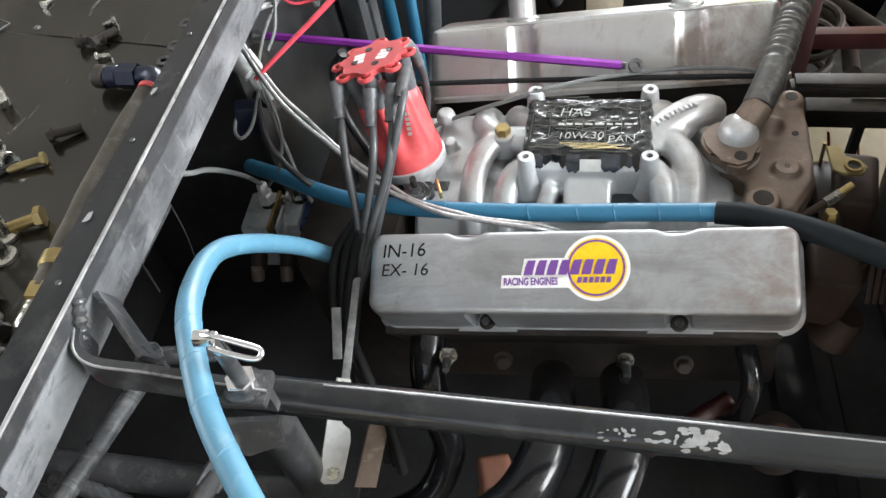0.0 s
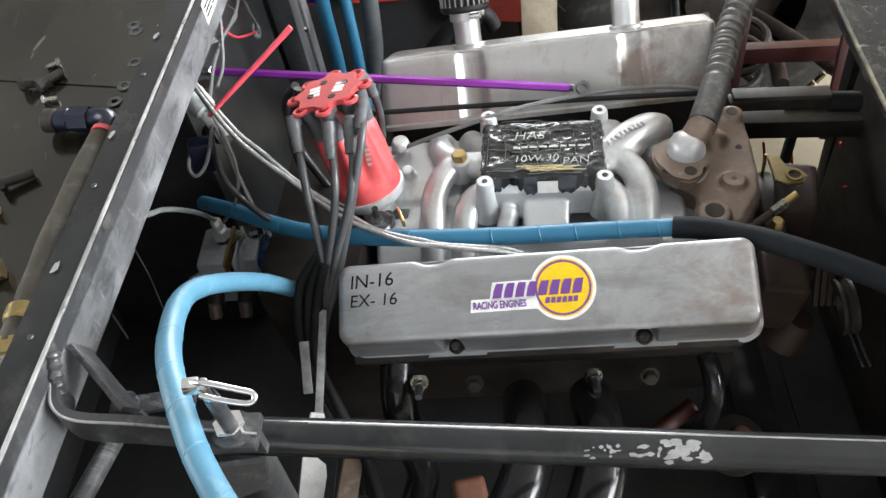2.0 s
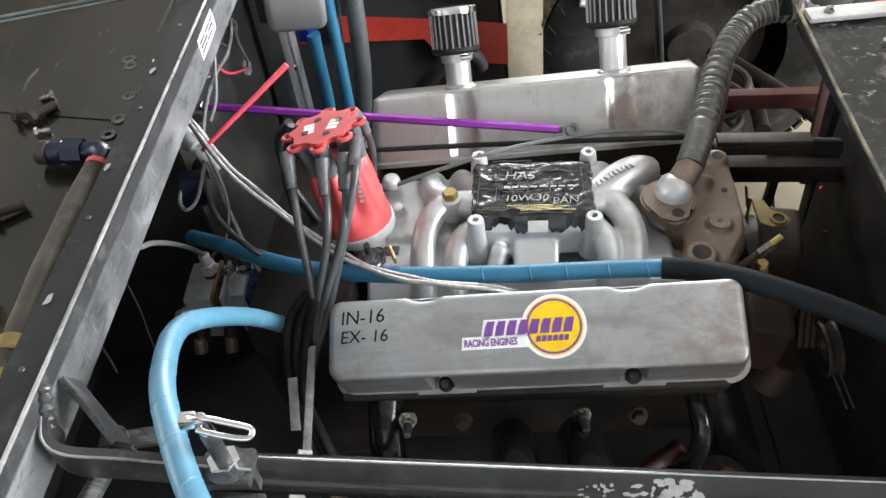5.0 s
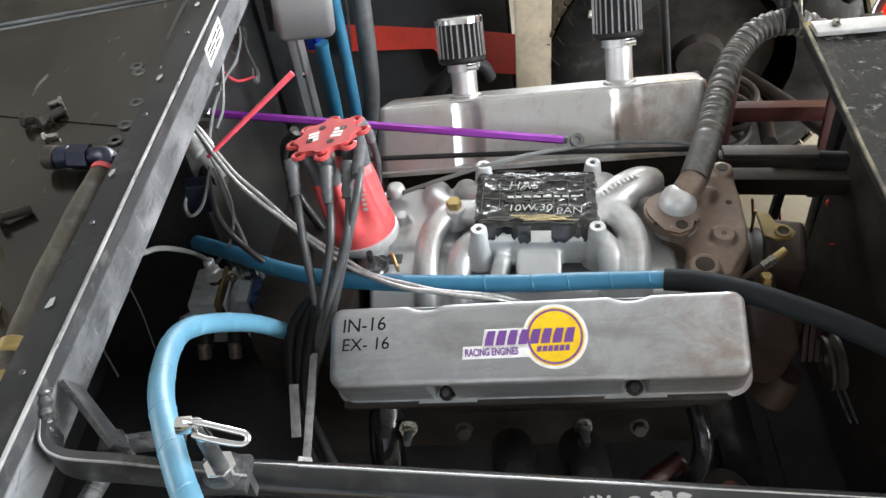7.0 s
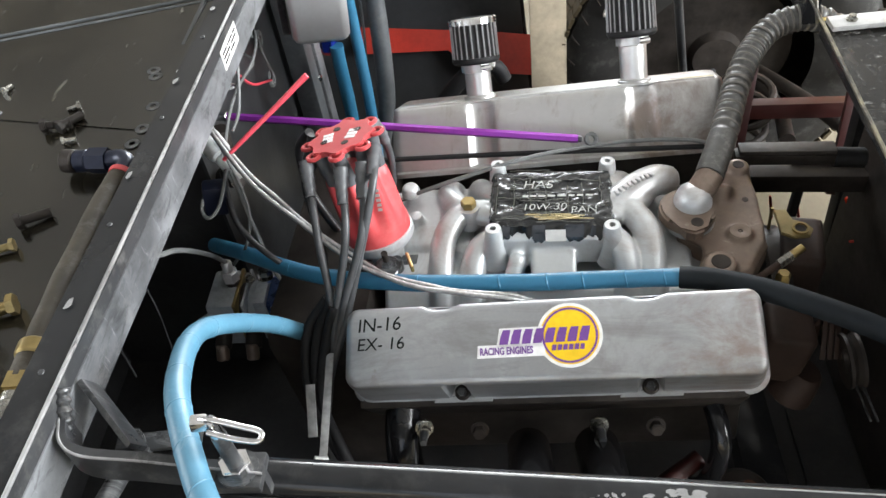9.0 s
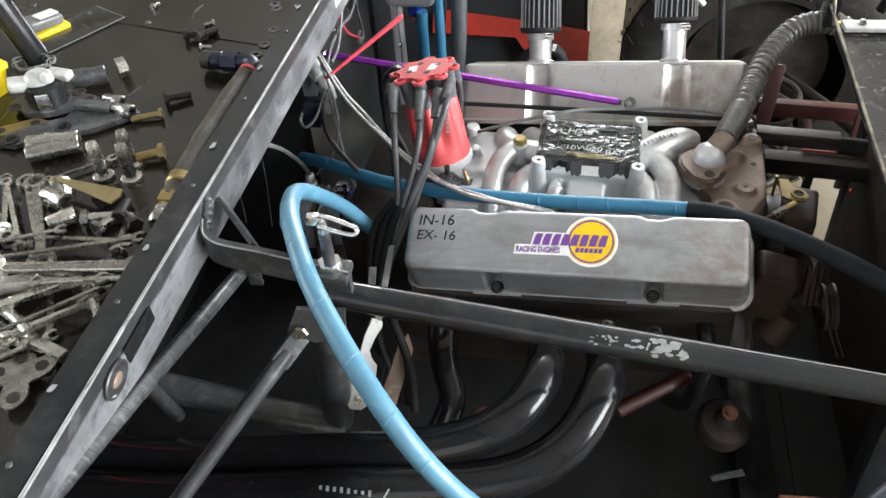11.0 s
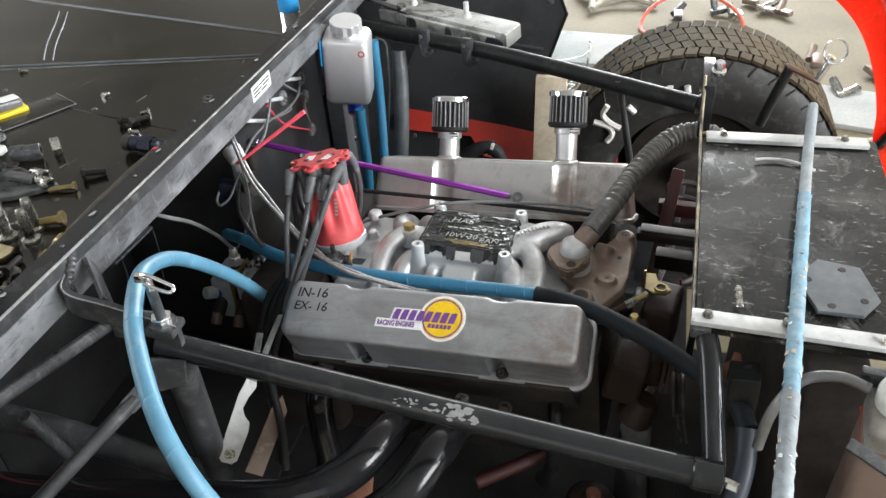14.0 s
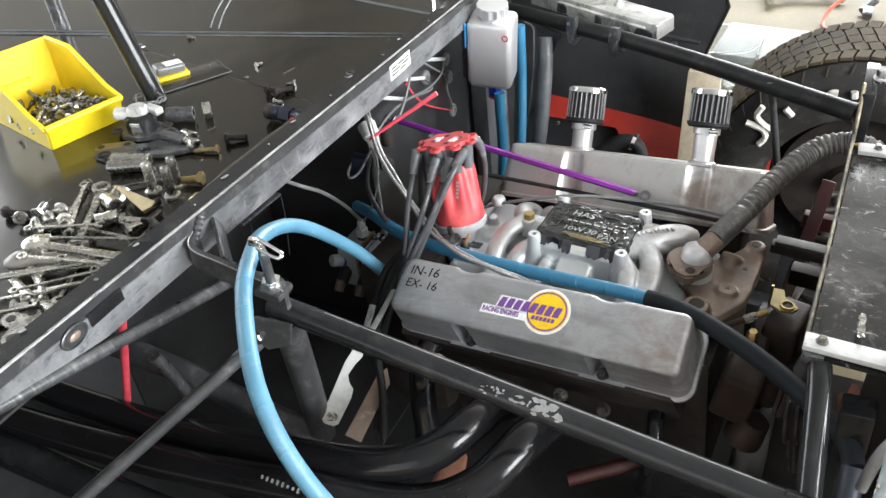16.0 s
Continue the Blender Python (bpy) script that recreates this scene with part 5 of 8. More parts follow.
for j in range(ny + 1):
    row = []
    for i in range(nx + 1):
        x, y = -0.0775 + 0.1515 * i / nx, -0.0575 + 0.1085 * j / ny
        rag = 0.002 * math.sin(i * 0.85) + 0.0025 * math.sin(i * 0.3 + 1) + 0.0015 * math.sin(i * 1.95)
        if i < 9:
            y = max(y, -0.040 - 0.0018 * i)
        if j == 0:
            y -= rag + 0.003
        if j == ny:
            y += rag * 0.5
        if i == 0:
            x -= 0.0012 * math.sin(j * 1.3) + 0.0008 * math.sin(j * 3.1)
        if i == nx:
            x += 0.0015 * math.sin(j * 0.9) + 0.0008 * math.sin(j * 2.7)
        edge = min(i, nx - i, j, ny - j)
        z = -0.0055 + 0.0022 * noise.noise(Vector((x * 40, y * 40, 1.0))) + 0.002 * noise.noise(Vector((x * 120, y * 190, 4.0))) - (0.013 + 0.5 * abs(rag) if edge == 0 else 0.0015 if edge <= 2 else 0)
        row.append(tape_bm.verts.new((x, y, z)))
    grid.append(row)
for j in range(ny):
    for i in range(nx):
        tape_bm.faces.new((grid[j][i], grid[j][i + 1], grid[j + 1][i + 1], grid[j + 1][i]))
tape_bm.faces.new([grid[0][i] for i in range(nx, -1, -1)] + [grid[j][0] for j in range(1, ny + 1)] + [grid[ny][i] for i in range(1, nx + 1)] + [grid[j][nx] for j in range(ny - 1, 0, -1)])
tape = part("tape_cover", in_intake(tape_bm), M_TAPE, engine, "crinkled black tape over the carburettor opening", 60)
bm = bmesh.new()
for k in range(22):
    y = -0.05 + 0.0046 * k + rng.uniform(-0.002, 0.002)
    x0 = rng.uniform(-0.075, 0.01)
    L = rng.uniform(0.03, 0.08)
    sweep(bm, [Vector((x0 + L * q / 6, y + rng.uniform(-0.0012, 0.0012) + 0.003 * q / 6 * rng.uniform(-1, 1), -0.0030)) for q in range(7)], 0.0006, 5)
for k in range(7):
    x = -0.065 + 0.02 * k + rng.uniform(-0.005, 0.005)
    y0 = rng.uniform(-0.05, -0.01)
    sweep(bm, [Vector((x + rng.uniform(-0.001, 0.001), y0 + 0.05 * q / 5, -0.0030)) for q in range(6)], 0.0006, 5)
part("tape_crease", in_intake(bm), M_TAPE_EDGE, tape)
for x, w, d in ((-0.016, 0.016, 0.011), (0.027, 0.022, 0.010), (-0.056, 0.012, 0.006)):
    out = [(-w / 2, 0.012), (w / 2, 0.012), (w * 0.46, -d * 0.6), (w * 0.2, -d), (-w * 0.05, -d * 0.75), (-w * 0.3, -d * 0.95), (-w * 0.5, -d * 0.4)]
    part("tape_flap", prism(bmesh.new(), INT @ Matrix.Translation((x, -0.0615, -0.014)) @ pose(0, 0, 0, 62, 0, 0), out, 0.0008), M_TAPE, tape, "torn tape end hanging loose", 0)
part("tape_tab", box(INT @ Matrix.Translation((0.004, -0.0640, -0.0135)) @ pose(0, 0, 0, 55, 0, 0), 0.024, 0.014, 0.0008), M_LABEL, tape, "pale paper tab under the tape")
bm = bmesh.new()
for k in range(4):
    y = -0.0375 - 0.0028 * k
    x0 = -0.035 + 0.006 * k + rng.uniform(0, 0.006)
    sweep(bm, [Vector((x0 + 0.011 * q, y + rng.uniform(-0.0008, 0.0008), -0.0030)) for q in range(rng.randint(4, 7))], 0.0007, 5)
part("paint_scrawl", in_intake(bm), M_ZINC, tape, "yellowish scrawl on the tape")
TM = INT @ Matrix.Translation((-0.037, 0.012, -0.0026))
part("handwriting", text_mesh("HAS", 0.0205, TM @ pose(0, 0, 0, 0, 0, -1), 0.0002, 0.15, -0.00022), M_WHITE_MARK, tape, "silver marker handwriting", 0)
part("handwriting", text_mesh("10W 30", 0.0165, TM @ pose(0.0, -0.042, 0, 0, 0, 1), 0.0002, 0.15, -0.00022), M_WHITE_MARK, tape, "silver marker handwriting", 0)
part("handwriting", text_mesh("PAN", 0.0165, TM @ pose(0.059, -0.048, 0, 0, 0, 3), 0.0002, 0.1, -0.00022), M_WHITE_MARK, tape, "silver marker handwriting", 0)
bm = bmesh.new()
x = 0.0
for w in (0.008, 0.008, 0.010, 0.010, 0.012, 0.008, 0.009, 0.010):
    prism(bm, TM @ Matrix.Translation((x, -0.021, 0)), [(0, 0.004), (w * 0.9, 0.0035), (w * 0.95, 0.0065), (w * 0.1, 0.0075)], 0.0003)
    x += w + 0.0018
part("handwriting_bars", bm, M_WHITE_MARK, tape, "illegible silver marker word", 0)

# water neck, front casting
bm = bmesh.new()
lathe(bm, Matrix.Translation((0.170, -0.003, -0.006)), [(0.029, -0.05), (0.028, -0.028), (0.0245, -0.022), (0.0235, -0.014), (0.0225, -0.006), (0.0185, 0.004), (0.0105, 0.0095), (0.003, 0.011)], 30)
part("water_neck", in_intake(bm), M_ALU, engine, "domed aluminium thermostat housing")
bm = bmesh.new()
add_cyl(bm, (0.174, 0.742, 0.674), (0.192, 0.761, 0.691), 0.0172, 0.0168, 24, 0.002)
part("neck_outlet", bm, M_ALU_TAN, engine)
bm = bmesh.new()
prism(bm, Matrix.Translation((0.1605, 0.729, 0.652)), [(0.034 * math.cos(a), 0.034 * math.sin(a)) for a in [radians(-40 + 260 * k / 16) for k in range(17)]] + [(-0.012, -0.034), (-0.008, -0.042), (0.002, -0.046), (0.012, -0.042), (0.015, -0.034)], 0.015, 0.003)
neck = part("neck_base", bm, M_ALU_TAN, engine, "tan thermostat flange")
for x, y in ((0.167, 0.7005), (0.160, 0.760)):
    part("flange_hole", lathe(bmesh.new(), frame_of((x, y, 0.667), (0, 0, 1)), [(0.0075, 0), (0.0072, 0.0008), (0.001, 0.0006)], 16), M_DARK, neck)
CAST = [(0.168, 0.668), (0.180, 0.692), (0.150, 0.715), (0.150, 0.765), (0.205, 0.783), (0.231, 0.841), (0.246, 0.842), (0.260, 0.824), (0.258, 0.787), (0.250, 0.724), (0.253, 0.692), (0.225, 0.647), (0.198, 0.634), (0.178, 0.638)]
bm = bmesh.new()
prism(bm, Matrix.Translation((0, 0, 0.600)), CAST, 0.035, 0.005)
add_cyl(bm, (0.188, 0.654, 0.605), (0.188, 0.653, 0.648), 0.023, 0.0195, 22, 0.003)
add_cyl(bm, (0.244, 0.828, 0.60), (0.244, 0.828, 0.643), 0.017, 0.015, 20, 0.003)
add_cyl(bm, (0.222, 0.708, 0.63), (0.222, 0.708, 0.641), 0.017, 0.015, 18, 0.002)
add_cyl(bm, (0.205, 0.760, 0.60), (0.215, 0.79, 0.645), 0.020, 0.016, 18, 0.003)
casting = part("front_casting", bm, M_ALU_TAN, engine, "heat-stained tan front casting")
rem2 = casting.modifiers.new("casting", "REMESH")
rem2.mode, rem2.voxel_size, rem2.use_smooth_shade = "VOXEL", 0.0024, True
smo2 = casting.modifiers.new("soft", "SMOOTH")
smo2.factor, smo2.iterations = 0.5, 4
for x, y, z, r in ((0.188, 0.653, 0.6478, 0.0115), (0.244, 0.828, 0.6428, 0.0075), (0.222, 0.708, 0.6408, 0.003), (0.238, 0.76, 0.6435, 0.004)):
    part("bolt_hole", lathe(bmesh.new(), frame_of((x, y, z), (0, 0, 1)), [(r, 0), (r * 0.96, 0.0008), (r * 0.1, 0.0006)], 18), M_DARK, casting)
part("boss_washer", lathe(bmesh.new(), frame_of((0.222, 0.708, 0.6405), (0, 0, 1)), [(0.0125, 0), (0.0125, 0.0012), (0.005, 0.0016), (0.004, 0.001)], 20), M_ALU_TAN, casting)
bm = bmesh.new()
prism(bm, Matrix.Translation((0, 0, 0.603)), [(0.283, 0.777), (0.283, 0.735), (0.297, 0.726), (0.316, 0.728), (0.323, 0.740), (0.316, 0.752), (0.301, 0.757), (0.298, 0.777)], 0.004, 0.001)
tab = part("gold_tab", bm, M_ZINC, engine, "yellow zinc tab with a round eye")
part("tab_eye", lathe(bmesh.new(), frame_of((0.307, 0.740, 0.607), (0, 0, 1)), [(0.0105, 0), (0.0105, 0.003), (0.0075, 0.003), (0.007, 0.0005), (0.0005, 0.0005)], 20), M_BRASS, tab)
part("tab_hole", lathe(bmesh.new(), frame_of((0.307, 0.740, 0.6077), (0, 0, 1)), [(0.0068, 0), (0.0066, 0.0005), (0.0005, 0.0005)], 16), M_DARK, tab)
part("tab_rod", cyl((0.281, 0.778, 0.61), (0.281, 0.770, 0.54), 0.0022, segs=8), M_BRASS, tab)
part("tab_block", box(pose(0.312, 0.735, 0.548, 0, 0, -12), 0.052, 0.085, 0.095, 0.010, 3), M_GREASE, tab, "greasy brown block")
bm = bmesh.new()
add_cyl(bm, (0.215, 0.640, 0.615), (0.258, 0.657, 0.636), 0.0042, 0.0045, 10)
lead_s = part("sensor_lead", bm, M_GREASE, engine)
part("sensor_collar", cyl((0.256, 0.656, 0.635), (0.271, 0.663, 0.642), 0.0066, 0.0066, 6), M_TOOL, lead_s)
part("sensor_tip", cyl((0.271, 0.663, 0.642), (0.284, 0.670, 0.648), 0.0052, 0.0048, 12), M_BRASS, lead_s)
part("sensor_fitting", lathe(bmesh.new(), frame_of((0.270, 0.668, 0.585), (0, 0, 1)), [(0.009, 0), (0.009, 0.018), (0.0065, 0.022)], 6), M_BRASS, lead_s)
bm = bmesh.new()
add_box(bm, pose(0.268, 0.622, 0.530, 0, 8, -6), 0.058, 0.062, 0.085, 0.010, 3)
add_cyl(bm, (0.306, 0.655, 0.49), (0.308, 0.655, 0.540), 0.020, 0.0165, 20, 0.003)
add_box(bm, pose(0.30, 0.69, 0.50, 0, 0, 10), 0.07, 0.06, 0.07, 0.012, 3)
add_cyl(bm, (0.285, 0.60, 0.455), (0.30, 0.60, 0.50), 0.03, 0.022, 20, 0.004)
pump_w = part("water_pump", bm, M_GREASE, engine, "greasy brown water pump housing")
part("pump_bore", lathe(bmesh.new(), frame_of((0.308, 0.655, 0.5395), (0, 0, 1)), [(0.0115, 0), (0.011, 0.001), (0.0005, 0.001)], 18), M_DARK, pump_w)
for k in range(4):
    part("pump_rib", beam_box((0.326 + 0.008 * k, 0.650, 0.548), (0.320 + 0.008 * k, 0.612, 0.505), 0.0035, 0.006, (1, 0, 0), 0.001), M_GREASE, pump_w)
part("fan_pulley", lathe(bmesh.new(), frame_of((0.338, 0.598, 0.520), (1, 0, 0.15)), [(0.008, 0.012), (0.012, 0.012), (0.014, 0.004), (0.030, 0.003), (0.034, 0.0), (0.034, 0.004), (0.029, 0.009), (0.034, 0.014), (0.034, 0.018), (0.012, 0.018)], 36), M_DARK, pump_w, "dark grooved pulley")
for k in range(2):
    part("belt_edge", tube([(0.345 + 0.008 * k, 0.578, 0.512), (0.349 + 0.008 * k, 0.553, 0.505), (0.354 + 0.008 * k, 0.528, 0.496)], 0.0017, 8, 6), M_GREY_STEEL, pump_w, "bright belt edge")

# distributor
DB, DT = Vector((-0.219, 0.722, 0.640)), Vector((-0.247, 0.748, 0.790))
DM = frame_of(DB, DT - DB, (1, 0, 0))
H = (DT - DB).length
dist = part("distributor", lathe(bmesh.new(), DM, [(0.020, -0.05), (0.024, -0.006), (0.041, 0.002), (0.0445, 0.008), (0.0445, 0.016), (0.041, 0.018)], 40), M_ALU, engine, "distributor with red cap and silver collar")
bm = bmesh.new()
rings = []
for r, h, rib in ((0.0425, 0.016, 0), (0.0425, 0.030, 0.0), (0.0405, 0.040, 0.0015), (0.0385, 0.060, 0.0035), (0.0365, H - 0.060, 0.0045), (0.0350, H - 0.048, 0.0045), (0.030, H - 0.042, 0.002), (0.02, H - 0.041, 0)):
    rings.append([bm.verts.new(DM @ Vector(((r + rib * math.cos(8 * 2 * math.pi * k / 96)) * math.cos(2 * math.pi * k / 96), (r + rib * math.cos(8 * 2 * math.pi * k / 96)) * math.sin(2 * math.pi * k / 96), h))) for k in range(96)])
for p, q in zip(rings, rings[1:]):
    for k in range(96):
        bm.faces.new((p[k], p[(k + 1) % 96], q[(k + 1) % 96], q[k]))
bm.faces.new(rings[-1])
part("distributor_body", bm, M_CAPRED, dist, "glossy red lower cap")
for k in range(8):
    a = 2 * math.pi * k / 8
    part("cap_tower", cyl(DM @ Vector((0.030 * math.cos(a), 0.030 * math.sin(a), H - 0.046)), DM @ Vector((0.036 * math.cos(a), 0.036 * math.sin(a), H - 0.005)), 0.0092, 0.0078, 12), M_BOOT, dist, "grey rubber boot")
bm = bmesh.new()
out = []
for k in range(96):
    a = 2 * math.pi * k / 96
    out.append(((0.038 + 0.0045 * math.cos(8 * a)) * math.cos(a), (0.038 + 0.0045 * math.cos(8 * a)) * math.sin(a)))
prism(bm, DM @ Matrix.Translation((0, 0, H - 0.006)), out, 0.007, 0.0015)
part("wire_retainer", bm, M_CAPRED, dist, "scalloped red retainer plate")
for k in range(8):
    a = 2 * math.pi * k / 8
    c = Vector((0.0425 * math.cos(a), 0.0425 * math.sin(a), H - 0.0035))
    pts = [DM @ (c + Vector((0.0075 * math.cos(q * math.pi / 8), 0.0075 * math.sin(q * math.pi / 8), 0))) for q in range(17)]
    part("retainer_loop", sweep(bmesh.new(), pts, 0.0026, 8, False), M_CAPRED, dist)
    c2 = Vector((0.021 * math.cos(a + 0.39), 0.021 * math.sin(a + 0.39), H + 0.0012))
    if k % 2 == 0:
        part("retainer_hole", lathe(bmesh.new(), DM @ Matrix.Translation(c2), [(0.0048, 0), (0.0045, 0.0006), (0.001, 0.0006)], 10), M_DARK, dist)
for x0, turn in ((-0.016, 95), (0.014, 80)):
    for k in range(3):
        m = DM @ Matrix.Translation((x0, 0, H + 0.0014)) @ pose(0, 0, 0, 0, 0, turn) @ Matrix.Translation(((k - 1) * 0.0078, 0, 0))
        part("retainer_mark", box(m, 0.0056, 0.0125, 0.0008, 0.0), M_STICK_W, dist, "", 0)
bm = bmesh.new()
add_box(bm, frame_of(DB + Vector((0.03, -0.02, -0.02)), (0, 0, 1)), 0.03, 0.02, 0.006, 0.002)
add_cyl(bm, DB + Vector((0.02, -0.035, -0.04)), DB + Vector((0.02, -0.035, 0.0)), 0.009, 0.008, 12)
part("hold_down", bm, M_GREY_STEEL, dist)
part("clamp_plate", lathe(bmesh.new(), frame_of((-0.202, 0.649, 0.665), (0, -0.15, 1)), [(0.0165, 0), (0.0165, 0.004), (0.0145, 0.006), (0.006, 0.006)], 24), M_GREY_STEEL, dist, "round grey clamp washer")
part("clamp_prong", beam_box((-0.180, 0.668, 0.668), (-0.170, 0.636, 0.676), 0.004, 0.008, (0, 0, 1), 0.001), M_BRASS, dist)
part("clamp_bolt", hex_bolt(frame_of((-0.202, 0.649, 0.671), (0, -0.15, 1)), 0.008, 0.009), M_GREY_STEEL, dist)
part("clamp_stud", cyl((-0.202, 0.649, 0.680), (-0.202, 0.646, 0.695), 0.004, segs=10), M_DARK, dist)

# ignition leads
leads = thing("ignition_leads", tuple(DB), "dark grey spark plug leads with ribbed boots", "ignition leads")
for p0, p1, p2 in (((-0.286, 0.716, 0.776), (-0.276, 0.651, 0.72), (-0.269, 0.605, 0.641)), ((-0.243, 0.7, 0.776), (-0.24, 0.641, 0.731), (-0.263, 0.605, 0.645)), ((-0.218, 0.705, 0.778), (-0.221, 0.643, 0.733), (-0.255, 0.605, 0.647)), ((-0.205, 0.725, 0.784), (-0.206, 0.668, 0.77), (-0.247, 0.608, 0.649))):
    lead = part("lead", tube([p0, p1, p2, (-0.283, 0.565, 0.56), (-0.30, 0.53, 0.47), (-0.28, 0.50, 0.40)], 0.0048, 40, 10), M_LEAD, leads)
    a, b = Vector(p0), Vector(p1)
    u = (b - a).normalized()
    part("boot", sweep(bmesh.new(), [a + u * (0.042 * k / 10) + Vector((0, 0, 0.006)) for k in range(11)], lambda s: 0.0088 - 0.0025 * s + 0.0007 * math.sin(s * 40), 12), M_BOOT, lead)
for p0, p1, p2 in (((-0.290, 0.775, 0.775), (-0.315, 0.77, 0.70), (-0.30, 0.72, 0.62)),):
    part("lead", tube([p0, p1, p2, (-0.31, 0.66, 0.52)], 0.0048, 30, 10), M_WIRE, leads)

for dx, dy in ((-0.020, 0.004), (-0.008, -0.006), (-0.034, 0.008)):
    part("lead", tube([(-0.262 + dx * 0.4, 0.612 + dy, 0.650), (-0.272 + dx, 0.592 + dy, 0.61), (-0.282 + dx * 0.7, 0.540 + dy, 0.565), (-0.252 + dx * 0.6, 0.478 + dy, 0.553), (-0.226 + dx * 0.5, 0.436 + dy, 0.515), (-0.214 + dx * 0.8, 0.405 + dy, 0.45)], 0.0062, 40, 10), M_RUBBER, leads, "thick black cable")

# fuel pump on the bellhousing
M_PUMP_BLUE = material("scuffed_blue_anodising", (0.05, 0.085, 0.2), 0.28, 0.6, vary=0.4, scale=30, stain=0.5, stain_colour=(0.3, 0.31, 0.33), stain_scale=25)
pump = thing("fuel_pump", (-0.42, 0.74, 0.45), "small blue and bare aluminium pump with fittings", "pump")
M_PUMP = material("satin_pump_casting", (0.42, 0.45, 0.47), 0.35, 0.25, vary=0.25, scale=30, stain=0.5, stain_colour=(0.12, 0.11, 0.1), stain_scale=30)
bm = bmesh.new()
add_box(bm, pose(-0.476, 0.760, 0.483), 0.040, 0.072, 0.076, 0.005)
add_box(bm, pose(-0.476, 0.752, 0.440), 0.052, 0.040, 0.030, 0.004)
part("pump_body", bm, M_PUMP, pump)
part("gasket_band", box(pose(-0.4535, 0.760, 0.483), 0.005, 0.074, 0.078, 0.001), M_BRASS, pump, "tan gasket band")
part("pump_gap", cyl((-0.451, 0.758, 0.485), (-0.443, 0.757, 0.486), 0.033, segs=28), M_DARK, pump)
part("pump_end", box(pose(-0.4415, 0.760, 0.484), 0.004, 0.072, 0.074, 0.001), M_PUMP, pump)
part("pump_bell", lathe(bmesh.new(), frame_of((-0.439, 0.757, 0.486), (1, -0.05, 0)), [(0.024, 0), (0.034, 0.003), (0.038, 0.009), (0.0385, 0.017)], 32), M_PUMP, pump)
part("pump_block", box(pose(-0.414, 0.756, 0.491), 0.018, 0.074, 0.082, 0.004), M_PUMP, pump)
part("pump_cover", box(pose(-0.388, 0.753, 0.490), 0.034, 0.070, 0.078, 0.006), M_PUMP_BLUE, pump, "dark blue anodised cover")
part("cover_line", cyl((-0.396, 0.7165, 0.50), (-0.396, 0.7165, 0.525), 0.0012, segs=6), M_CHROME, pump)
part("drive_drum", cyl((-0.370, 0.748, 0.494), (-0.315, 0.742, 0.50), 0.052, segs=40, bevel=0.004), M_RUBBER, pump)
for x in (-0.367, -0.334):
    part("drum_edge", lathe(bmesh.new(), frame_of((x, 0.747, 0.495), (-1, 0.05, 0)), [(0.0515, 0), (0.0534, 0.0008), (0.0534, 0.0022), (0.0515, 0.003)], 44, False), M_GREY_STEEL, pump)
part("pump_fitting", lathe(bmesh.new(), frame_of((-0.464, 0.770, 0.519), (0, 0.1, 1)), [(0.010, 0), (0.010, 0.008)], 20), M_DARK, pump)
part("pump_fitting", lathe(bmesh.new(), frame_of((-0.464, 0.771, 0.527), (0, 0.1, 1)), [(0.0125, 0), (0.0125, 0.015), (0.0105, 0.017)], 6), M_TANK, pump, "bright hexagonal fitting")
part("hose_collar", lathe(bmesh.new(), frame_of((-0.464, 0.7725, 0.544), (0, 0.1, 1)), [(0.0078, 0), (0.0078, 0.014), (0.0055, 0.017)], 18), M_TANK, pump)
part("pump_fitting", hex_bolt(frame_of((-0.410, 0.768, 0.531), (0, 0.1, 1)), 0.010, 0.017), M_CHROME, pump)
part("pump_screw", hex_bolt(frame_of((-0.438, 0.772, 0.522), (0, 0.1, 1)), 0.005, 0.012), M_TOOL, pump)
part("port_collar", cyl((-0.487, 0.735, 0.488), (-0.491, 0.724, 0.492), 0.0125, segs=20), M_NUT_BLUE, pump, "blue anodised port collar")
part("pump_port", cyl((-0.490, 0.727, 0.491), (-0.502, 0.708, 0.500), 0.0125, 0.0115, 20, 0.002), M_PUMP, pump, "round silver port nut")
for x in (-0.482, -0.437):
    part("bolt_boss", cyl((x, 0.735, 0.475), (x, 0.700, 0.455), 0.012, segs=14, bevel=0.002), M_DARK, pump)
    part("pump_bolt", cyl((x, 0.702, 0.463), (x, 0.687, 0.445), 0.0095, segs=12, bevel=0.002), M_ALU_TAN, pump)

# dark strip for the shadow under the far cover, coil bracket by the distributor
bm = bmesh.new()
sweep(bm, spline([(-0.235, 0.868, 0.653), (-0.08, 0.862, 0.656), (0.08, 0.853, 0.66), (0.215, 0.843, 0.664)], 24), 0.0036, 8)
part("gasket_strip", bm, M_RUBBER, engine, "dark strip standing for the shadow along the cover's foot")
lead = part("lead", tube([(-0.212, 0.792, 0.770), (-0.206, 0.795, 0.745), (-0.203, 0.795, 0.71), (-0.210, 0.792, 0.66), (-0.235, 0.79, 0.60)], 0.0048, 30, 10), M_LEAD, leads)
part("boot", sweep(bmesh.new(), spline([(-0.226, 0.772, 0.768), (-0.220, 0.784, 0.776), (-0.214, 0.791, 0.772), (-0.209, 0.795, 0.757), (-0.206, 0.795, 0.742)], 16), lambda s: 0.0092 - 0.003 * s + 0.0007 * math.sin(s * 40), 12), M_BOOT, lead)
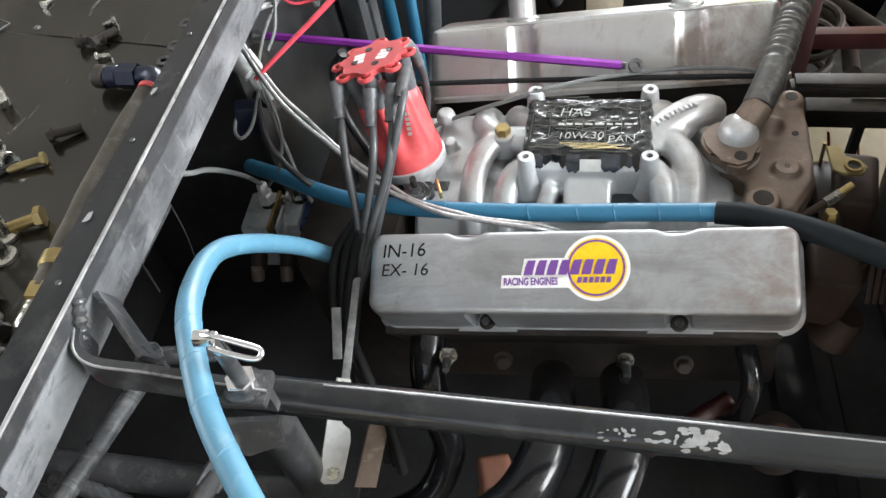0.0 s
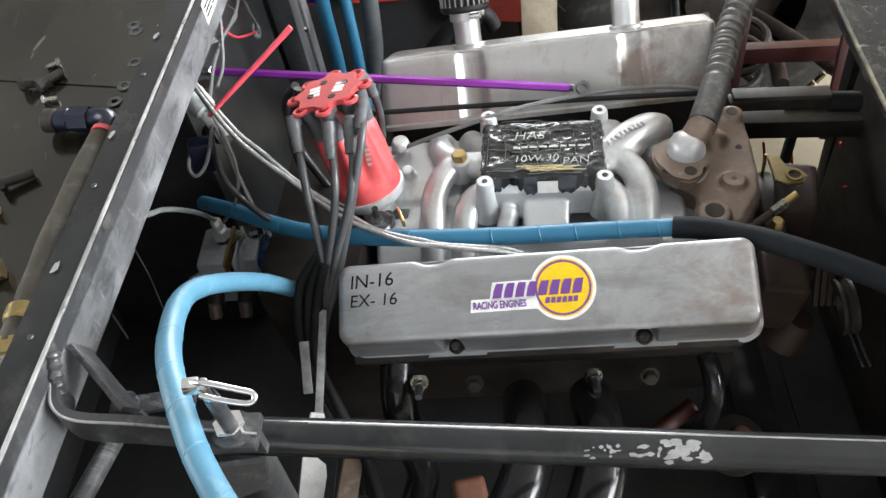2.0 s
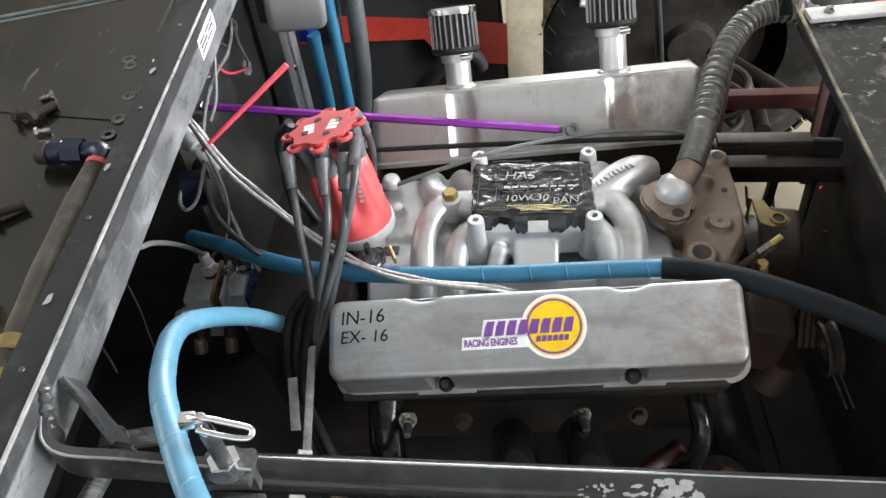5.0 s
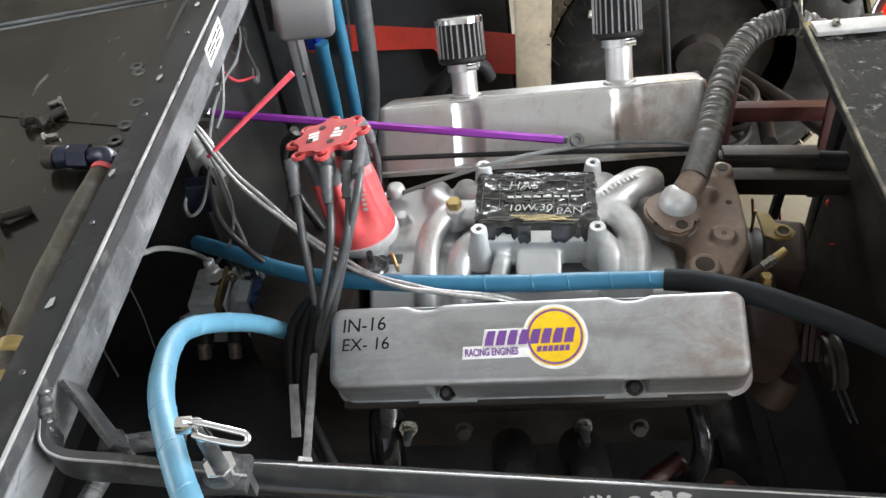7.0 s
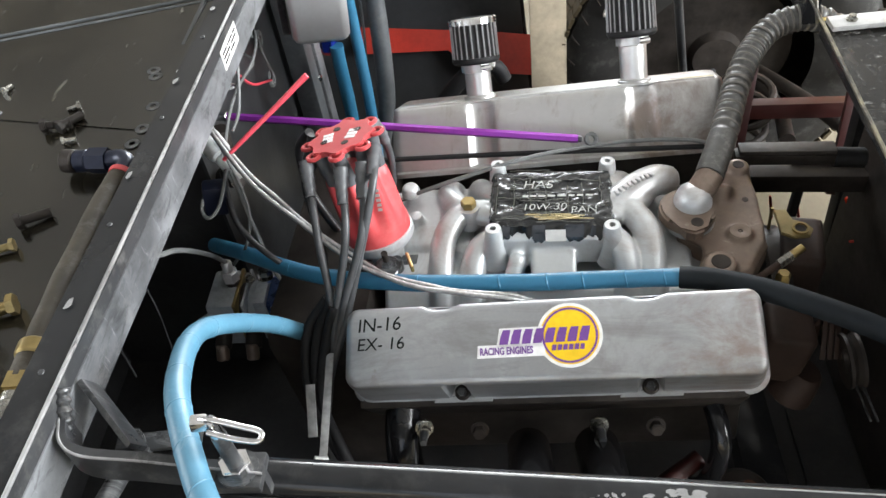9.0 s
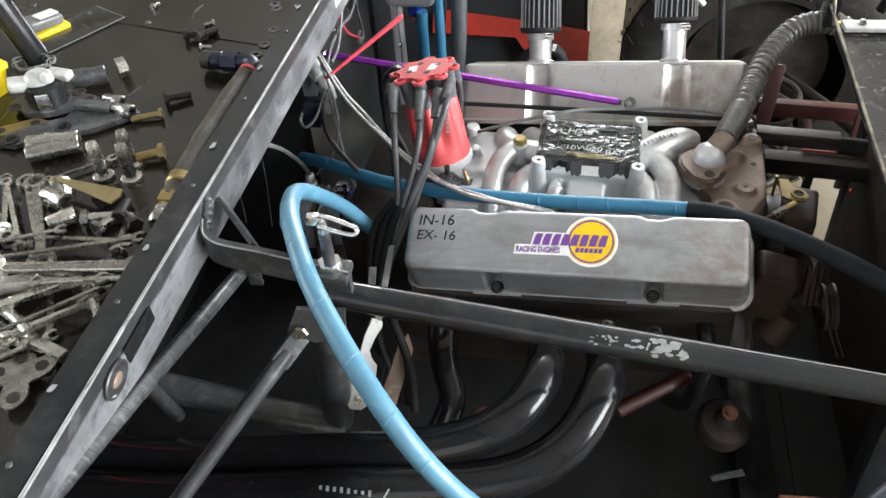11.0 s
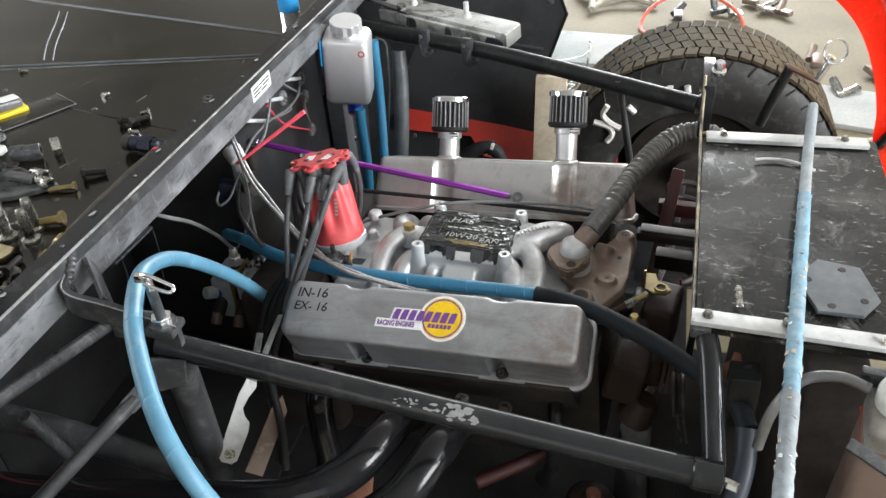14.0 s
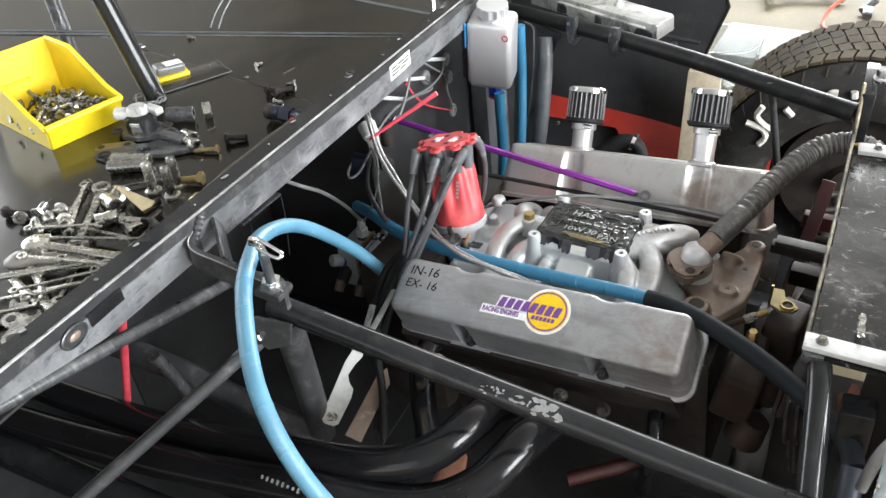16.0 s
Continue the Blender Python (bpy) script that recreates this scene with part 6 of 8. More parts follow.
for p0, d in (((-0.2265, 0.700, 0.742), (0.02, -0.35, -0.9)), ((-0.207, 0.706, 0.744), (0.06, -0.35, -0.9))):
    u = Vector(d).normalized()
    for k in range(5):
        part("lead_print", box(frame_of(Vector(p0) + u * (0.006 * k) + Vector((0, -0.0085, 0.003)), (0, -0.9, 0.35), u), 0.0035, 0.005, 0.0006), M_WHITE_MARK, leads)

# ---- hoses and lines ----
def hose(name, pts, r, mat, label, category="hose", n=90, segs=18, rings=0, ring_mat=None):
    t = thing(name, tuple(pts[0]), label, category)
    part("hose_body", tube(pts, r, n, segs), mat, t)
    if rings:
        path = spline(pts, 400)
        for k in range(rings):
            i = int((k + 0.5) / rings * 399)
            d = (path[i + 1] - path[i]).normalized()
            tilt = (d + Vector((0.25, 0.1, 0.2))).normalized()
            m = frame_of(path[i], tilt)
            part("wrap_seam", lathe(bmesh.new(), m, [(r * 1.0, -0.0012), (r * 1.05, -0.0006), (r * 1.05, 0.0006), (r * 1.0, 0.0012)], segs, False), ring_mat or mat, t)
    return t


h1 = hose("near_blue_hose", [(-0.313, 0.622, 0.580), (-0.331, 0.555, 0.686), (-0.347, 0.467, 0.786), (-0.320, 0.365, 0.851), (-0.288, 0.293, 0.867), (-0.250, 0.230, 0.861), (-0.180, 0.149, 0.829), (-0.117, 0.115, 0.760), (-0.033, 0.106, 0.668), (0.05, 0.092, 0.602), (0.134, 0.100, 0.570), (0.209, 0.146, 0.570), (0.276, 0.210, 0.576), (0.335, 0.262, 0.573)], 0.0102, M_BLUE, "sky blue wrapped hose looping over the rail", rings=24, n=170)
# Same blue hose; its shade is put into a slate colour here.
part("hose_rubber", tube([(0.325, 0.254, 0.572), (0.362, 0.287, 0.58), (0.392, 0.320, 0.61), (0.407, 0.36, 0.655), (0.408, 0.398, 0.688)], 0.0125, 30, 18), M_HOSE_SHADED, h1, "slate blue hose end, coloured as in shade")
h2 = hose("far_blue_hose", [(-0.475, 0.785, 0.585), (-0.41, 0.735, 0.615), (-0.30, 0.666, 0.642), (-0.18, 0.630, 0.660), (-0.05, 0.612, 0.672), (0.01, 0.606, 0.678), (0.075, 0.601, 0.683), (0.133, 0.597, 0.686)], 0.0102, M_BLUE_DEEP, "deep blue wrapped hose behind the valve cover", rings=10)
part("hose_rubber", tube([(0.128, 0.5975, 0.6858), (0.165, 0.588, 0.690), (0.22, 0.562, 0.695), (0.30, 0.518, 0.692), (0.36, 0.468, 0.692), (0.396, 0.428, 0.695), (0.409, 0.396, 0.688)], 0.0122, 40, 18), M_HOSE_DARK, h2, "black end of the hose")

corr = thing("corrugated_hose", (0.2, 0.78, 0.69), "ribbed black radiator hose", "radiator hose")
CP = [(0.188, 0.757, 0.688), (0.216, 0.82, 0.702), (0.245, 0.90, 0.712), (0.275, 0.96, 0.726), (0.315, 0.998, 0.742), (0.37, 1.00, 0.745), (0.43, 0.98, 0.71)]
part("hose_body", sweep(bmesh.new(), spline(CP, 260), lambda s: 0.0166 + (0.001 * math.sin(s * 2 * math.pi * 34) if s > 0.16 else 0.001), 20), M_CORR, corr)
cp = spline(CP, 260)
for k in range(24):
    i = int((0.19 + 0.80 * k / 24) * 260)
    d = (cp[i + 1] - cp[i]).normalized()
    part("rib", lathe(bmesh.new(), frame_of(cp[i], d), [(0.0164, -0.0022), (0.0183, -0.0008), (0.0183, 0.0008), (0.0164, 0.0022)], 20, False), M_RIB, corr)

BRAID = [Vector(p) for p in ((-0.462, 0.862, 0.822), (-0.445, 0.822, 0.808), (-0.415, 0.782, 0.788), (-0.368, 0.731, 0.754), (-0.335, 0.708, 0.732), (-0.302, 0.687, 0.712), (-0.269, 0.667, 0.694), (-0.233, 0.643, 0.684), (-0.206, 0.628, 0.679), (-0.179, 0.615, 0.678), (-0.152, 0.605, 0.678), (-0.126, 0.599, 0.677), (-0.094, 0.594, 0.675), (-0.057, 0.594, 0.668), (-0.03, 0.596, 0.655))]
for off, cut in ((Vector((0.0022, 0.0028, 0.0)), 0), (Vector((-0.0030, -0.0030, 0.002)), 0)):
    wob = [p + off * (0.8 + 0.35 * math.sin(2.1 * i)) for i, p in enumerate(BRAID)]
    hose("braided_line", [tuple(p) for p in wob], 0.0030, M_BRAID, "braided stainless steel line over the blue hose", "fuel line", n=90, segs=10)
hose("breather_hose", [(-0.336, 1.172, 0.655), (-0.337, 1.172, 0.62), (-0.340, 1.185, 0.50), (-0.35, 1.19, 0.36)], 0.0115, M_BLUE_DEEP, "deep blue hose below the tank", n=30)
hose("breather_hose", [(-0.322, 1.262, 0.77), (-0.320, 1.26, 0.65), (-0.312, 1.225, 0.50), (-0.312, 1.20, 0.36)], 0.0105, M_BLUE_DEEP, "deep blue hose beside the tank", n=30)
hose("silver_line", [(-0.53, 0.590, 0.765), (-0.495, 0.604, 0.754), (-0.457, 0.622, 0.734), (-0.460, 0.662, 0.700), (-0.459, 0.696, 0.664), (-0.460, 0.738, 0.612), (-0.464, 0.774, 0.560)], 0.0034, M_WIRE_GREY, "thin grey pump line", "pipe", n=30, segs=8)
hose("throttle_cable", [(-0.215, 0.80, 0.628), (-0.19, 0.806, 0.638), (-0.125, 0.806, 0.663), (-0.062, 0.812, 0.679), (-0.011, 0.832, 0.676), (0.054, 0.857, 0.665), (0.12, 0.860, 0.667), (0.19, 0.848, 0.671), (0.232, 0.83, 0.662)], 0.0028, M_WIRE_GREY, "thin grey throttle cable", "cable", n=60, segs=8)

rodp = thing("throttle_rod", (-0.48, 0.97, 0.675), "purple anodised throttle rod with steel rod ends", "throttle rod")
R0, R1 = Vector((-0.478, 0.945, 0.691)), Vector((0.044, 0.864, 0.672))
part("rod_body", tube([R0.lerp(R1, 0.03), R0.lerp(R1, 0.5), R0.lerp(R1, 0.99)], 0.0057, 4, 6), M_PURPLE, rodp, "", 20)
part("rod_end", cyl(R0, R0.lerp(R1, 0.035), 0.0075, segs=12, bevel=0.001), M_CHROME, rodp)
bm = bmesh.new()
add_cyl(bm, R0.lerp(R1, 0.98), R0.lerp(R1, 1.0), 0.0045, segs=10)
lathe(bm, frame_of(R1 + Vector((0.012, -0.001, 0)), (0.2, -0.6, 0.7)), [(0.0045, -0.003), (0.0092, -0.003), (0.0092, 0.003), (0.0045, 0.003)], 20, False)
part("rod_end", bm, M_GREY_STEEL, rodp)

# wires at the firewall
rng = random.Random(21)
wires = thing("wire_bundle", (-0.43, 0.85, 0.78), "loose grey and red wires at the firewall", "wires")
part("connector", cyl((-0.432, 0.795, 0.765), (-0.412, 0.780, 0.748), 0.017, 0.015, 16, 0.003), M_CONNECTOR, wires, "pale grey plastic connector")
part("connector_boot", cyl((-0.414, 0.782, 0.750), (-0.400, 0.770, 0.715), 0.012, 0.0085, 14), M_CONNECTOR, wires)
part("bracket", box(pose(-0.43, 0.755, 0.70, 0, 10, 15), 0.03, 0.022, 0.045, 0.004), M_BLUE_ANO, wires)
part("wire", tube([(-0.398, 0.750, 0.764), (-0.365, 0.763, 0.788), (-0.325, 0.779, 0.816), (-0.283, 0.796, 0.846)], lambda s: 0.0026 + 0.001 * s, 20, 10), M_WIRE_RED, wires, "stiff red wire")
for pts, r in (([(-0.478, 1.202, 0.702), (-0.455, 1.137, 0.698), (-0.440, 1.048, 0.710), (-0.430, 0.945, 0.738), (-0.420, 0.860, 0.752), (-0.410, 0.786, 0.750)], 0.0024), ([(-0.478, 1.210, 0.655), (-0.465, 1.178, 0.643), (-0.465, 1.192, 0.601), (-0.478, 1.216, 0.568)], 0.0024), ([(-0.430, 0.969, 0.801), (-0.420, 0.945, 0.781), (-0.420, 0.920, 0.752), (-0.420, 0.891, 0.732), (-0.420, 0.851, 0.730)], 0.0024), ([(-0.450, 1.060, 0.760), (-0.455, 1.107, 0.725), (-0.470, 1.179, 0.677)], 0.0024), ([(-0.478, 1.103, 0.703), (-0.450, 1.083, 0.692), (-0.440, 1.004, 0.716), (-0.440, 0.958, 0.731)], 0.0018), ([(-0.41, 0.78, 0.77), (-0.385, 0.74, 0.70), (-0.40, 0.73, 0.64), (-0.44, 0.75, 0.58)], 0.0022), ([(-0.40, 0.76, 0.74), (-0.385, 0.735, 0.66), (-0.36, 0.70, 0.60), (-0.31, 0.67, 0.58)], 0.0026)):
    part("wire", tube(pts, r, 30, 8), M_WIRE_GREY, wires)
part("wire", tube([(-0.430, 0.945, 0.774), (-0.440, 0.992, 0.722), (-0.450, 1.057, 0.666), (-0.478, 1.216, 0.568)], 0.0022, 20, 8), M_WIRE_RED, wires)
for pts in ([(-0.476, 1.099, 0.705), (-0.462, 0.986, 0.756)], [(-0.476, 1.197, 0.704), (-0.462, 1.085, 0.754)], [(-0.450, 0.973, 0.722), (-0.440, 0.866, 0.780)]):
    part("wire_terminal", cyl(pts[0], pts[1], 0.0042, segs=10, bevel=0.001), M_CONNECTOR, wires)
part("wire", tube([(-0.423, 0.787, 0.715), (-0.406, 0.735, 0.690), (-0.388, 0.713, 0.670), (-0.360, 0.694, 0.652), (-0.330, 0.690, 0.620)], 0.0040, 30, 10), M_WIRE, wires, "black rubber lead")
part("wire", tube([(-0.436, 0.76, 0.72), (-0.443, 0.735, 0.70), (-0.432, 0.722, 0.695), (-0.418, 0.735, 0.705), (-0.408, 0.768, 0.735)], 0.0024, 24, 8), M_WIRE_GREY, wires, "grey looped wire")
part("wire", tube([(-0.30, 0.80, 0.76), (-0.325, 0.815, 0.72), (-0.32, 0.80, 0.66), (-0.29, 0.775, 0.61)], 0.006, 24, 10), M_WIRE, wires, "thick black lead")
bm = bmesh.new()
add_cyl(bm, (-0.46, 0.90, 0.66), (-0.46, 0.90, 0.70), 0.012, segs=12)
add_cyl(bm, (-0.47, 0.88, 0.63), (-0.44, 0.86, 0.64), 0.014, segs=14)
part("solenoid", bm, M_DARK, wires)

# aluminium catch tank
tank = thing("catch_tank", (-0.36, 1.17, 0.66), "square bare aluminium tank with a screw cap", "tank")
TMX = Matrix.Translation((-0.354, 1.186, 0.744)) @ pose(0, 0, 0, 7, 4, 10)
bm = bmesh.new()
tank_rows = []
for z, g in ((-0.076, -0.010), (-0.070, -0.003), (-0.062, 0.0), (0.068, 0.0), (0.074, -0.003), (0.0765, -0.009)):
    w, d, r = 0.0475 + g, 0.0375 + g, 0.013
    tank_rows.append([bm.verts.new(TMX @ Vector((sx * (w - r) + r * math.cos(a), sy * (d - r) + r * math.sin(a), z))) for sx, sy, a0 in ((1, 1, 0), (-1, 1, 90), (-1, -1, 180), (1, -1, 270)) for a in [radians(a0 + 90 * q / 5) for q in range(6)]])
for p, q in zip(tank_rows, tank_rows[1:]):
    for k in range(24):
        bm.faces.new((p[k], p[(k + 1) % 24], q[(k + 1) % 24], q[k]))
bm.faces.new(tank_rows[0][::-1])
bm.faces.new(tank_rows[-1])
part("tank_body", bm, M_TANK, tank)
part("tank_neck", lathe(bmesh.new(), TMX @ Matrix.Translation((0, 0, 0.0775)), [(0.026, 0), (0.026, 0.008), (0.030, 0.009)], 24), M_TANK, tank)
bm = bmesh.new()
out = [((0.031 + 0.002 * math.cos(12 * a)) * math.cos(a), (0.031 + 0.002 * math.cos(12 * a)) * math.sin(a)) for a in [2 * math.pi * k / 72 for k in range(72)]]
prism(bm, TMX @ Matrix.Translation((0, 0, 0.086)), out, 0.02, 0.002)
part("tank_cap", bm, M_TANK, tank, "knurled aluminium cap")
part("tank_mark", lathe(bmesh.new(), TMX @ pose(0.034, -0.0376, 0.052, 90, 0, 0), [(0.0045, 0), (0.0045, 0.0005), (0.0068, 0.0005), (0.0068, 0)], 24, False), M_CAPRED, tank, "small red ring mark", 0)
part("tank_fitting", cyl(TMX @ Vector((0.008, -0.016, -0.098)), TMX @ Vector((0.008, -0.016, -0.075)), 0.0145, segs=6), M_NUT_BLUE, tank, "blue anodised hose nut")
part("fitting_ring", cyl(TMX @ Vector((0.008, -0.016, -0.103)), TMX @ Vector((0.008, -0.016, -0.098)), 0.0135, segs=20), M_CAPRED, tank, "thin red ring")
part("tank_bracket", box(TMX @ Matrix.Translation((-0.0565, 0.01, 0.0)), 0.012, 0.05, 0.13, 0.002), M_GREY_STEEL, tank)
part("tape_strip", box(TMX @ Matrix.Translation((-0.0495, -0.03, 0.045)), 0.003, 0.008, 0.055, 0.001), M_CAPBLUE, tank, "blue tape strip")

# far side: board, red panel, silver bar
inner = thing("inner_fender_panel", (-0.1, 1.60, 0.10), "scuffed black plastic inner fender panel", "fender panel")
IM = frame_of((-0.1, 1.60, 0.30), (0, -1, 0.12), (1, 0, 0))
IOUT = [(-0.45, -0.2), (0.10, -0.2), (0.075, 0.19), (0.145, 0.40), (0.07, 0.58), (-0.31, 0.62), (-0.32, 0.44), (-0.45, 0.44)]
part("panel_sheet", prism(bmesh.new(), IM, IOUT, 0.004), M_INNER, inner)
part("panel_lip", sweep(bmesh.new(), [IM @ Vector((x, y, 0.004)) for x, y in IOUT[1:]], 0.004, 6), M_BLACK, inner)
for x, y in ((0.105, 0.43), (0.03, 0.30), (-0.25, 0.45)):
    part("panel_screw", lathe(bmesh.new(), IM @ Matrix.Translation((x, y, 0.004)), [(0.008, 0), (0.007, 0.003), (0.002, 0.004)], 12), M_GREY_STEEL, inner)
part("panel_rib", sweep(bmesh.new(), [IM @ Vector((-0.30, 0.355, 0.004)), IM @ Vector((-0.2, 0.34, 0.004)), IM @ Vector((0.09, 0.31, 0.004))], 0.005, 8), M_INNER, inner)
rsp = thing("red_side_panel", (0.0, 1.56, 0.34), "orange-red body panel low behind the engine", "body panel")
part("panel_sheet", prism(bmesh.new(), frame_of((0.0, 1.56, 0.34), (0, -0.8, 0.5), (1, 0, 0)), [(-0.40, 0.045), (-0.19, 0.04), (-0.15, -0.01), (0.2, -0.05), (0.2, 0.03), (-0.1, 0.075), (-0.40, 0.105)], 0.004), M_RED_DULL, rsp)
for x in (-0.33, -0.12, 0.10):
    part("panel_rivet", lathe(bmesh.new(), frame_of((x, 1.525, 0.395), (0, -0.8, 0.5)), [(0.006, 0), (0.005, 0.003), (0.002, 0.004)], 10), M_GREY_STEEL, rsp)
single("timber_board", box(frame_of((0.028, 1.50, 0.36), (0, -1, 0.1), (1, 0, 0)), 0.075, 0.46, 0.02, 0.002), M_CARD, "upright beige chipboard strip", "board")
elbow = thing("bent_hose", (-0.17, 1.33, 0.44), "short black rubber elbow with a bright clamp behind the valve cover", "hose")
part("hose_body", tube([(-0.20, 1.33, 0.40), (-0.15, 1.34, 0.455), (-0.11, 1.352, 0.477), (-0.08, 1.357, 0.468), (-0.066, 1.357, 0.44)], 0.016, 30, 16), M_RUBBER, elbow)
part("hose_clamp", lathe(bmesh.new(), frame_of((-0.090, 1.3555, 0.4735), (0.9, 0.1, -0.3)), [(0.0165, -0.005), (0.0178, -0.004), (0.0178, 0.004), (0.0165, 0.005)], 24, False), M_CHROME, elbow)
bar_m = Matrix.Translation((-0.196, 1.404, 0.7626)) @ pose(0, 0, 0, 6.2, 0.1, -23.4)
silver = thing("silver_bar", (-0.16, 1.3, 0.75), "battered silver aluminium channel lying on the far rail", "metal channel")
part("channel_body", box(bar_m @ Matrix.Translation((0, 0.006, 0)), 0.346, 0.058, 0.035, 0.004), M_CHANNEL, silver)
part("channel_wall", box(bar_m @ Matrix.Translation((-0.01, -0.030, -0.002)), 0.320, 0.010, 0.026, 0.003), M_CHANNEL, silver, "battered front wall with dark rot")
for x, w in ((0.125, 0.05), (0.02, 0.02), (-0.09, 0.03)):
    part("dent_pad", prism(bmesh.new(), bar_m @ pose(x, -0.0345, -0.013, 90, 0, 0), [(0, 0.002), (w * 0.5, 0), (w, 0.004), (w, 0.018), (w * 0.7, 0.024), (w * 0.2, 0.022)], 0.003, 0.001), M_GREY_STEEL, silver)
part("strap_bar", beam_box(bar_m @ Vector((-0.22, -0.02, 0.024)), bar_m @ Vector((-0.075, -0.035, 0.021)), 0.018, 0.006), M_BLACK_WORN, silver, "flat black strap across the channel")
part("strap_nut", prism(bmesh.new(), bar_m @ Matrix.Translation((-0.10, -0.032, 0.024)), hex_outline(0.011), 0.012, 0.001), M_TOOL, silver)
part("channel_end", box(bar_m @ Matrix.Translation((0.174, 0.004, 0)), 0.004, 0.056, 0.031, 0.001), M_COVER_FAR, silver)
for x in (-0.10, 0.05):
    part("channel_bolt", cyl(bar_m @ Vector((x, 0.01, 0.017)), bar_m @ Vector((x, 0.012, 0.05)), 0.006, segs=8), M_WHITE_STRIP, silver)
    part("bolt_foot", cyl(bar_m @ Vector((x, 0.01, 0.017)), bar_m @ Vector((x, 0.01, 0.026)), 0.011, 0.008, segs=12), M_WHITE_STRIP, silver)

# tyre
TR = 0.966  # share of a 0.7 m tyre
tyre = thing("wheel_and_tyre", (0.385, 1.60, 0.0), "worn front tyre with chalk marks on its sidewall", "wheel")
TY = frame_of((0.385, 1.595, 0.35 * TR), (0, -1, 0), (1, 0, 0)) @ Matrix.Scale(TR, 4)
prof = [(0.20, -0.10), (0.26, -0.118), (0.315, -0.115), (0.338, -0.098), (0.346, -0.06), (0.347, 0.0), (0.346, 0.06), (0.338, 0.098), (0.315, 0.115), (0.26, 0.118), (0.20, 0.10)]
tb = part("tyre", lathe(bmesh.new(), TY, prof, 72, False), M_TYRE, tyre)
part("rim", lathe(bmesh.new(), TY, [(0.205, -0.10), (0.20, -0.06), (0.17, 0.04), (0.06, 0.05), (0.05, 0.07), (0.01, 0.07)], 40), M_DARK, tyre)
bm = bmesh.new()
for k in range(72):
    a = 2 * math.pi * k / 72
    for j, off in ((-0.082, 0.0), (-0.041, 0.5), (0.0, 0.2), (0.041, 0.7), (0.082, 0.4)):
        aa = a + off * 2 * math.pi / 72
        c = TY @ Vector((0.3475 * math.cos(aa), 0.3475 * math.sin(aa), j))
        nrm = TY.to_3x3() @ Vector((math.cos(aa), math.sin(aa), 0))
        add_box(bm, frame_of(c, nrm, (0, 1, 0)) @ pose(0, 0, 0, 0, 0, 14 if abs(j) < 0.06 else -10), 0.0372, 0.0245, 0.007)
tread = part("tread", bm, M_TREAD, tyre)
tread["kind"] = "stuff"
for k in range(40):
    a = 2 * math.pi * k / 40
    p = [TY @ Vector((r * math.cos(a + da), r * math.sin(a + da), h)) for r, da, h in ((0.337, 0.0, 0.0995), (0.330, 0.012, 0.1065), (0.318, 0.03, 0.1155))]
    part("shoulder_groove", sweep(bmesh.new(), p, 0.0022, 5), M_DARK, tyre)
for pts in ([(0.168, 0.544), (0.158, 0.519), (0.177, 0.498), (0.201, 0.486)], [(0.138, 0.499), (0.174, 0.488), (0.184, 0.468), (0.172, 0.448)], [(0.177, 0.498), (0.174, 0.488)], [(0.215, 0.546), (0.232, 0.53)], [(0.29, 0.579), (0.299, 0.596), (0.312, 0.598)], [(0.342, 0.606), (0.345, 0.591)]):
    path = [Vector((x, 1.476, z)) for x, z in pts]
    part("chalk_mark", sweep(bmesh.new(), spline(path, 8) if len(path) > 2 else path, 0.0074, 6), M_CHALK, tyre, "pale chalk stroke")

# ---- radiator top and nose ----
rad = thing("radiator_cover", (0.46, 0.70, 0.75), "scratched black radiator cover sheet with pale end strips", "radiator cover")
RA, RB, RC, RD = Vector((0.337, 0.452, 0.787)), Vector((0.597, 0.440, 0.787)), Vector((0.612, 0.955, 0.777)), Vector((0.350, 0.945, 0.777))
bm = bmesh.new()
nx, ny = 16, 26
top, low = [], []
for j in range(ny + 1):
    rt, rl = [], []
    for i in range(nx + 1):
        p = (RA.lerp(RB, i / nx)).lerp(RD.lerp(RC, i / nx), j / ny)
        p = p + Vector((0, 0, 0.003 * noise.noise(Vector((p.x * 9, p.y * 9, 0.3)))))
        rt.append(bm.verts.new(p))
        rl.append(bm.verts.new(p - Vector((0, 0, 0.006))))
    top.append(rt)
    low.append(rl)
for j in range(ny):
    for i in range(nx):
        bm.faces.new((top[j][i], top[j][i + 1], top[j + 1][i + 1], top[j + 1][i]))
        bm.faces.new((low[j][i], low[j + 1][i], low[j + 1][i + 1], low[j][i + 1]))
for j in range(ny):
    bm.faces.new((top[j][0], top[j + 1][0], low[j + 1][0], low[j][0]))
    bm.faces.new((top[j][nx], low[j][nx], low[j + 1][nx], top[j + 1][nx]))
for i in range(nx):
    bm.faces.new((top[0][i], low[0][i], low[0][i + 1], top[0][i + 1]))
    bm.faces.new((top[ny][i], top[ny][i + 1], low[ny][i + 1], low[ny][i]))
part("cover_sheet", bm, M_PANEL, rad)
part("end_strip", beam_box(RA + Vector((-0.006, 0.012, 0.007)), RB + Vector((-0.02, 0.014, 0.007)), 0.024, 0.007, (0, 0, 1), 0.001), M_WHITE_STRIP, rad, "chalky white metal strip")
part("end_strip", beam_box(RD + Vector((0.004, -0.022, 0.007)), RC + Vector((-0.015, -0.02, 0.007)), 0.026, 0.007, (0, 0, 1), 0.001), M_WHITE_STRIP, rad, "chalky white metal strip")
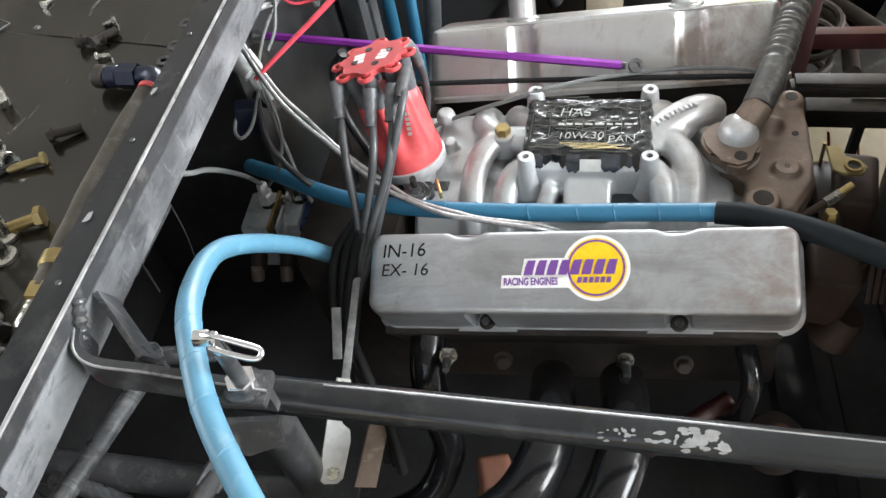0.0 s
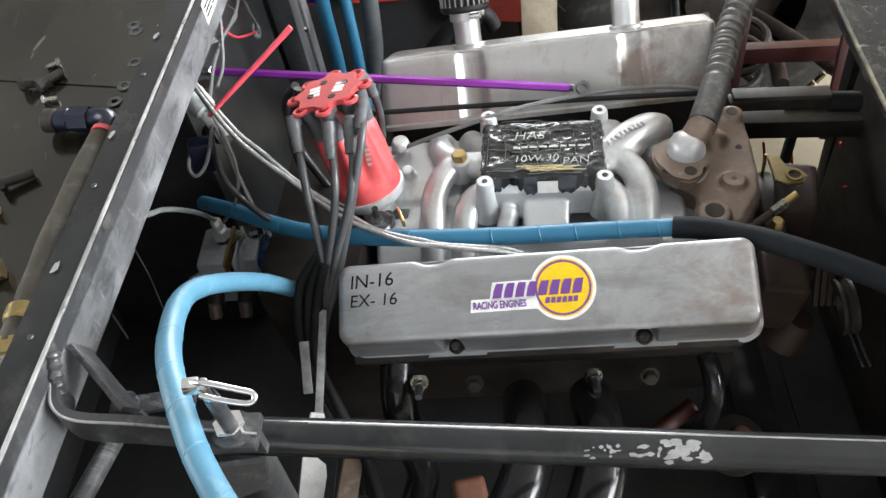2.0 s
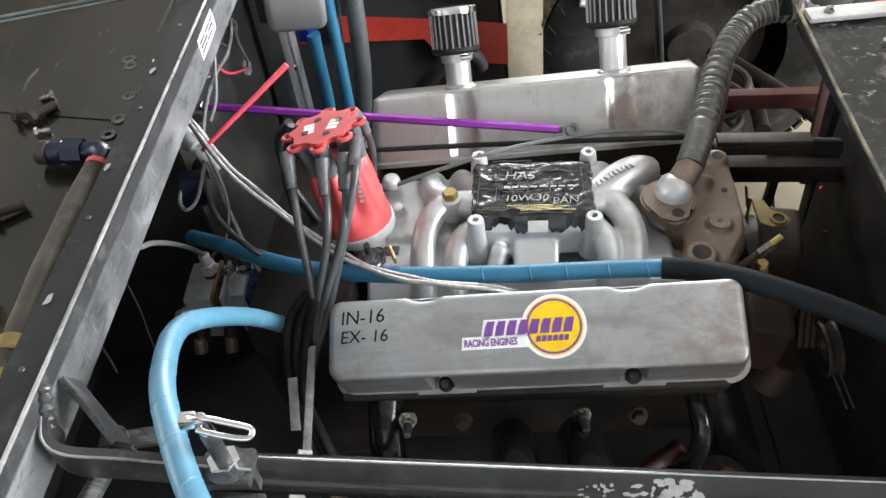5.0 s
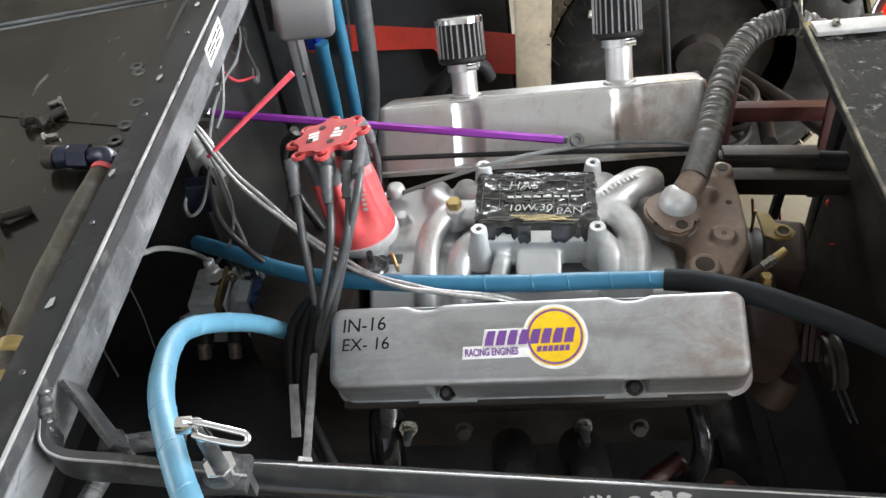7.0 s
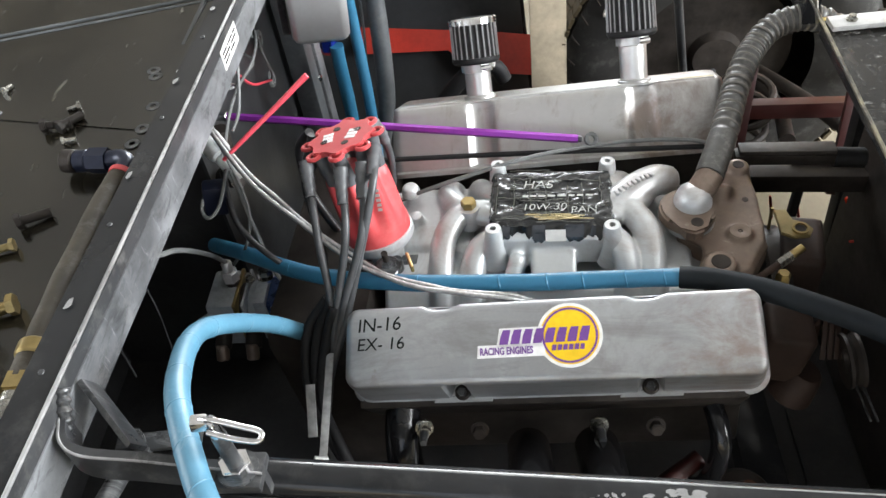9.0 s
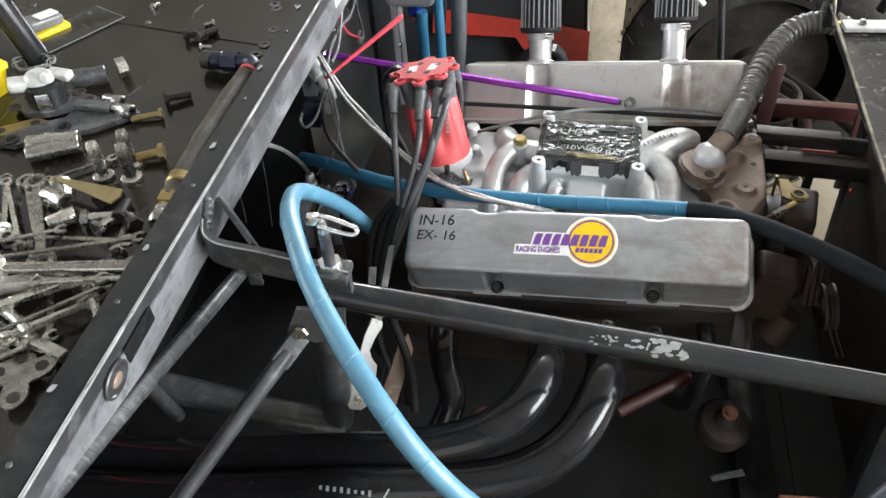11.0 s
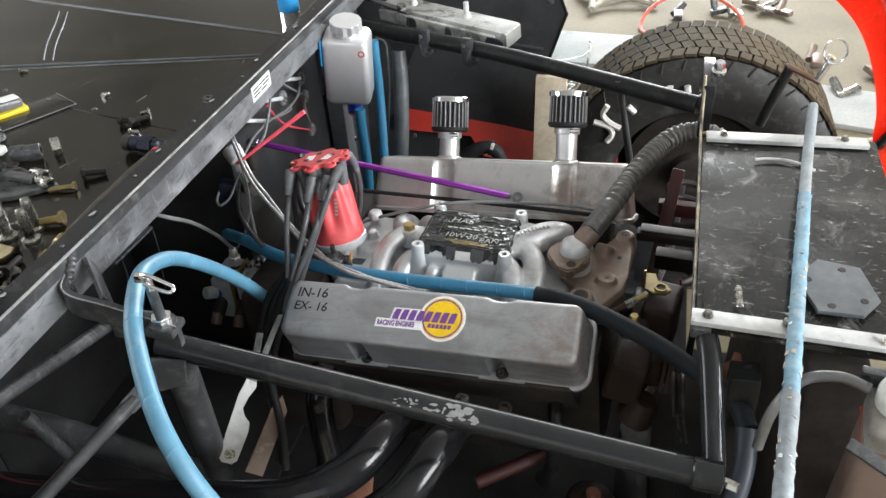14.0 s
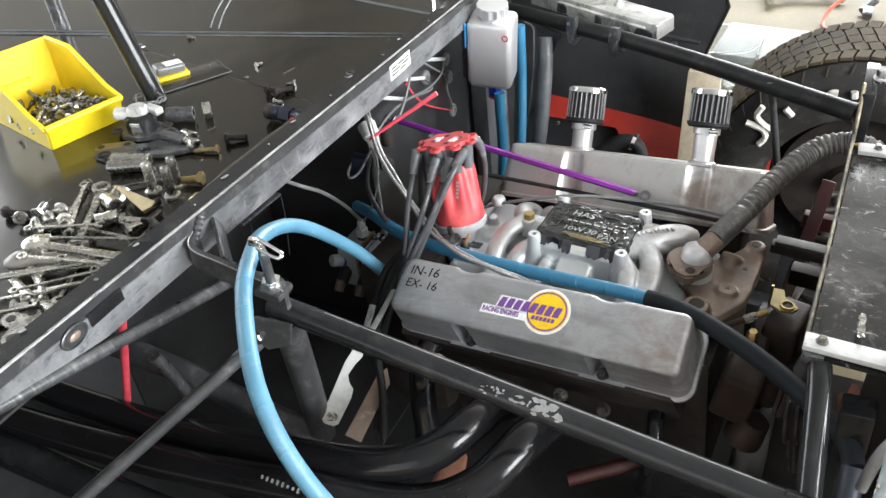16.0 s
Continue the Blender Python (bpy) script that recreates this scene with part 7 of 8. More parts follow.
for p in (RA + Vector((0.012, 0.012, 0.011)), RA + Vector((0.10, 0.013, 0.011)), RB + Vector((-0.055, 0.014, 0.011)), RD + Vector((0.03, -0.021, 0.011)), RC + Vector((-0.05, -0.02, 0.011))):
    part("strip_screw", hex_bolt(frame_of(p, (0, 0, 1)), 0.005, 0.007), M_TOOL, rad)
part("cover_edge", tube([RA + Vector((-0.004, 0.02, 0.002)), RA.lerp(RD, 0.5) + Vector((-0.004, 0, 0.004)), RD + Vector((-0.004, 0.06, 0.012))], 0.0024, 10, 10), M_WORN_EDGE, rad, "brassy bare edge")
rng = random.Random(31)
for k in range(9):
    c = RD.lerp(RC, 0.03 + 0.105 * k + rng.uniform(0, 0.05)) + Vector((0, -0.003 + rng.uniform(-0.003, 0.001), 0.0042))
    w, d = rng.uniform(0.008, 0.022), rng.uniform(0.0025, 0.005)
    part("brassy_patch", prism(bmesh.new(), Matrix.Translation(c), [(-w, -d), (w * 0.4, -d * 0.7), (w, -d * 0.2), (w * 0.7, d), (-w * 0.5, d * 0.8)], 0.0008), M_GOLD_EDGE, rad, "brassy bare patch on the rim")
arc = [Vector((0.455 + 0.062 * math.cos(radians(a)), 0.815 + 0.05 * math.sin(radians(a)), 0.7845)) for a in range(30, 126, 8)]
part("ring_mark", sweep(bmesh.new(), arc, 0.0022, 6), M_WHITE_STRIP, rad, "pale arc-shaped mark")
part("radiator_core", box(pose(0.50, 0.70, 0.46), 0.07, 0.56, 0.60, 0.004), M_DARK, rad)
part("shroud_side", beam_box((0.345, 0.46, 0.775), (0.355, 0.945, 0.765), 0.004, 0.022, (0, 0, 1), 0.001), M_BLACK, rad)
part("fill_plate", prism(bmesh.new(), frame_of((0.499, 0.545, 0.792), (0, 0, 1), (1, -0.1, 0)), [(-0.045, 0.01), (-0.02, -0.05), (0.03, -0.045), (0.05, -0.01), (0.03, 0.05), (-0.02, 0.055)], 0.004, 0.001), M_POST, rad, "grey blanking plate")
for x, y in ((-0.03, 0.012), (-0.008, -0.035), (0.03, -0.02), (0.012, 0.038)):
    part("plate_hole", lathe(bmesh.new(), frame_of((0.499 + x, 0.545 + y, 0.796), (0, 0, 1)), [(0.005, 0), (0.0045, 0.0006), (0.001, 0.0006)], 12), M_DARK, rad)
# Added orange plate, put where floor shows through a gap.
part("rust_tab", prism(bmesh.new(), frame_of((0.398, 0.487, 0.688), (-0.2, -0.75, 0.6), (1, 0, 0)), [(-0.012, -0.028), (0.010, -0.026), (0.013, -0.010), (0.010, 0.008), (0.006, 0.018), (0.004, 0.026), (-0.004, 0.027), (-0.006, 0.016), (-0.016, 0.010), (-0.014, -0.012)], 0.003, 0.0006), M_RUST, rad, "orange plate in place of floor seen through the gap")
part("spring", sweep(bmesh.new(), [Vector((0.385 + 0.004 * math.cos(q * 1.2), 0.485 + q * 0.0007, 0.800 + 0.004 * math.sin(q * 1.2))) for q in range(50)], 0.001, 5), M_TOOL, rad)

post = thing("corner_tube", (0.36, 0.31, 0.70), "glossy black bent corner tube", "frame tube")
part("tube_body", tube([(0.352, 0.452, 0.772), (0.356, 0.425, 0.764), (0.362, 0.37, 0.733), (0.367, 0.322, 0.702)], 0.0135, 20, 18), M_BLACK, post)
part("tube_clip", box(pose(0.343, 0.455, 0.782, 10, 0, 0), 0.022, 0.014, 0.016, 0.002), M_GREY_STEEL, post)
pillar = thing("front_pillar", (0.35, 1.0, 0.75), "black steel pillar plate with brassy worn edge", "frame plate")
part("plate_body", box(pose(0.352, 1.03, 0.800, 4, 0, 0), 0.02, 0.10, 0.10, 0.004), M_BLACK, pillar)
part("plate_edge", tube([(0.343, 0.985, 0.86), (0.345, 0.97, 0.81), (0.346, 0.94, 0.775)], 0.0026, 8, 8), M_WORN_EDGE, pillar)
part("plate_bolt", hex_bolt(frame_of((0.365, 1.02, 0.852), (0, -0.2, 1)), 0.009, 0.02), M_CHROME, pillar)

strut = thing("foam_covered_strut", (0.45, 0.6, 0.79), "grey and pale blue foam-sleeved rod with peeling ends", "strut")
SP = [(0.412, 0.205, 0.790), (0.432, 0.36, 0.803), (0.463, 0.60, 0.806), (0.492, 0.82, 0.802), (0.522, 1.02, 0.800)]
sp = spline(SP, 60)
part("sleeve", sweep(bmesh.new(), sp[:15], lambda s: 0.0092 + 0.0006 * math.sin(s * 40) + 0.0004 * math.sin(s * 97), 14), M_FOAM, strut, "flaking grimy foam sleeve")
part("sleeve", sweep(bmesh.new(), sp[14:40], lambda s: 0.0088 + 0.0003 * math.sin(s * 70), 14), material("pale_blue_sleeve", (0.13, 0.235, 0.30), 0.6, vary=0.25, scale=30, stain=0.5, stain_colour=(0.5, 0.5, 0.48), stain_scale=25), strut, "pale blue sleeve")
part("sleeve", sweep(bmesh.new(), sp[39:], 0.008, 14), M_FOAM, strut)

part("open_end", cyl(sp[0] + Vector((-0.0004, -0.0016, 0)), sp[0] + Vector((0, 0.001, 0)), 0.006, segs=14), M_DARK, strut)
rng = random.Random(8)
for k in range(90):
    i = rng.randrange(0, 40)
    a = rng.uniform(0, 6.28)
    d = Vector((math.cos(a), 0.1, math.sin(a))).normalized()
    w = rng.uniform(0.0012, 0.0042)
    part("foam_flake", prism(bmesh.new(), frame_of(sp[i] + d * 0.0088, d + Vector((0, rng.uniform(-0.5, 0.5), 0)), (0, 1, 0)), [(-w, -w * 0.5), (w * 0.7, -w * 0.7), (w, w * 0.4), (-w * 0.3, w * 0.8)], 0.0008), rng.choice((M_FOAM, M_LABEL, M_CARD)), strut)

jug = thing("overflow_bottle", (0.545, 0.375, 0.45), "milky plastic overflow bottle with a blue screw cap", "bottle")
JM = Matrix.Translation((0.547, 0.374, 0.795)) @ pose(0, 0, 0, 4, 0, -8)
part("bottle_body", box(JM @ Matrix.Translation((-0.002, -0.012, -0.15)), 0.058, 0.07, 0.27, 0.010, 3), M_JUG, jug)
part("bottle_shoulder", box(JM @ Matrix.Translation((-0.002, -0.012, -0.031)), 0.0588, 0.0708, 0.036, 0.010, 3), M_SLEEVE, jug, "smoky empty upper part")
part("bottle_band", box(JM @ Matrix.Translation((-0.002, -0.012, -0.056)), 0.0592, 0.0712, 0.005, 0.002), M_RED_DULL, jug, "thin red band")
part("bottle_neck", lathe(bmesh.new(), JM, [(0.027, -0.02), (0.0275, 0.004), (0.0255, 0.009), (0.0195, 0.0105)], 28), M_CLEAR, jug)
bm = bmesh.new()
out = circle_outline(0.0172, 48)
prism(bm, JM @ Matrix.Translation((0, 0, 0.010)), out, 0.017, 0.002)
part("bottle_cap", bm, M_CAPBLUE, jug, "ribbed blue screw cap")
part("bottle_bracket", box(JM @ Matrix.Translation((-0.028, 0.024, -0.01)), 0.03, 0.012, 0.03, 0.003), M_GREY_STEEL, jug)
hose("overflow_hose", [(0.515, 0.385, 0.79), (0.485, 0.392, 0.795), (0.45, 0.39, 0.785), (0.425, 0.375, 0.75), (0.415, 0.36, 0.70)], 0.0062, M_HAZY, "cloudy clear overflow hose", n=30, segs=12)


def ring_pin(at, axis, ring_axis, reach, label):
    t = thing("ring_pin", at, label, "hood pin", "ring pins at the nose")
    a = Vector(at)
    d = Vector(axis).normalized()
    part("pin_body", cyl(a, a + d * reach, 0.006, segs=14, bevel=0.001), M_CHROME, t)
    c = a + d * (reach + 0.008)
    m = frame_of(c, ring_axis)
    pts = [m @ Vector((0.02 * math.cos(q * math.pi / 14), 0.02 * math.sin(q * math.pi / 14), 0)) for q in range(29)]
    part("pin_ring", sweep(bmesh.new(), pts, 0.0016, 6, False), M_CHROME, t)
    return t


ring_pin((0.530, 0.300, 0.770), (0.75, 0.25, 0.35), (0.2, -0.5, 0.9), 0.045, "chrome ring pin on a black tab")
single("pin_tab", beam_box((0.485, 0.312, 0.782), (0.535, 0.29, 0.765), 0.015, 0.005, (0.2, -0.4, 1)), M_BLACK_WORN, "flat black steel tab", "bracket")
ring_pin((0.525, 1.06, 0.825), (0.35, 0.0, 1.0), (0.3, -0.8, 0.3), 0.05, "chrome ring pin on the far brace")
nb = thing("nose_brace", (0.452, 1.07, 0.735), "black nose brace tube with a flat red tab", "frame brace")
part("tube_body", tube([(0.452, 1.07, 0.735), (0.465, 1.065, 0.79), (0.480, 1.06, 0.848)], 0.009, 10, 12), M_BLACK, nb)
part("tab", beam_box((0.474, 1.06, 0.852), (0.530, 1.06, 0.826), 0.022, 0.005), M_RED_FRAME, nb)

# fender with its wheel arch, beside the tyre
fender = thing("front_fender", (0.9, 1.75, 0.15), "orange-red front fender with coral, navy and yellow graphics", "fender")
ARCH = [(0.40, 0.86), (0.523, 0.804), (0.648, 0.730), (0.730, 0.650), (0.786, 0.547), (0.822, 0.436), (0.834, 0.351), (0.87, 0.26), (0.905, 0.176)]
LIP = [(0.50, 0.91), (0.652, 0.830), (0.745, 0.745), (0.800, 0.642), (0.853, 0.508), (0.90, 0.41), (0.941, 0.332), (0.99, 0.25), (1.03, 0.181)]
OUT = [(0.78, 1.00), (0.86, 0.93), (0.95, 0.86), (1.05, 0.74), (1.14, 0.60), (1.20, 0.48), (1.24, 0.38), (1.27, 0.28), (1.30, 0.19)]


def strip_sheet(a, b, y0, y1, n=40):
    bm = bmesh.new()
    pa = spline([(x, y0, z) for x, z in a], n)
    pb = spline([(x, y1, z) for x, z in b], n)
    rows = []
    for i in range(n + 1):
        rows.append([bm.verts.new(pa[i].lerp(pb[i], s / 4) + Vector((0, 0.006 * math.sin(s / 4 * math.pi), 0))) for s in range(5)])
    for r0, r1 in zip(rows, rows[1:]):
        for s in range(4):
            bm.faces.new((r0[s], r0[s + 1], r1[s + 1], r1[s]))
    bmesh.ops.solidify(bm, geom=list(bm.faces), thickness=0.003)
    return bm


part("wheel_arch", strip_sheet(ARCH, LIP, 1.75, 1.735), M_RED_BODY, fender, "plain orange-red arch band")
part("fender_side", strip_sheet(LIP, OUT, 1.732, 1.70), M_CORAL, fender, "faded coral side with dark navy streaks")
for s0, s1, w in ((0.08, 0.30, 0.06), (0.34, 0.52, 0.05), (0.60, 0.80, 0.045)):
    pa = spline([(x, 1.722, z) for x, z in LIP], 60)
    pb = spline([(x, 1.690, z) for x, z in OUT], 60)
    bm = bmesh.new()
    rows = []
    for q in range(13):
        f = q / 12
        i0, i1 = int((s0 + (s1 - s0) * f * 0.35) * 60), int((s0 + 0.06 + (s1 - s0) * f) * 60)
        lo = pa[min(60, i0)].lerp(pb[min(60, i0)], f * 0.9)
        hi = pa[min(60, i1)].lerp(pb[min(60, i1)], f * 0.9)
        mid = lo.lerp(hi, 0.5)
        k = 0.15 + 0.85 * (1 - abs(2 * f - 1) ** 2)
        rows.append([bm.verts.new(mid + (lo - mid) * k), bm.verts.new(mid + (hi - mid) * k * 0.8)])
    for r0, r1 in zip(rows, rows[1:]):
        bm.faces.new((r0[0], r0[1], r1[1], r1[0]))
    bmesh.ops.solidify(bm, geom=list(bm.faces), thickness=0.001)
    part("navy_streak", bm, M_NAVY, fender, "dark navy streak")
part("yellow_top", prism(bmesh.new(), frame_of((0.75, 1.66, 0.80), (0, -1, 0), (1, 0, 0)), [(-0.20, 0.085), (-0.13, 0.052), (-0.068, 0.018), (0.0, -0.016), (0.068, -0.047), (0.20, -0.12), (0.45, -0.20), (0.45, 0.05), (0.15, 0.26), (-0.12, 0.26)], 0.003), M_BODY_Y, fender, "pale yellow upper band")
for x, z in ((0.82, 0.69), (0.835, 0.68)):
    part("fender_bolt", lathe(bmesh.new(), frame_of((x, 1.705, z), (0, -1, 0)), [(0.007, 0), (0.006, 0.003), (0.002, 0.005)], 10), M_CHROME, fender)
part("fender_stay", tube([(0.845, 1.742, 0.34), (0.88, 1.735, 0.42), (0.915, 1.72, 0.52)], 0.011, 8, 10), M_BLACK, fender)
part("fender_stay", tube([(0.62, 1.30, 0.33), (0.84, 1.74, 0.34), (0.95, 1.735, 0.31)], 0.011, 10, 10), M_BLACK, fender)

# ---- things lying on the deck ----
DECK_TOP = 0.0005


def on_deck(ob, x, y, turn=0.0, lift=0.0):
    ob.matrix_basis = deck_frame(x, y, turn, DECK_TOP + lift)
    return ob


def piece(name, label, category, group=""):
    ob = new(name)
    ob.empty_display_size = 0.02
    return tagged(ob, label, category, group)


def wrench(length, w, label="chromed combination wrench lying on the deck"):
    """Lies along x, open jaw at +x, ring at -x."""
    t = piece("wrench", label, "wrench", "wrenches on the deck")
    bm = bmesh.new()
    sh = [(-length / 2 + w, -w * 0.36), (length / 2 - w, -w * 0.42), (length / 2 - w, w * 0.42), (-length / 2 + w, w * 0.36)]
    prism(bm, Matrix.Translation((0, 0, 0.001)), sh, w * 0.36, w * 0.08)
    part("shank", bm, M_TOOL, t)
    bm = bmesh.new()
    lathe(bm, Matrix.Translation((-length / 2, 0, 0)), [(w * 0.62, 0), (w * 1.02, 0), (w * 1.08, w * 0.25), (w * 1.02, w * 0.55), (w * 0.62, w * 0.55), (w * 0.62, 0)], 24, False)
    part("ring_end", bm, M_TOOL, t)
    bm = bmesh.new()
    out = []
    for k in range(19):
        a = radians(35 + 290 * k / 18)
        out.append((length / 2 + w * 1.15 * math.cos(a), w * 1.15 * math.sin(a)))
    for k in range(9):
        a = radians(300 - 240 * k / 8)
        out.append((length / 2 + w * 0.15 + w * 0.55 * math.cos(a), w * 0.55 * math.sin(a)))
    prism(bm, Matrix.Translation((0, 0, 0.0008)), out, w * 0.42)
    part("open_jaw", bm, M_TOOL, t)
    return t


w_templates = {}
for x, y, turn, L, w, lift in ((-0.622, 0.352, -54, 0.125, 0.0115, 0.0), (-0.66, 0.36, -60, 0.10, 0.007, 0.004), (-0.548, 0.30, 3, 0.135, 0.008, 0.012), (-0.555, 0.264, 6, 0.13, 0.009, 0.006), (-0.53, 0.258, 8, 0.15, 0.0085, 0.016), (-0.466, 0.20, -62, 0.10, 0.009, 0.004), (-0.50, 0.325, -75, 0.055, 0.0075, 0.002), (-0.51, 0.188, 118, 0.12, 0.0075, 0.0), (-0.60, 0.285, 25, 0.10, 0.006, 0.02), (-0.533, 0.279, 19, 0.145, 0.007, 0.02), (-0.496, 0.243, 9, 0.10, 0.0075, 0.024), (-0.507, 0.231, 32, 0.11, 0.0065, 0.014), (-0.49, 0.19, 46, 0.10, 0.007, 0.018), (-0.525, 0.218, 13, 0.12, 0.0065, 0.03), (-0.529, 0.170, 41, 0.13, 0.008, 0.012), (-0.455, 0.190, -54, 0.085, 0.0062, 0.022), (-0.50, 0.190, 44, 0.11, 0.0058, 0.026), (-0.475, 0.229, 10, 0.11, 0.0068, 0.03), (-0.632, 0.335, -53, 0.13, 0.0065, 0.012), (-0.595, 0.326, -58, 0.145, 0.0125, 0.012), (-0.604, 0.431, 40, 0.075, 0.006, 0.003), (-0.535, 0.140, 41, 0.10, 0.007, 0.006)):
    key = (L, w)
    if key not in w_templates:
        w_templates[key] = wrench(L, w)
        on_deck(w_templates[key], x, y, turn, lift)
    else:
        copy_thing(w_templates[key], deck_frame(x, y, turn, DECK_TOP + lift))


def ratchet(L):
    t = piece("ratchet", "chromed ratchet handle with a round head", "ratchet")
    part("head", lathe(bmesh.new(), Matrix.Translation((-L / 2, 0, 0)), [(0.013, 0.002), (0.017, 0.004), (0.017, 0.015), (0.013, 0.018), (0.006, 0.018), (0.006, 0.021), (0.002, 0.021)], 24), M_TOOL, t)
    part("handle", sweep(bmesh.new(), [Vector((-L / 2 + 0.014, 0, 0.01)), Vector((-L * 0.25, 0, 0.01)), Vector((0, 0, 0.01)), Vector((L * 0.1, 0, 0.01)), Vector((L / 2, 0, 0.0095))], lambda s: 0.0045 + 0.002 * (s > 0.6), 12), M_TOOL, t)
    return t


on_deck(ratchet(0.15), -0.512, 0.240, 8, 0.022)
bar_t = piece("breaker_bar", "long steel breaker bar with a knurled grip", "breaker bar")
part("shaft", sweep(bmesh.new(), [Vector((-0.09, 0, 0.009)), Vector((-0.03, 0, 0.009)), Vector((0.02, 0, 0.009)), Vector((0.07, 0, 0.009))], 0.0045, 12), M_TOOL, bar_t)
for k in range(6):
    part("grip_ring", cyl((0.02 + k * 0.005, 0, 0.009), (0.023 + k * 0.005, 0, 0.009), 0.0057, segs=14), M_TOOL, bar_t)
part("drive_head", box(pose(0.082, 0, 0.009), 0.02, 0.013, 0.013, 0.002), M_TOOL, bar_t)
on_deck(bar_t, -0.555, 0.20, 38, 0.01)
on_deck(single("glove_rag", tube([(-0.05, 0, 0.014), (-0.02, 0.004, 0.018), (0.02, -0.003, 0.017), (0.055, 0.002, 0.013)], lambda s: 0.013 + 0.003 * math.sin(s * 9) - 0.006 * abs(2 * s - 1) ** 3, 24, 14, squash=0.8), M_SLEEVE, "crumpled smoky plastic sleeve under the tools", "sleeve"), -0.572, 0.222, 30)


def socket(r, L, name="socket", label="chromed hex socket lying on its side", mat=M_TOOL):
    """Lies along x."""
    t = piece(name, label, "socket", "sockets on the deck")
    m = frame_of((-L / 2, 0, r), (1, 0, 0))
    part("barrel", lathe(bmesh.new(), m, [(r * 0.55, L * 0.3), (r * 0.6, 0.0005), (r * 0.92, 0), (r, 0.001), (r, L * 0.45), (r * 0.86, L * 0.55), (r * 0.86, L - 0.001), (r * 0.78, L), (r * 0.45, L), (r * 0.45, L * 0.7)], 24, False), mat, t)
    part("bore", lathe(bmesh.new(), m, [(r * 0.58, L * 0.28), (r * 0.3, L * 0.29), (0.0005, L * 0.3)], 16, False), M_DARK, t)
    return t


s1 = on_deck(socket(0.0105, 0.062), -0.652, 0.458, 25)
copy_thing(s1, deck_frame(-0.662, 0.476, 20, DECK_TOP))
s2 = on_deck(socket(0.0095, 0.030), -0.575, 0.335, -140)
s3 = on_deck(socket(0.0115, 0.034, label="thick steel socket on its side"), -0.598, 0.366, 160)
s4 = on_deck(socket(0.013, 0.045, label="large dark grey impact socket", mat=M_GREY_STEEL), -0.690, 0.625, 30)
for x, y, turn in ((-0.605, 0.552, 165), (-0.628, 0.572, 165)):
    copy_thing(s2, deck_frame(x, y, turn, DECK_TOP))
nut_t = piece("hex_nut", "big steel hex nut standing on edge", "nut")
nb_ = bmesh.new()
prism(nb_, frame_of((-0.006, 0, 0.013), (1, 0, 0)), hex_outline(0.014), 0.013, 0.0015)
part("nut_body", nb_, M_TOOL, nut_t)
on_deck(nut_t, -0.655, 0.652, 40)


def stand_bolt():
    t = piece("wheel_stud", "upright chromed stud with a round flange", "bolt", "studs standing on the deck")
    part("flange", lathe(bmesh.new(), Matrix.Identity(4), [(0.005, 0), (0.0125, 0), (0.0125, 0.004), (0.009, 0.006), (0.007, 0.006)], 20), M_TOOL, t)
    part("shank", lathe(bmesh.new(), Matrix.Identity(4), [(0.0072, 0.005), (0.0072, 0.044), (0.006, 0.049), (0.002, 0.051)], 18), M_TOOL, t)
    return t


sb = on_deck(stand_bolt(), -0.572, 0.424)
copy_thing(sb, deck_frame(-0.548, 0.450, 0, DECK_TOP))
copy_thing(sb, deck_frame(-0.536, 0.424, 0, DECK_TOP))


fs = piece("wheel_stud", "chromed stud lying with its round flange showing", "bolt", "studs lying in the tool pile")
part("flange", lathe(bmesh.new(), pose(0, 0, 0), [(0.0035, 0.004), (0.005, 0.0015), (0.0088, 0.0012), (0.0102, 0.003), (0.009, 0.006), (0.006, 0.007)], 22), M_TOOL, fs)
part("shank", lathe(bmesh.new(), pose(0, 0, 0), [(0.0058, 0.006), (0.0058, 0.034), (0.004, 0.038)], 16), M_TOOL, fs)
STUD_TILT = pose(0, 0, 0.014, -125, 0, 0)
fs.matrix_basis = deck_frame(-0.652, 0.322, 25, DECK_TOP) @ STUD_TILT
for x, y, turn in ((-0.655, 0.300, 5), (-0.662, 0.281, -15), (-0.692, 0.285, 40), (-0.625, 0.305, 60)):
    copy_thing(fs, deck_frame(x, y, turn, DECK_TOP) @ STUD_TILT)


def lying_bolt(L, r, mat, label, name="bolt"):
    """Head at -x."""
    t = piece(name, label, "bolt", "loose bolts on the deck")
    bm = bmesh.new()
    prism(bm, frame_of((-L / 2, 0, r * 1.75), (1, 0, 0)), hex_outline(r * 1.8), r * 1.2, r * 0.2)
    part("head", bm, mat, t)
    part("shank", sweep(bmesh.new(), [Vector((-L / 2 + r, 0, r * 1.6)), Vector((0, 0, r * 1.4)), Vector((L / 2, 0, r * 1.05))], lambda s: r * (1 + 0.04 * math.sin(s * 90)), 12), mat, t)
    return t


bz = on_deck(lying_bolt(0.04, 0.004, M_ZINC, "yellow zinc-plated bolt lying loose"), -0.572, 0.547, 200)
bs = on_deck(lying_bolt(0.035, 0.0055, M_TOOL, "bright steel bolt lying loose"), -0.662, 0.325, 135)
for x, y, turn in ((-0.690, 0.318, 120), (-0.655, 0.300, 150), (-0.640, 0.292, 60), (-0.535, 0.345, 20), (-0.522, 0.338, 70)):
    copy_thing(bs, deck_frame(x, y, turn, DECK_TOP))
bd = on_deck(lying_bolt(0.035, 0.005, M_DARK, "dull dark bolt lying loose"), -0.550, 0.595, 30)
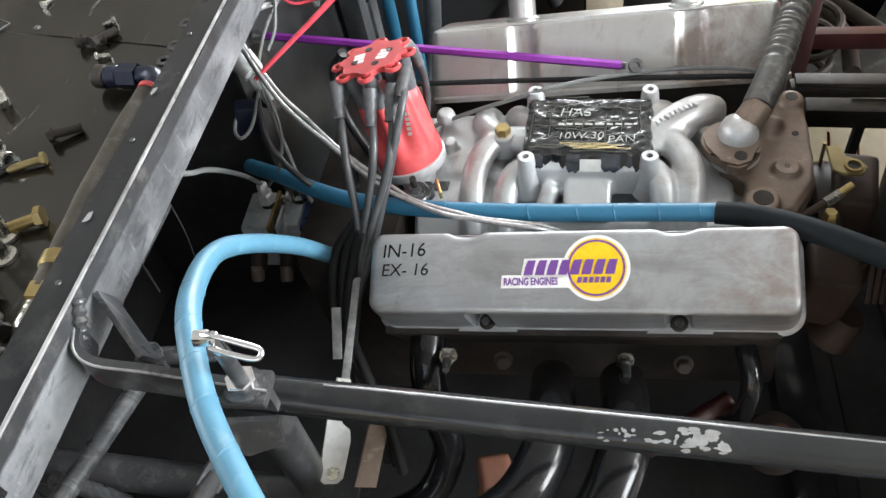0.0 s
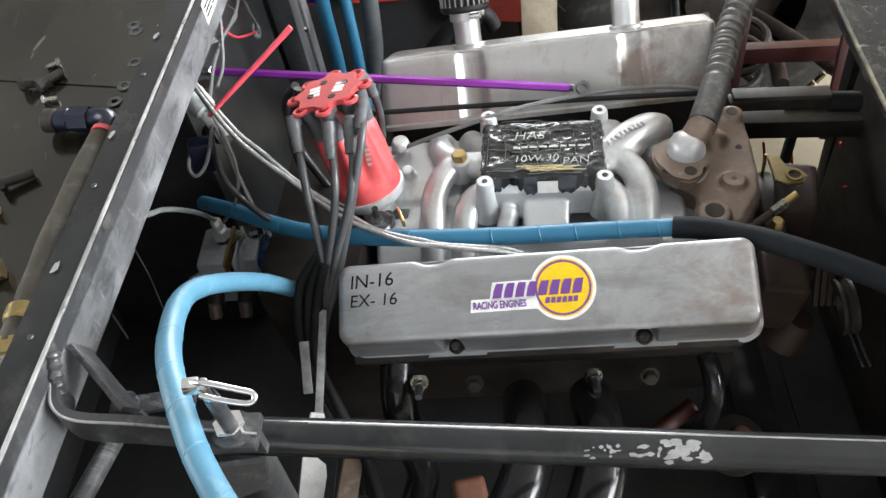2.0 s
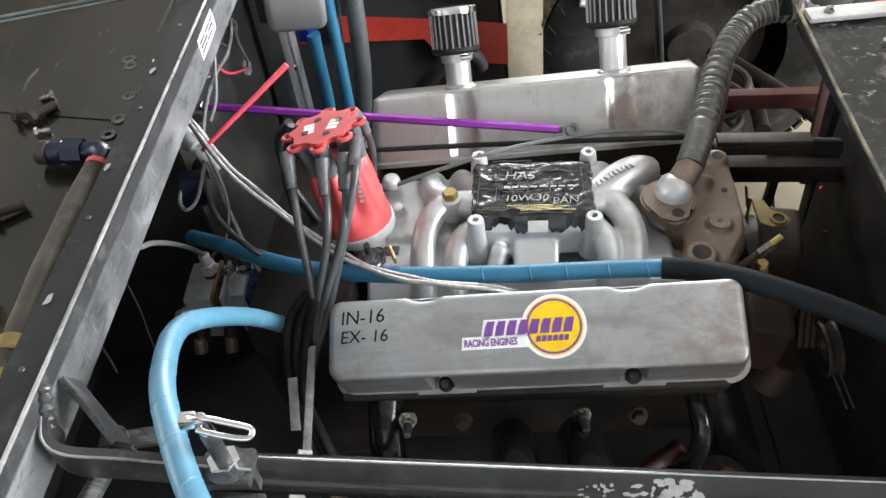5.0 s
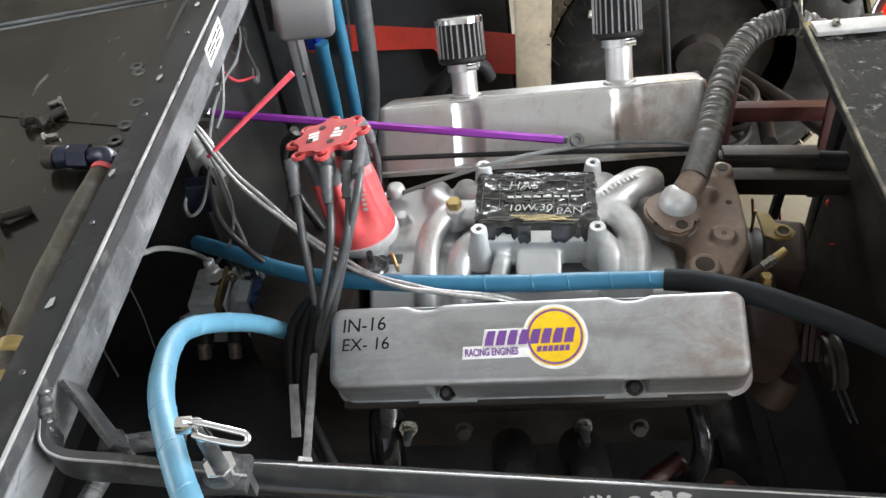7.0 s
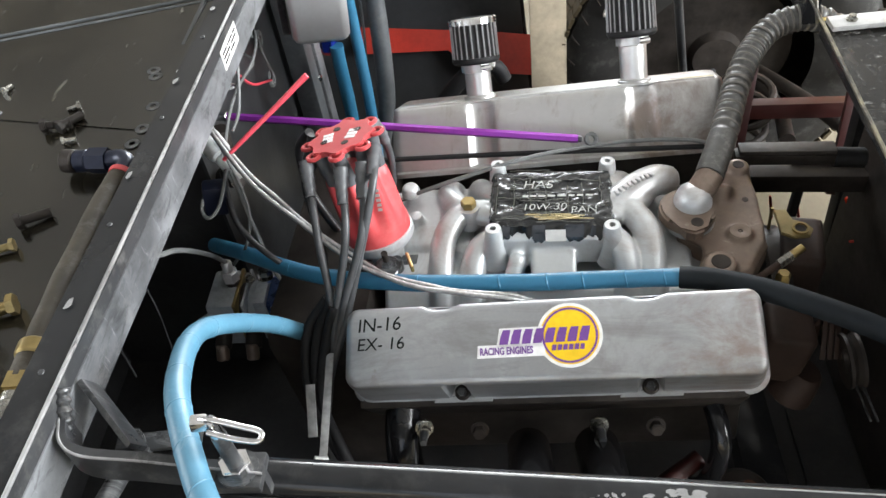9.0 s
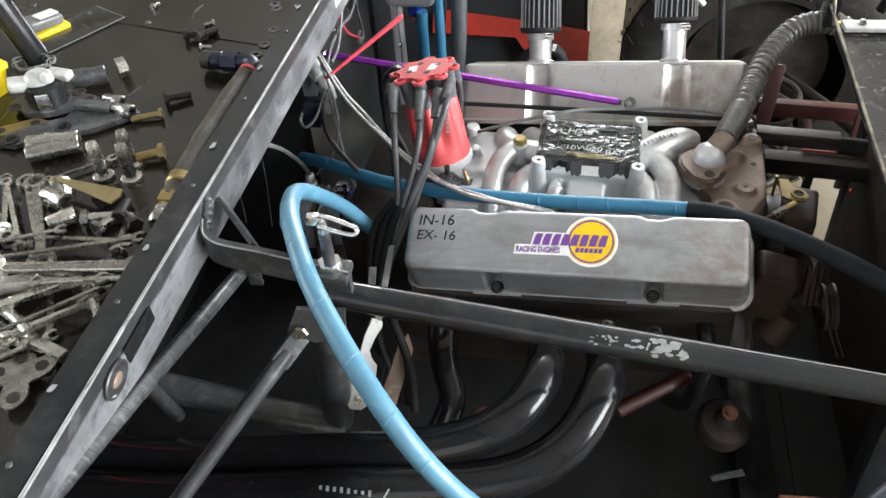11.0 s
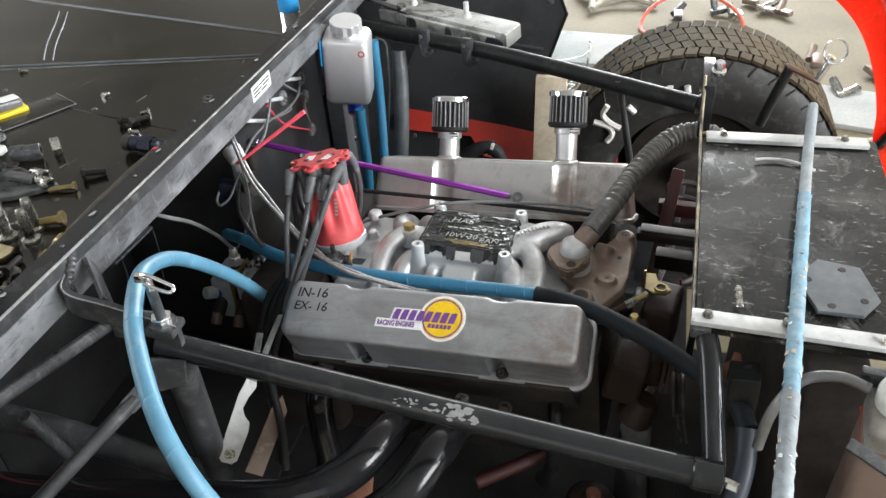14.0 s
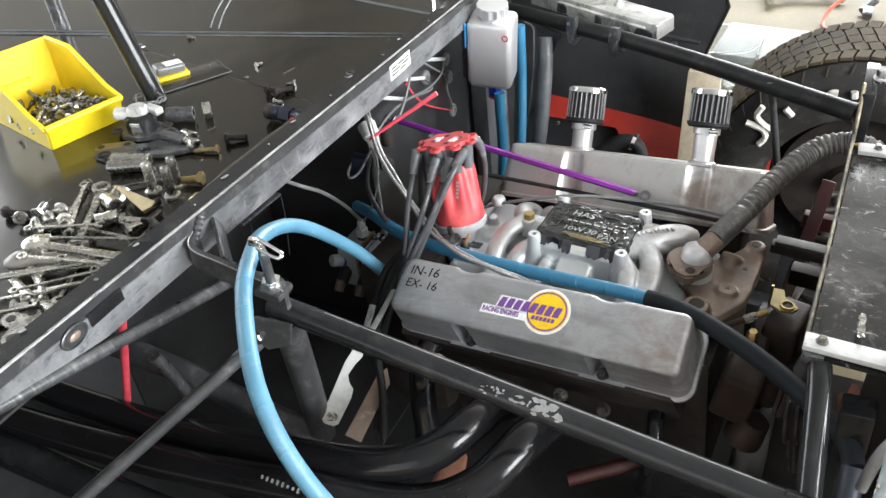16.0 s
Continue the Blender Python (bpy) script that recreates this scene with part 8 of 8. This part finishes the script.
for x, y, turn in ((-0.592, 0.764, 10), (-0.578, 0.770, 60), (-0.515, 0.36, 100), (-0.50, 0.345, 140), (-0.72, 0.30, 20), (-0.545, 0.385, 75)):
    copy_thing(bd, deck_frame(x, y, turn, DECK_TOP))
bsm = on_deck(lying_bolt(0.016, 0.003, M_TOOL, "small bright screw lying loose"), -0.587, 0.804, 200)
for x, y, turn in ((-0.566, 0.734, 20), (-0.70, 0.86, 80), (-0.93, 0.935, 30), (-1.0, 0.86, 70)):
    copy_thing(bsm, deck_frame(x, y, turn, DECK_TOP))
rust = on_deck(lying_bolt(0.034, 0.006, M_BRASS, "short tarnished brass fitting", "fitting"), -0.528, 0.462, 200)
wash = piece("washer", "flat dark washer lying on the deck", "washer", "washers on the deck")
part("ring", lathe(bmesh.new(), Matrix.Identity(4), [(0.004, 0), (0.009, 0), (0.009, 0.0016), (0.004, 0.0016), (0.004, 0)], 20, False), M_GREY_STEEL, wash)
on_deck(wash, -0.484, 0.800)
for x, y in ((-0.509, 0.884), (-0.502, 0.869), (-0.483, 0.754), (-0.486, 0.724), (-0.62, 0.30)):
    copy_thing(wash, deck_frame(x, y, 0, DECK_TOP))

# wedge and curled shim
wb = bmesh.new()
prism(wb, Matrix.Translation((0, 0, 0.012)) @ pose(0, 0, 0, 14, -4, 0), [(-0.055, 0.003), (-0.054, -0.002), (0.045, -0.012), (0.05, 0.0), (0.045, 0.01)], 0.002, 0.0005)
on_deck(single("feeler_blade", wb, M_ZINC, "tapered yellowish metal blade", "metal blade"), -0.562, 0.380, -18, 0.006)
wb = bmesh.new()
pts = [(0.016 * math.cos(a), 0.016 * math.sin(a)) for a in [radians(20 + 150 * k / 14) for k in range(15)]]
inner = [(x * 0.93, z * 0.93) for x, z in pts[::-1]]
prism(wb, frame_of((0, 0.018, 0.0), (0, -1, 0), (1, 0, 0)), pts + inner, 0.036)
on_deck(single("curled_shim", wb, M_TOOL, "curled bright steel shim", "shim"), -0.608, 0.385, 25)

# brackets and the machined housing
brk = piece("bracket_plate", "flat black bracket with bolt eyes", "bracket")
bm = bmesh.new()
prism(bm, Matrix.Translation((0, 0, 0.002)), [(-0.085, -0.02), (-0.06, -0.032), (-0.02, -0.018), (0.03, -0.02), (0.09, 0.004), (0.088, 0.014), (0.05, 0.022), (0.03, 0.05), (0.008, 0.052), (-0.005, 0.02), (-0.05, 0.01), (-0.075, 0.0)], 0.006, 0.0015)
part("plate", bm, M_GREY_STEEL, brk)
for x, y in ((-0.066, -0.018), (-0.005, -0.006), (0.018, 0.038), (0.075, 0.006)):
    part("eye", lathe(bmesh.new(), Matrix.Translation((x, y, 0.0075)), [(0.0105, 0), (0.0105, 0.002), (0.006, 0.002), (0.0055, 0.0005)], 20), M_BLACK, brk)
on_deck(brk, -0.665, 0.515, 20)
hz = piece("gold_bracket", "small gold-plated bracket with two holes", "bracket")
bm = bmesh.new()
prism(bm, Matrix.Translation((0, 0, 0.002)), [(-0.035, -0.008), (-0.028, -0.014), (0.0, -0.012), (0.03, -0.018), (0.036, 0.0), (0.02, 0.018), (0.005, 0.012), (-0.026, 0.01)], 0.004, 0.001)
part("plate", bm, M_ZINC, hz)
for x, y in ((-0.024, -0.002), (0.018, 0.002)):
    part("eye", lathe(bmesh.new(), Matrix.Translation((x, y, 0.006)), [(0.006, 0), (0.006, 0.0008), (0.002, 0.0008)], 14), M_DARK, hz)
on_deck(hz, -0.728, 0.508, 25)
hs = piece("machined_housing", "black flanged housing with a bright machined top", "housing")
lobes = [((0.030 + 0.014 * max(0.0, math.cos(2 * a + 0.4)) ** 2 + 0.009 * max(0.0, math.cos(3 * a)) ** 2) * math.cos(a) * 1.25, (0.030 + 0.014 * max(0.0, math.cos(2 * a + 0.4)) ** 2) * math.sin(a)) for a in [2 * math.pi * k / 48 for k in range(48)]]
part("flange", prism(bmesh.new(), Matrix.Translation((0, 0, 0.0)), lobes, 0.007, 0.0015), M_BLACK_WORN, hs, "black lobed flange")
for x, y in ((-0.044, -0.010), (0.050, -0.006), (0.034, 0.016), (-0.030, 0.018)):
    part("flange_eye", lathe(bmesh.new(), Matrix.Translation((x, y, 0.007)), [(0.0095, 0), (0.009, 0.0015), (0.0055, 0.0015), (0.005, 0.0004), (0.0005, 0.0004)], 18), M_DARK, hs)
part("drum", lathe(bmesh.new(), Matrix.Translation((-0.002, 0.002, 0)), [(0.026, 0.006), (0.0255, 0.018), (0.0245, 0.032), (0.021, 0.035)], 32), M_BLACK, hs)
part("drum_band", box(Matrix.Translation((0.002, -0.0235, 0.018)), 0.018, 0.004, 0.024, 0.0015), M_CHROME, hs, "bright machined pad")
bm = bmesh.new()
add_cyl(bm, (-0.006, 0.006, 0.034), (-0.006, 0.006, 0.046), 0.021, 0.017, 24, 0.003)
add_box(bm, pose(-0.028, -0.002, 0.036, 0, 10, 20), 0.03, 0.026, 0.014, 0.005, 3)
add_box(bm, pose(0.020, 0.012, 0.038, 6, 0, -25), 0.034, 0.016, 0.012, 0.004, 3)
add_cyl(bm, (0.008, -0.004, 0.04), (0.012, -0.006, 0.050), 0.009, 0.007, 14, 0.002)
part("cast_top", bm, M_CHANNEL, hs, "pale scuffed cast top")
part("arm", beam_box((0.035, -0.012, 0.006), (0.085, -0.030, 0.006), 0.018, 0.008, (0, 0, 1), 0.002), M_GREY_STEEL, hs)
on_deck(hs, -0.712, 0.560, 15, 0.006)

# yellow parts bin
yb = piece("parts_bin", "bright yellow open-front plastic bin full of bolts", "parts bin")
Wd, Dp, Hb, Hf, T = 0.132, 0.195, 0.105, 0.042, 0.003
def slab(a, b, c, d, t):
    bm = bmesh.new()
    a, b, c, d = (Vector(v) for v in (a, b, c, d))
    n = (b - a).cross(d - a).normalized() * t
    vs = [bm.verts.new(v) for v in (a, b, c, d)] + [bm.verts.new(v + n) for v in (a, b, c, d)]
    for f in ((0, 3, 2, 1), (4, 5, 6, 7), (0, 1, 5, 4), (1, 2, 6, 5), (2, 3, 7, 6), (3, 0, 4, 7)):
        bm.faces.new([vs[i] for i in f])
    return bm
part("bin_floor", slab((0, 0, 0), (Dp, 0, 0), (Dp, Wd, 0), (0, Wd, 0), T), M_YELLOW, yb)
part("bin_back", slab((0, 0, 0), (0, Wd, 0), (-0.012, Wd + 0.006, Hb), (-0.012, -0.006, Hb), T), M_YELLOW, yb)
part("bin_front", slab((Dp, 0, 0), (Dp, Wd, 0), (Dp + 0.012, Wd + 0.004, Hf), (Dp + 0.012, -0.004, Hf), -T), M_YELLOW, yb)
for y0, sgn in ((0, -1), (Wd, 1)):
    bm = bmesh.new()
    out = [(0, 0), (Dp, 0), (Dp + 0.012, Hf), (Dp - 0.03, Hf + 0.012), (0.07, Hb), (-0.012, Hb)]
    lo = [bm.verts.new((x, y0 + sgn * 0.006 * z / Hb, z)) for x, z in out]
    hi = [bm.verts.new((x, y0 + sgn * 0.006 * z / Hb - sgn * T, z)) for x, z in out]
    bm.faces.new(lo)
    bm.faces.new(hi[::-1])
    for k in range(6):
        bm.faces.new((lo[k], lo[(k + 1) % 6], hi[(k + 1) % 6], hi[k]))
    part("bin_side", bm, M_YELLOW, yb)
rim = [(Dp + 0.012, -0.004, Hf), (Dp + 0.013, Wd / 2, Hf + 0.001), (Dp + 0.012, Wd + 0.004, Hf)]
part("bin_rim", tube(rim, 0.0055, 12, 10), M_YELLOW, yb)
for y0, s in ((0, -1), (Wd, 1)):
    part("bin_rim", sweep(bmesh.new(), [Vector((Dp + 0.012, y0 + s * 0.004, Hf)), Vector((Dp - 0.03, y0 + s * 0.004, Hf + 0.012)), Vector((0.07, y0 + s * 0.006, Hb)), Vector((-0.012, y0 + s * 0.006, Hb))], 0.0046, 10), M_YELLOW, yb)
part("bin_rim", tube([(-0.012, -0.006, Hb), (-0.012, Wd / 2, Hb), (-0.012, Wd + 0.006, Hb)], 0.0035, 4, 8), M_YELLOW, yb)
# Brighter yellow strip paints the highlight on the back wall's slot.
part("bin_slot", box(pose(0.001, Wd * 0.45, 0.052), 0.004, 0.05, 0.004), M_STICK_Y, yb)
BINM = deck_frame(-1.022, 0.515, -14, DECK_TOP)
yb.matrix_basis = BINM
rng = random.Random(31)
heap = bmesh.new()
for k in range(110):
    x, y = rng.uniform(0.05, Dp - 0.012), rng.uniform(0.012, Wd - 0.012)
    z = 0.008 + rng.uniform(0, 0.044) * (1 - abs(y - Wd / 2) / Wd)
    m = Matrix.Translation((x, y, z)) @ Euler((rng.uniform(0, 6), rng.uniform(0, 6), rng.uniform(0, 6))).to_matrix().to_4x4()
    if rng.random() < 0.55:
        r, L = rng.uniform(0.003, 0.0052), rng.uniform(0.016, 0.036)
        add_cyl(heap, m @ Vector((0, 0, -L / 2)), m @ Vector((0, 0, L / 2)), r, segs=8)
        prism(heap, m @ Matrix.Translation((0, 0, L / 2)), hex_outline(r * 1.9), r * 1.2)
    else:
        r = rng.uniform(0.006, 0.0105)
        lathe(heap, m, [(r * 0.5, 0), (r, 0), (r, r * 0.6), (r * 0.5, r * 0.6), (r * 0.5, 0)], 10, False)
hp = part("loose_bolts", heap, M_TOOL, None)
hp.matrix_basis = BINM
tagged(hp, "heap of small steel nuts and bolts in the yellow bin", "bolts", kind="stuff")

# roll cage post, clear case, wire loop
cage = thing("roll_cage_post", (-0.806, 0.69, 0.82), "glossy black roll cage post rising from the deck", "roll cage tube")
part("post_body", tube([(-0.806, 0.690, 0.80), (-0.862, 0.690, 1.00), (-0.985, 0.69, 1.45), (-1.11, 0.69, 1.9)], 0.0185, 16, 20), M_BLACK, cage)
cage2 = thing("roll_cage_post", (-1.27, 0.90, 0.82), "glossy black roll cage post at the far deck edge", "roll cage tube")
part("post_body", tube([(-1.27, 0.90, 0.80), (-1.275, 0.905, 1.2), (-1.29, 0.92, 1.9)], 0.016, 10, 18), M_GREY_STEEL, cage2)
case = piece("plastic_case", "small clear plastic case with a yellow liner", "plastic case")
part("case_base", box(pose(0, 0, 0.005), 0.060, 0.034, 0.009, 0.004), M_YELLOW, case)
part("case_lid", box(pose(-0.003, 0.004, 0.018, 4, 6, 4), 0.056, 0.030, 0.018, 0.006, 3), M_HAZY, case, "cloudy clear lid")
part("case_insert", box(pose(0.004, 0.0, 0.028, 4, 6, 12), 0.034, 0.018, 0.003, 0.001), M_LABEL, case, "pale insert")
on_deck(case, -0.835, 0.768, 58)
lid = single("clear_lid_sheet", box(pose(0, 0, 0.0012), 0.14, 0.075, 0.0016, 0.0005), M_DECK, "thin dark plastic sheet with a pale edge", "plastic sheet")
on_deck(lid, -0.80, 0.775, 62, 0.0)
ed = bmesh.new()
sweep(ed, [Vector((-0.07, -0.0375, 0.003)), Vector((0.07, -0.0375, 0.003)), Vector((0.07, 0.0375, 0.003))], 0.0007, 5)
lid_e = part("sheet_edge", ed, M_WIRE_GREY, lid)
lid_e.matrix_parent_inverse = Matrix.Identity(4)
cw = single("wire_coil", sweep(bmesh.new(), [Vector(((0.028 + 0.006 * math.sin(q)) * math.cos(q * 0.35), (0.02 + 0.004 * math.sin(q * 1.3)) * math.sin(q * 0.35), 0.003 + 0.004 * (1 + math.sin(q * 0.9)))) for q in range(60)], 0.0011, 6), M_WIRE_GREY, "loose coil of thin wire by the post", "wire coil")
on_deck(cw, -0.80, 0.665, 0)

# old hose with elbow fitting
oh = thing("old_hose", (-0.478, 0.5, 0.82), "dusty black rubber hose with brass and blue-black fittings", "hose")
HP = [(-0.466, 0.645, deck_z(0.645) + 0.017), (-0.470, 0.613, deck_z(0.613) + 0.016), (-0.470, 0.526, deck_z(0.526) + 0.016), (-0.467, 0.454, deck_z(0.454) + 0.016), (-0.463, 0.410, deck_z(0.41) + 0.016)]
part("hose_body", tube(HP, lambda q: 0.0128 + 0.0004 * math.sin(q * 23), 40, 18), M_HOSE_OLD, oh)
part("elbow", tube([(-0.466, 0.640, deck_z(0.64) + 0.018), (-0.464, 0.660, deck_z(0.66) + 0.020), (-0.474, 0.672, deck_z(0.672) + 0.020), (-0.492, 0.674, deck_z(0.674) + 0.018)], 0.0102, 20, 16), M_BLUE_ANO, oh, "dark blue anodised elbow")
part("elbow_ring", cyl((-0.4655, 0.648, deck_z(0.648) + 0.018), (-0.466, 0.642, deck_z(0.642) + 0.0175), 0.0138, segs=18), M_CAPRED, oh, "thin red ring")
z0 = deck_z(0.675)
part("elbow_nut", prism(bmesh.new(), frame_of((-0.490, 0.674, z0 + 0.017), (-1, 0.08, 0)), hex_outline(0.0145), 0.024, 0.0015), M_BLUE_ANO, oh)
part("elbow_collar", cyl((-0.513, 0.676, z0 + 0.017), (-0.530, 0.677, z0 + 0.016), 0.0125, segs=18, bevel=0.002), M_BLUE_ANO, oh)
part("elbow_tip", cyl((-0.530, 0.677, z0 + 0.016), (-0.545, 0.679, z0 + 0.016), 0.0135, segs=16, bevel=0.002), M_DARK, oh)
z1 = deck_z(0.38)
part("crimp_collar", cyl((-0.4635, 0.412, z1 + 0.0155), (-0.4625, 0.396, z1 + 0.0155), 0.0158, segs=20, bevel=0.002), M_BRASS, oh, "tarnished crimp collar")
part("hose_neck", cyl((-0.4625, 0.396, z1 + 0.0155), (-0.4615, 0.372, z1 + 0.0155), 0.0135, segs=18), M_HOSE_OLD, oh)
part("end_nut", prism(bmesh.new(), frame_of((-0.4618, 0.376, z1 + 0.0155), (0.05, -1, 0)), hex_outline(0.0152), 0.018, 0.0015), M_BRASS, oh, "brass hexagonal nut")
part("end_tip", lathe(bmesh.new(), frame_of((-0.461, 0.358, z1 + 0.015), (0.05, -1, 0)), [(0.012, 0), (0.0115, 0.003), (0.0122, 0.005), (0.0115, 0.008), (0.0125, 0.010), (0.0125, 0.022), (0.010, 0.026), (0.006, 0.026), (0.0055, 0.012)], 20), M_TOOL, oh)

# pliers and scrap near the beam
pl = piece("pliers", "worn slip-joint pliers with yellowed jaws", "pliers")
part("handle", tube([(-0.07, 0.012, 0.007), (-0.02, 0.010, 0.008), (0.02, 0.002, 0.008)], 0.006, 14, 10), M_TOOL, pl)
part("handle", tube([(-0.07, -0.014, 0.007), (-0.02, -0.010, 0.008), (0.02, -0.002, 0.008)], 0.006, 14, 10), M_TOOL, pl)
part("jaw", box(pose(0.038, 0.003, 0.008, 0, 0, 6), 0.045, 0.012, 0.010, 0.003), M_TOOL, pl)
on_deck(pl, -0.525, 0.168, -25, 0.004)
sp_ = piece("stamped_plate", "stamped steel plate with three lobes", "metal plate")
bm = bmesh.new()
out = [((0.024 + 0.011 * math.cos(3 * a)) * math.cos(a), (0.024 + 0.011 * math.cos(3 * a)) * math.sin(a)) for a in [2 * math.pi * k / 48 for k in range(48)]]
prism(bm, Matrix.Translation((0, 0, 0.003)), out, 0.0025)
part("plate", bm, M_TOOL, sp_)
for a in (0, 2.09, 4.19):
    part("hole", lathe(bmesh.new(), Matrix.Translation((0.022 * math.cos(a), 0.022 * math.sin(a), 0.0055)), [(0.006, 0), (0.006, 0.0006), (0.002, 0.0006)], 14), M_DARK, sp_)
on_deck(sp_, -0.535, 0.142, 10)
copy_thing(sp_, deck_frame(-0.50, 0.12, 50, DECK_TOP + 0.005))
red = single("red_battery_cable", tube([(-0.545, 0.275, 0.715), (-0.565, 0.282, 0.675), (-0.62, 0.290, 0.55), (-0.675, 0.30, 0.43), (-0.70, 0.305, 0.36)], 0.0062, 30, 12), M_WIRE_RED, "red battery cable hanging beside the frame", "cable")

# ---- things on the garage floor beyond ----
def floor_piece(name, bm, mat, label, category, x, y, turn=0.0):
    ob = single(name, bm, mat, label, category)
    ob.matrix_basis = pose(x, y, 0.0, 0, 0, turn)
    return ob


bm = bmesh.new()
for s in (-1, 1):
    sweep(bm, spline([(-0.16, s * 0.11, 0.02), (-0.05, s * 0.04, 0.04), (0.05, s * 0.05, 0.04), (0.16, s * 0.12, 0.02)], 14), 0.015, 8)
    sweep(bm, spline([(s * 0.15, -0.12, 0.03), (s * 0.12, 0.0, 0.05), (s * 0.15, 0.12, 0.03)], 10), 0.015, 8)
floor_piece("cast_bracket", bm, M_FLOOR_CAST, "pale cast suspension bracket on the floor", "bracket", 0.07, 3.60, 20)
floor_piece("paper_box", box(pose(0, 0, 0.02), 0.55, 0.32, 0.035, 0.006), M_PAPER, "flat white cardboard box on the floor", "box", 0.12, 2.98, -4)
floor_piece("paper_box", box(pose(0, 0, 0.012), 0.7, 0.3, 0.022, 0.006), M_PAPER, "long white cardboard sheet on the floor", "box", 0.95, 2.62, -12)
bm = bmesh.new()
lathe(bm, Matrix.Identity(4), [(0.09, 0.0), (0.13, 0.10), (0.135, 0.16), (0.128, 0.16), (0.123, 0.10), (0.085, 0.006), (0.002, 0.006)], 32, False)
floor_piece("clear_bowl", bm, M_GLASS, "clear plastic tub on the floor", "tub", -0.10, 2.70)
floor_piece("orange_cord", sweep(bmesh.new(), [Vector((0.22 * math.cos(q * 0.2), 0.16 * math.sin(q * 0.2), 0.01 + 0.10 * max(0, math.sin(q * 0.2)))) for q in range(30)], 0.008, 8), M_CORAL, "orange extension cord loop on the floor", "cord", 0.42, 3.30)
rng = random.Random(17)
for k, (x, y) in enumerate(((0.36, 3.42), (0.55, 3.50), (0.62, 3.46), (0.74, 3.54), (0.82, 3.50), (0.68, 3.62), (0.98, 2.72), (1.02, 2.35), (0.90, 3.0), (1.10, 2.9))):
    bm = bmesh.new()
    add_box(bm, pose(0, 0, 0.025, rng.uniform(-15, 15), rng.uniform(-15, 15), rng.uniform(0, 180)), rng.uniform(0.05, 0.11), rng.uniform(0.02, 0.045), 0.025, 0.008)
    add_cyl(bm, (0.02, 0.02, 0.02), (0.07, -0.03, 0.05), 0.016, segs=10)
    floor_piece("scrap_part", bm, rng.choice((M_TOOL, M_ALU_TAN, M_GREY_STEEL)), "loose greasy metal part on the floor", "metal part", x, y, rng.uniform(0, 180))
bm = bmesh.new()
lathe(bm, frame_of((0, 0, 0.09), (0.2, -1, 0.1)), [(0.06, -0.04), (0.10, -0.04), (0.11, 0), (0.10, 0.04), (0.06, 0.04), (0.06, -0.04)], 28, False)
floor_piece("small_wheel", bm, M_TYRE, "small dark rubber wheel on the floor", "wheel", 0.20, 4.15)

# water bottle on the rear deck, paper flake on the beam
wbt = thing("water_bottle", (-0.515, 1.285, 0.757), "clear water bottle with a blue label behind the beam", "bottle")
BMX = Matrix.Translation((-0.515, 1.285, 0.773)) @ pose(0, 0, 0, 0, 0, 0)
part("bottle_body", lathe(bmesh.new(), BMX, [(0.019, 0.0), (0.022, 0.005), (0.022, 0.04), (0.0215, 0.043), (0.022, 0.046), (0.022, 0.10), (0.018, 0.115), (0.011, 0.13), (0.010, 0.14)], 28), M_GLASS, wbt)
part("bottle_label", lathe(bmesh.new(), BMX, [(0.0224, 0.048), (0.0227, 0.05), (0.0227, 0.088), (0.0224, 0.09)], 28, False), M_CAPBLUE, wbt, "blue wrap-around label")
part("bottle_cap", lathe(bmesh.new(), BMX, [(0.0118, 0.136), (0.0118, 0.146), (0.0098, 0.149)], 20), M_STICK_W, wbt)
fl = bmesh.new()
prism(fl, frame_of((-0.432, 0.87, beam_at(0.87).z + 0.004), (-0.3, 0, 1), (0.25, 1, 0)), [(-0.03, -0.004), (0.01, -0.006), (0.028, 0.0), (0.012, 0.006), (-0.028, 0.005)], 0.0008)
single("paper_flake", fl, M_LABEL, "torn white paper flake tucked behind the beam", "paper scrap")
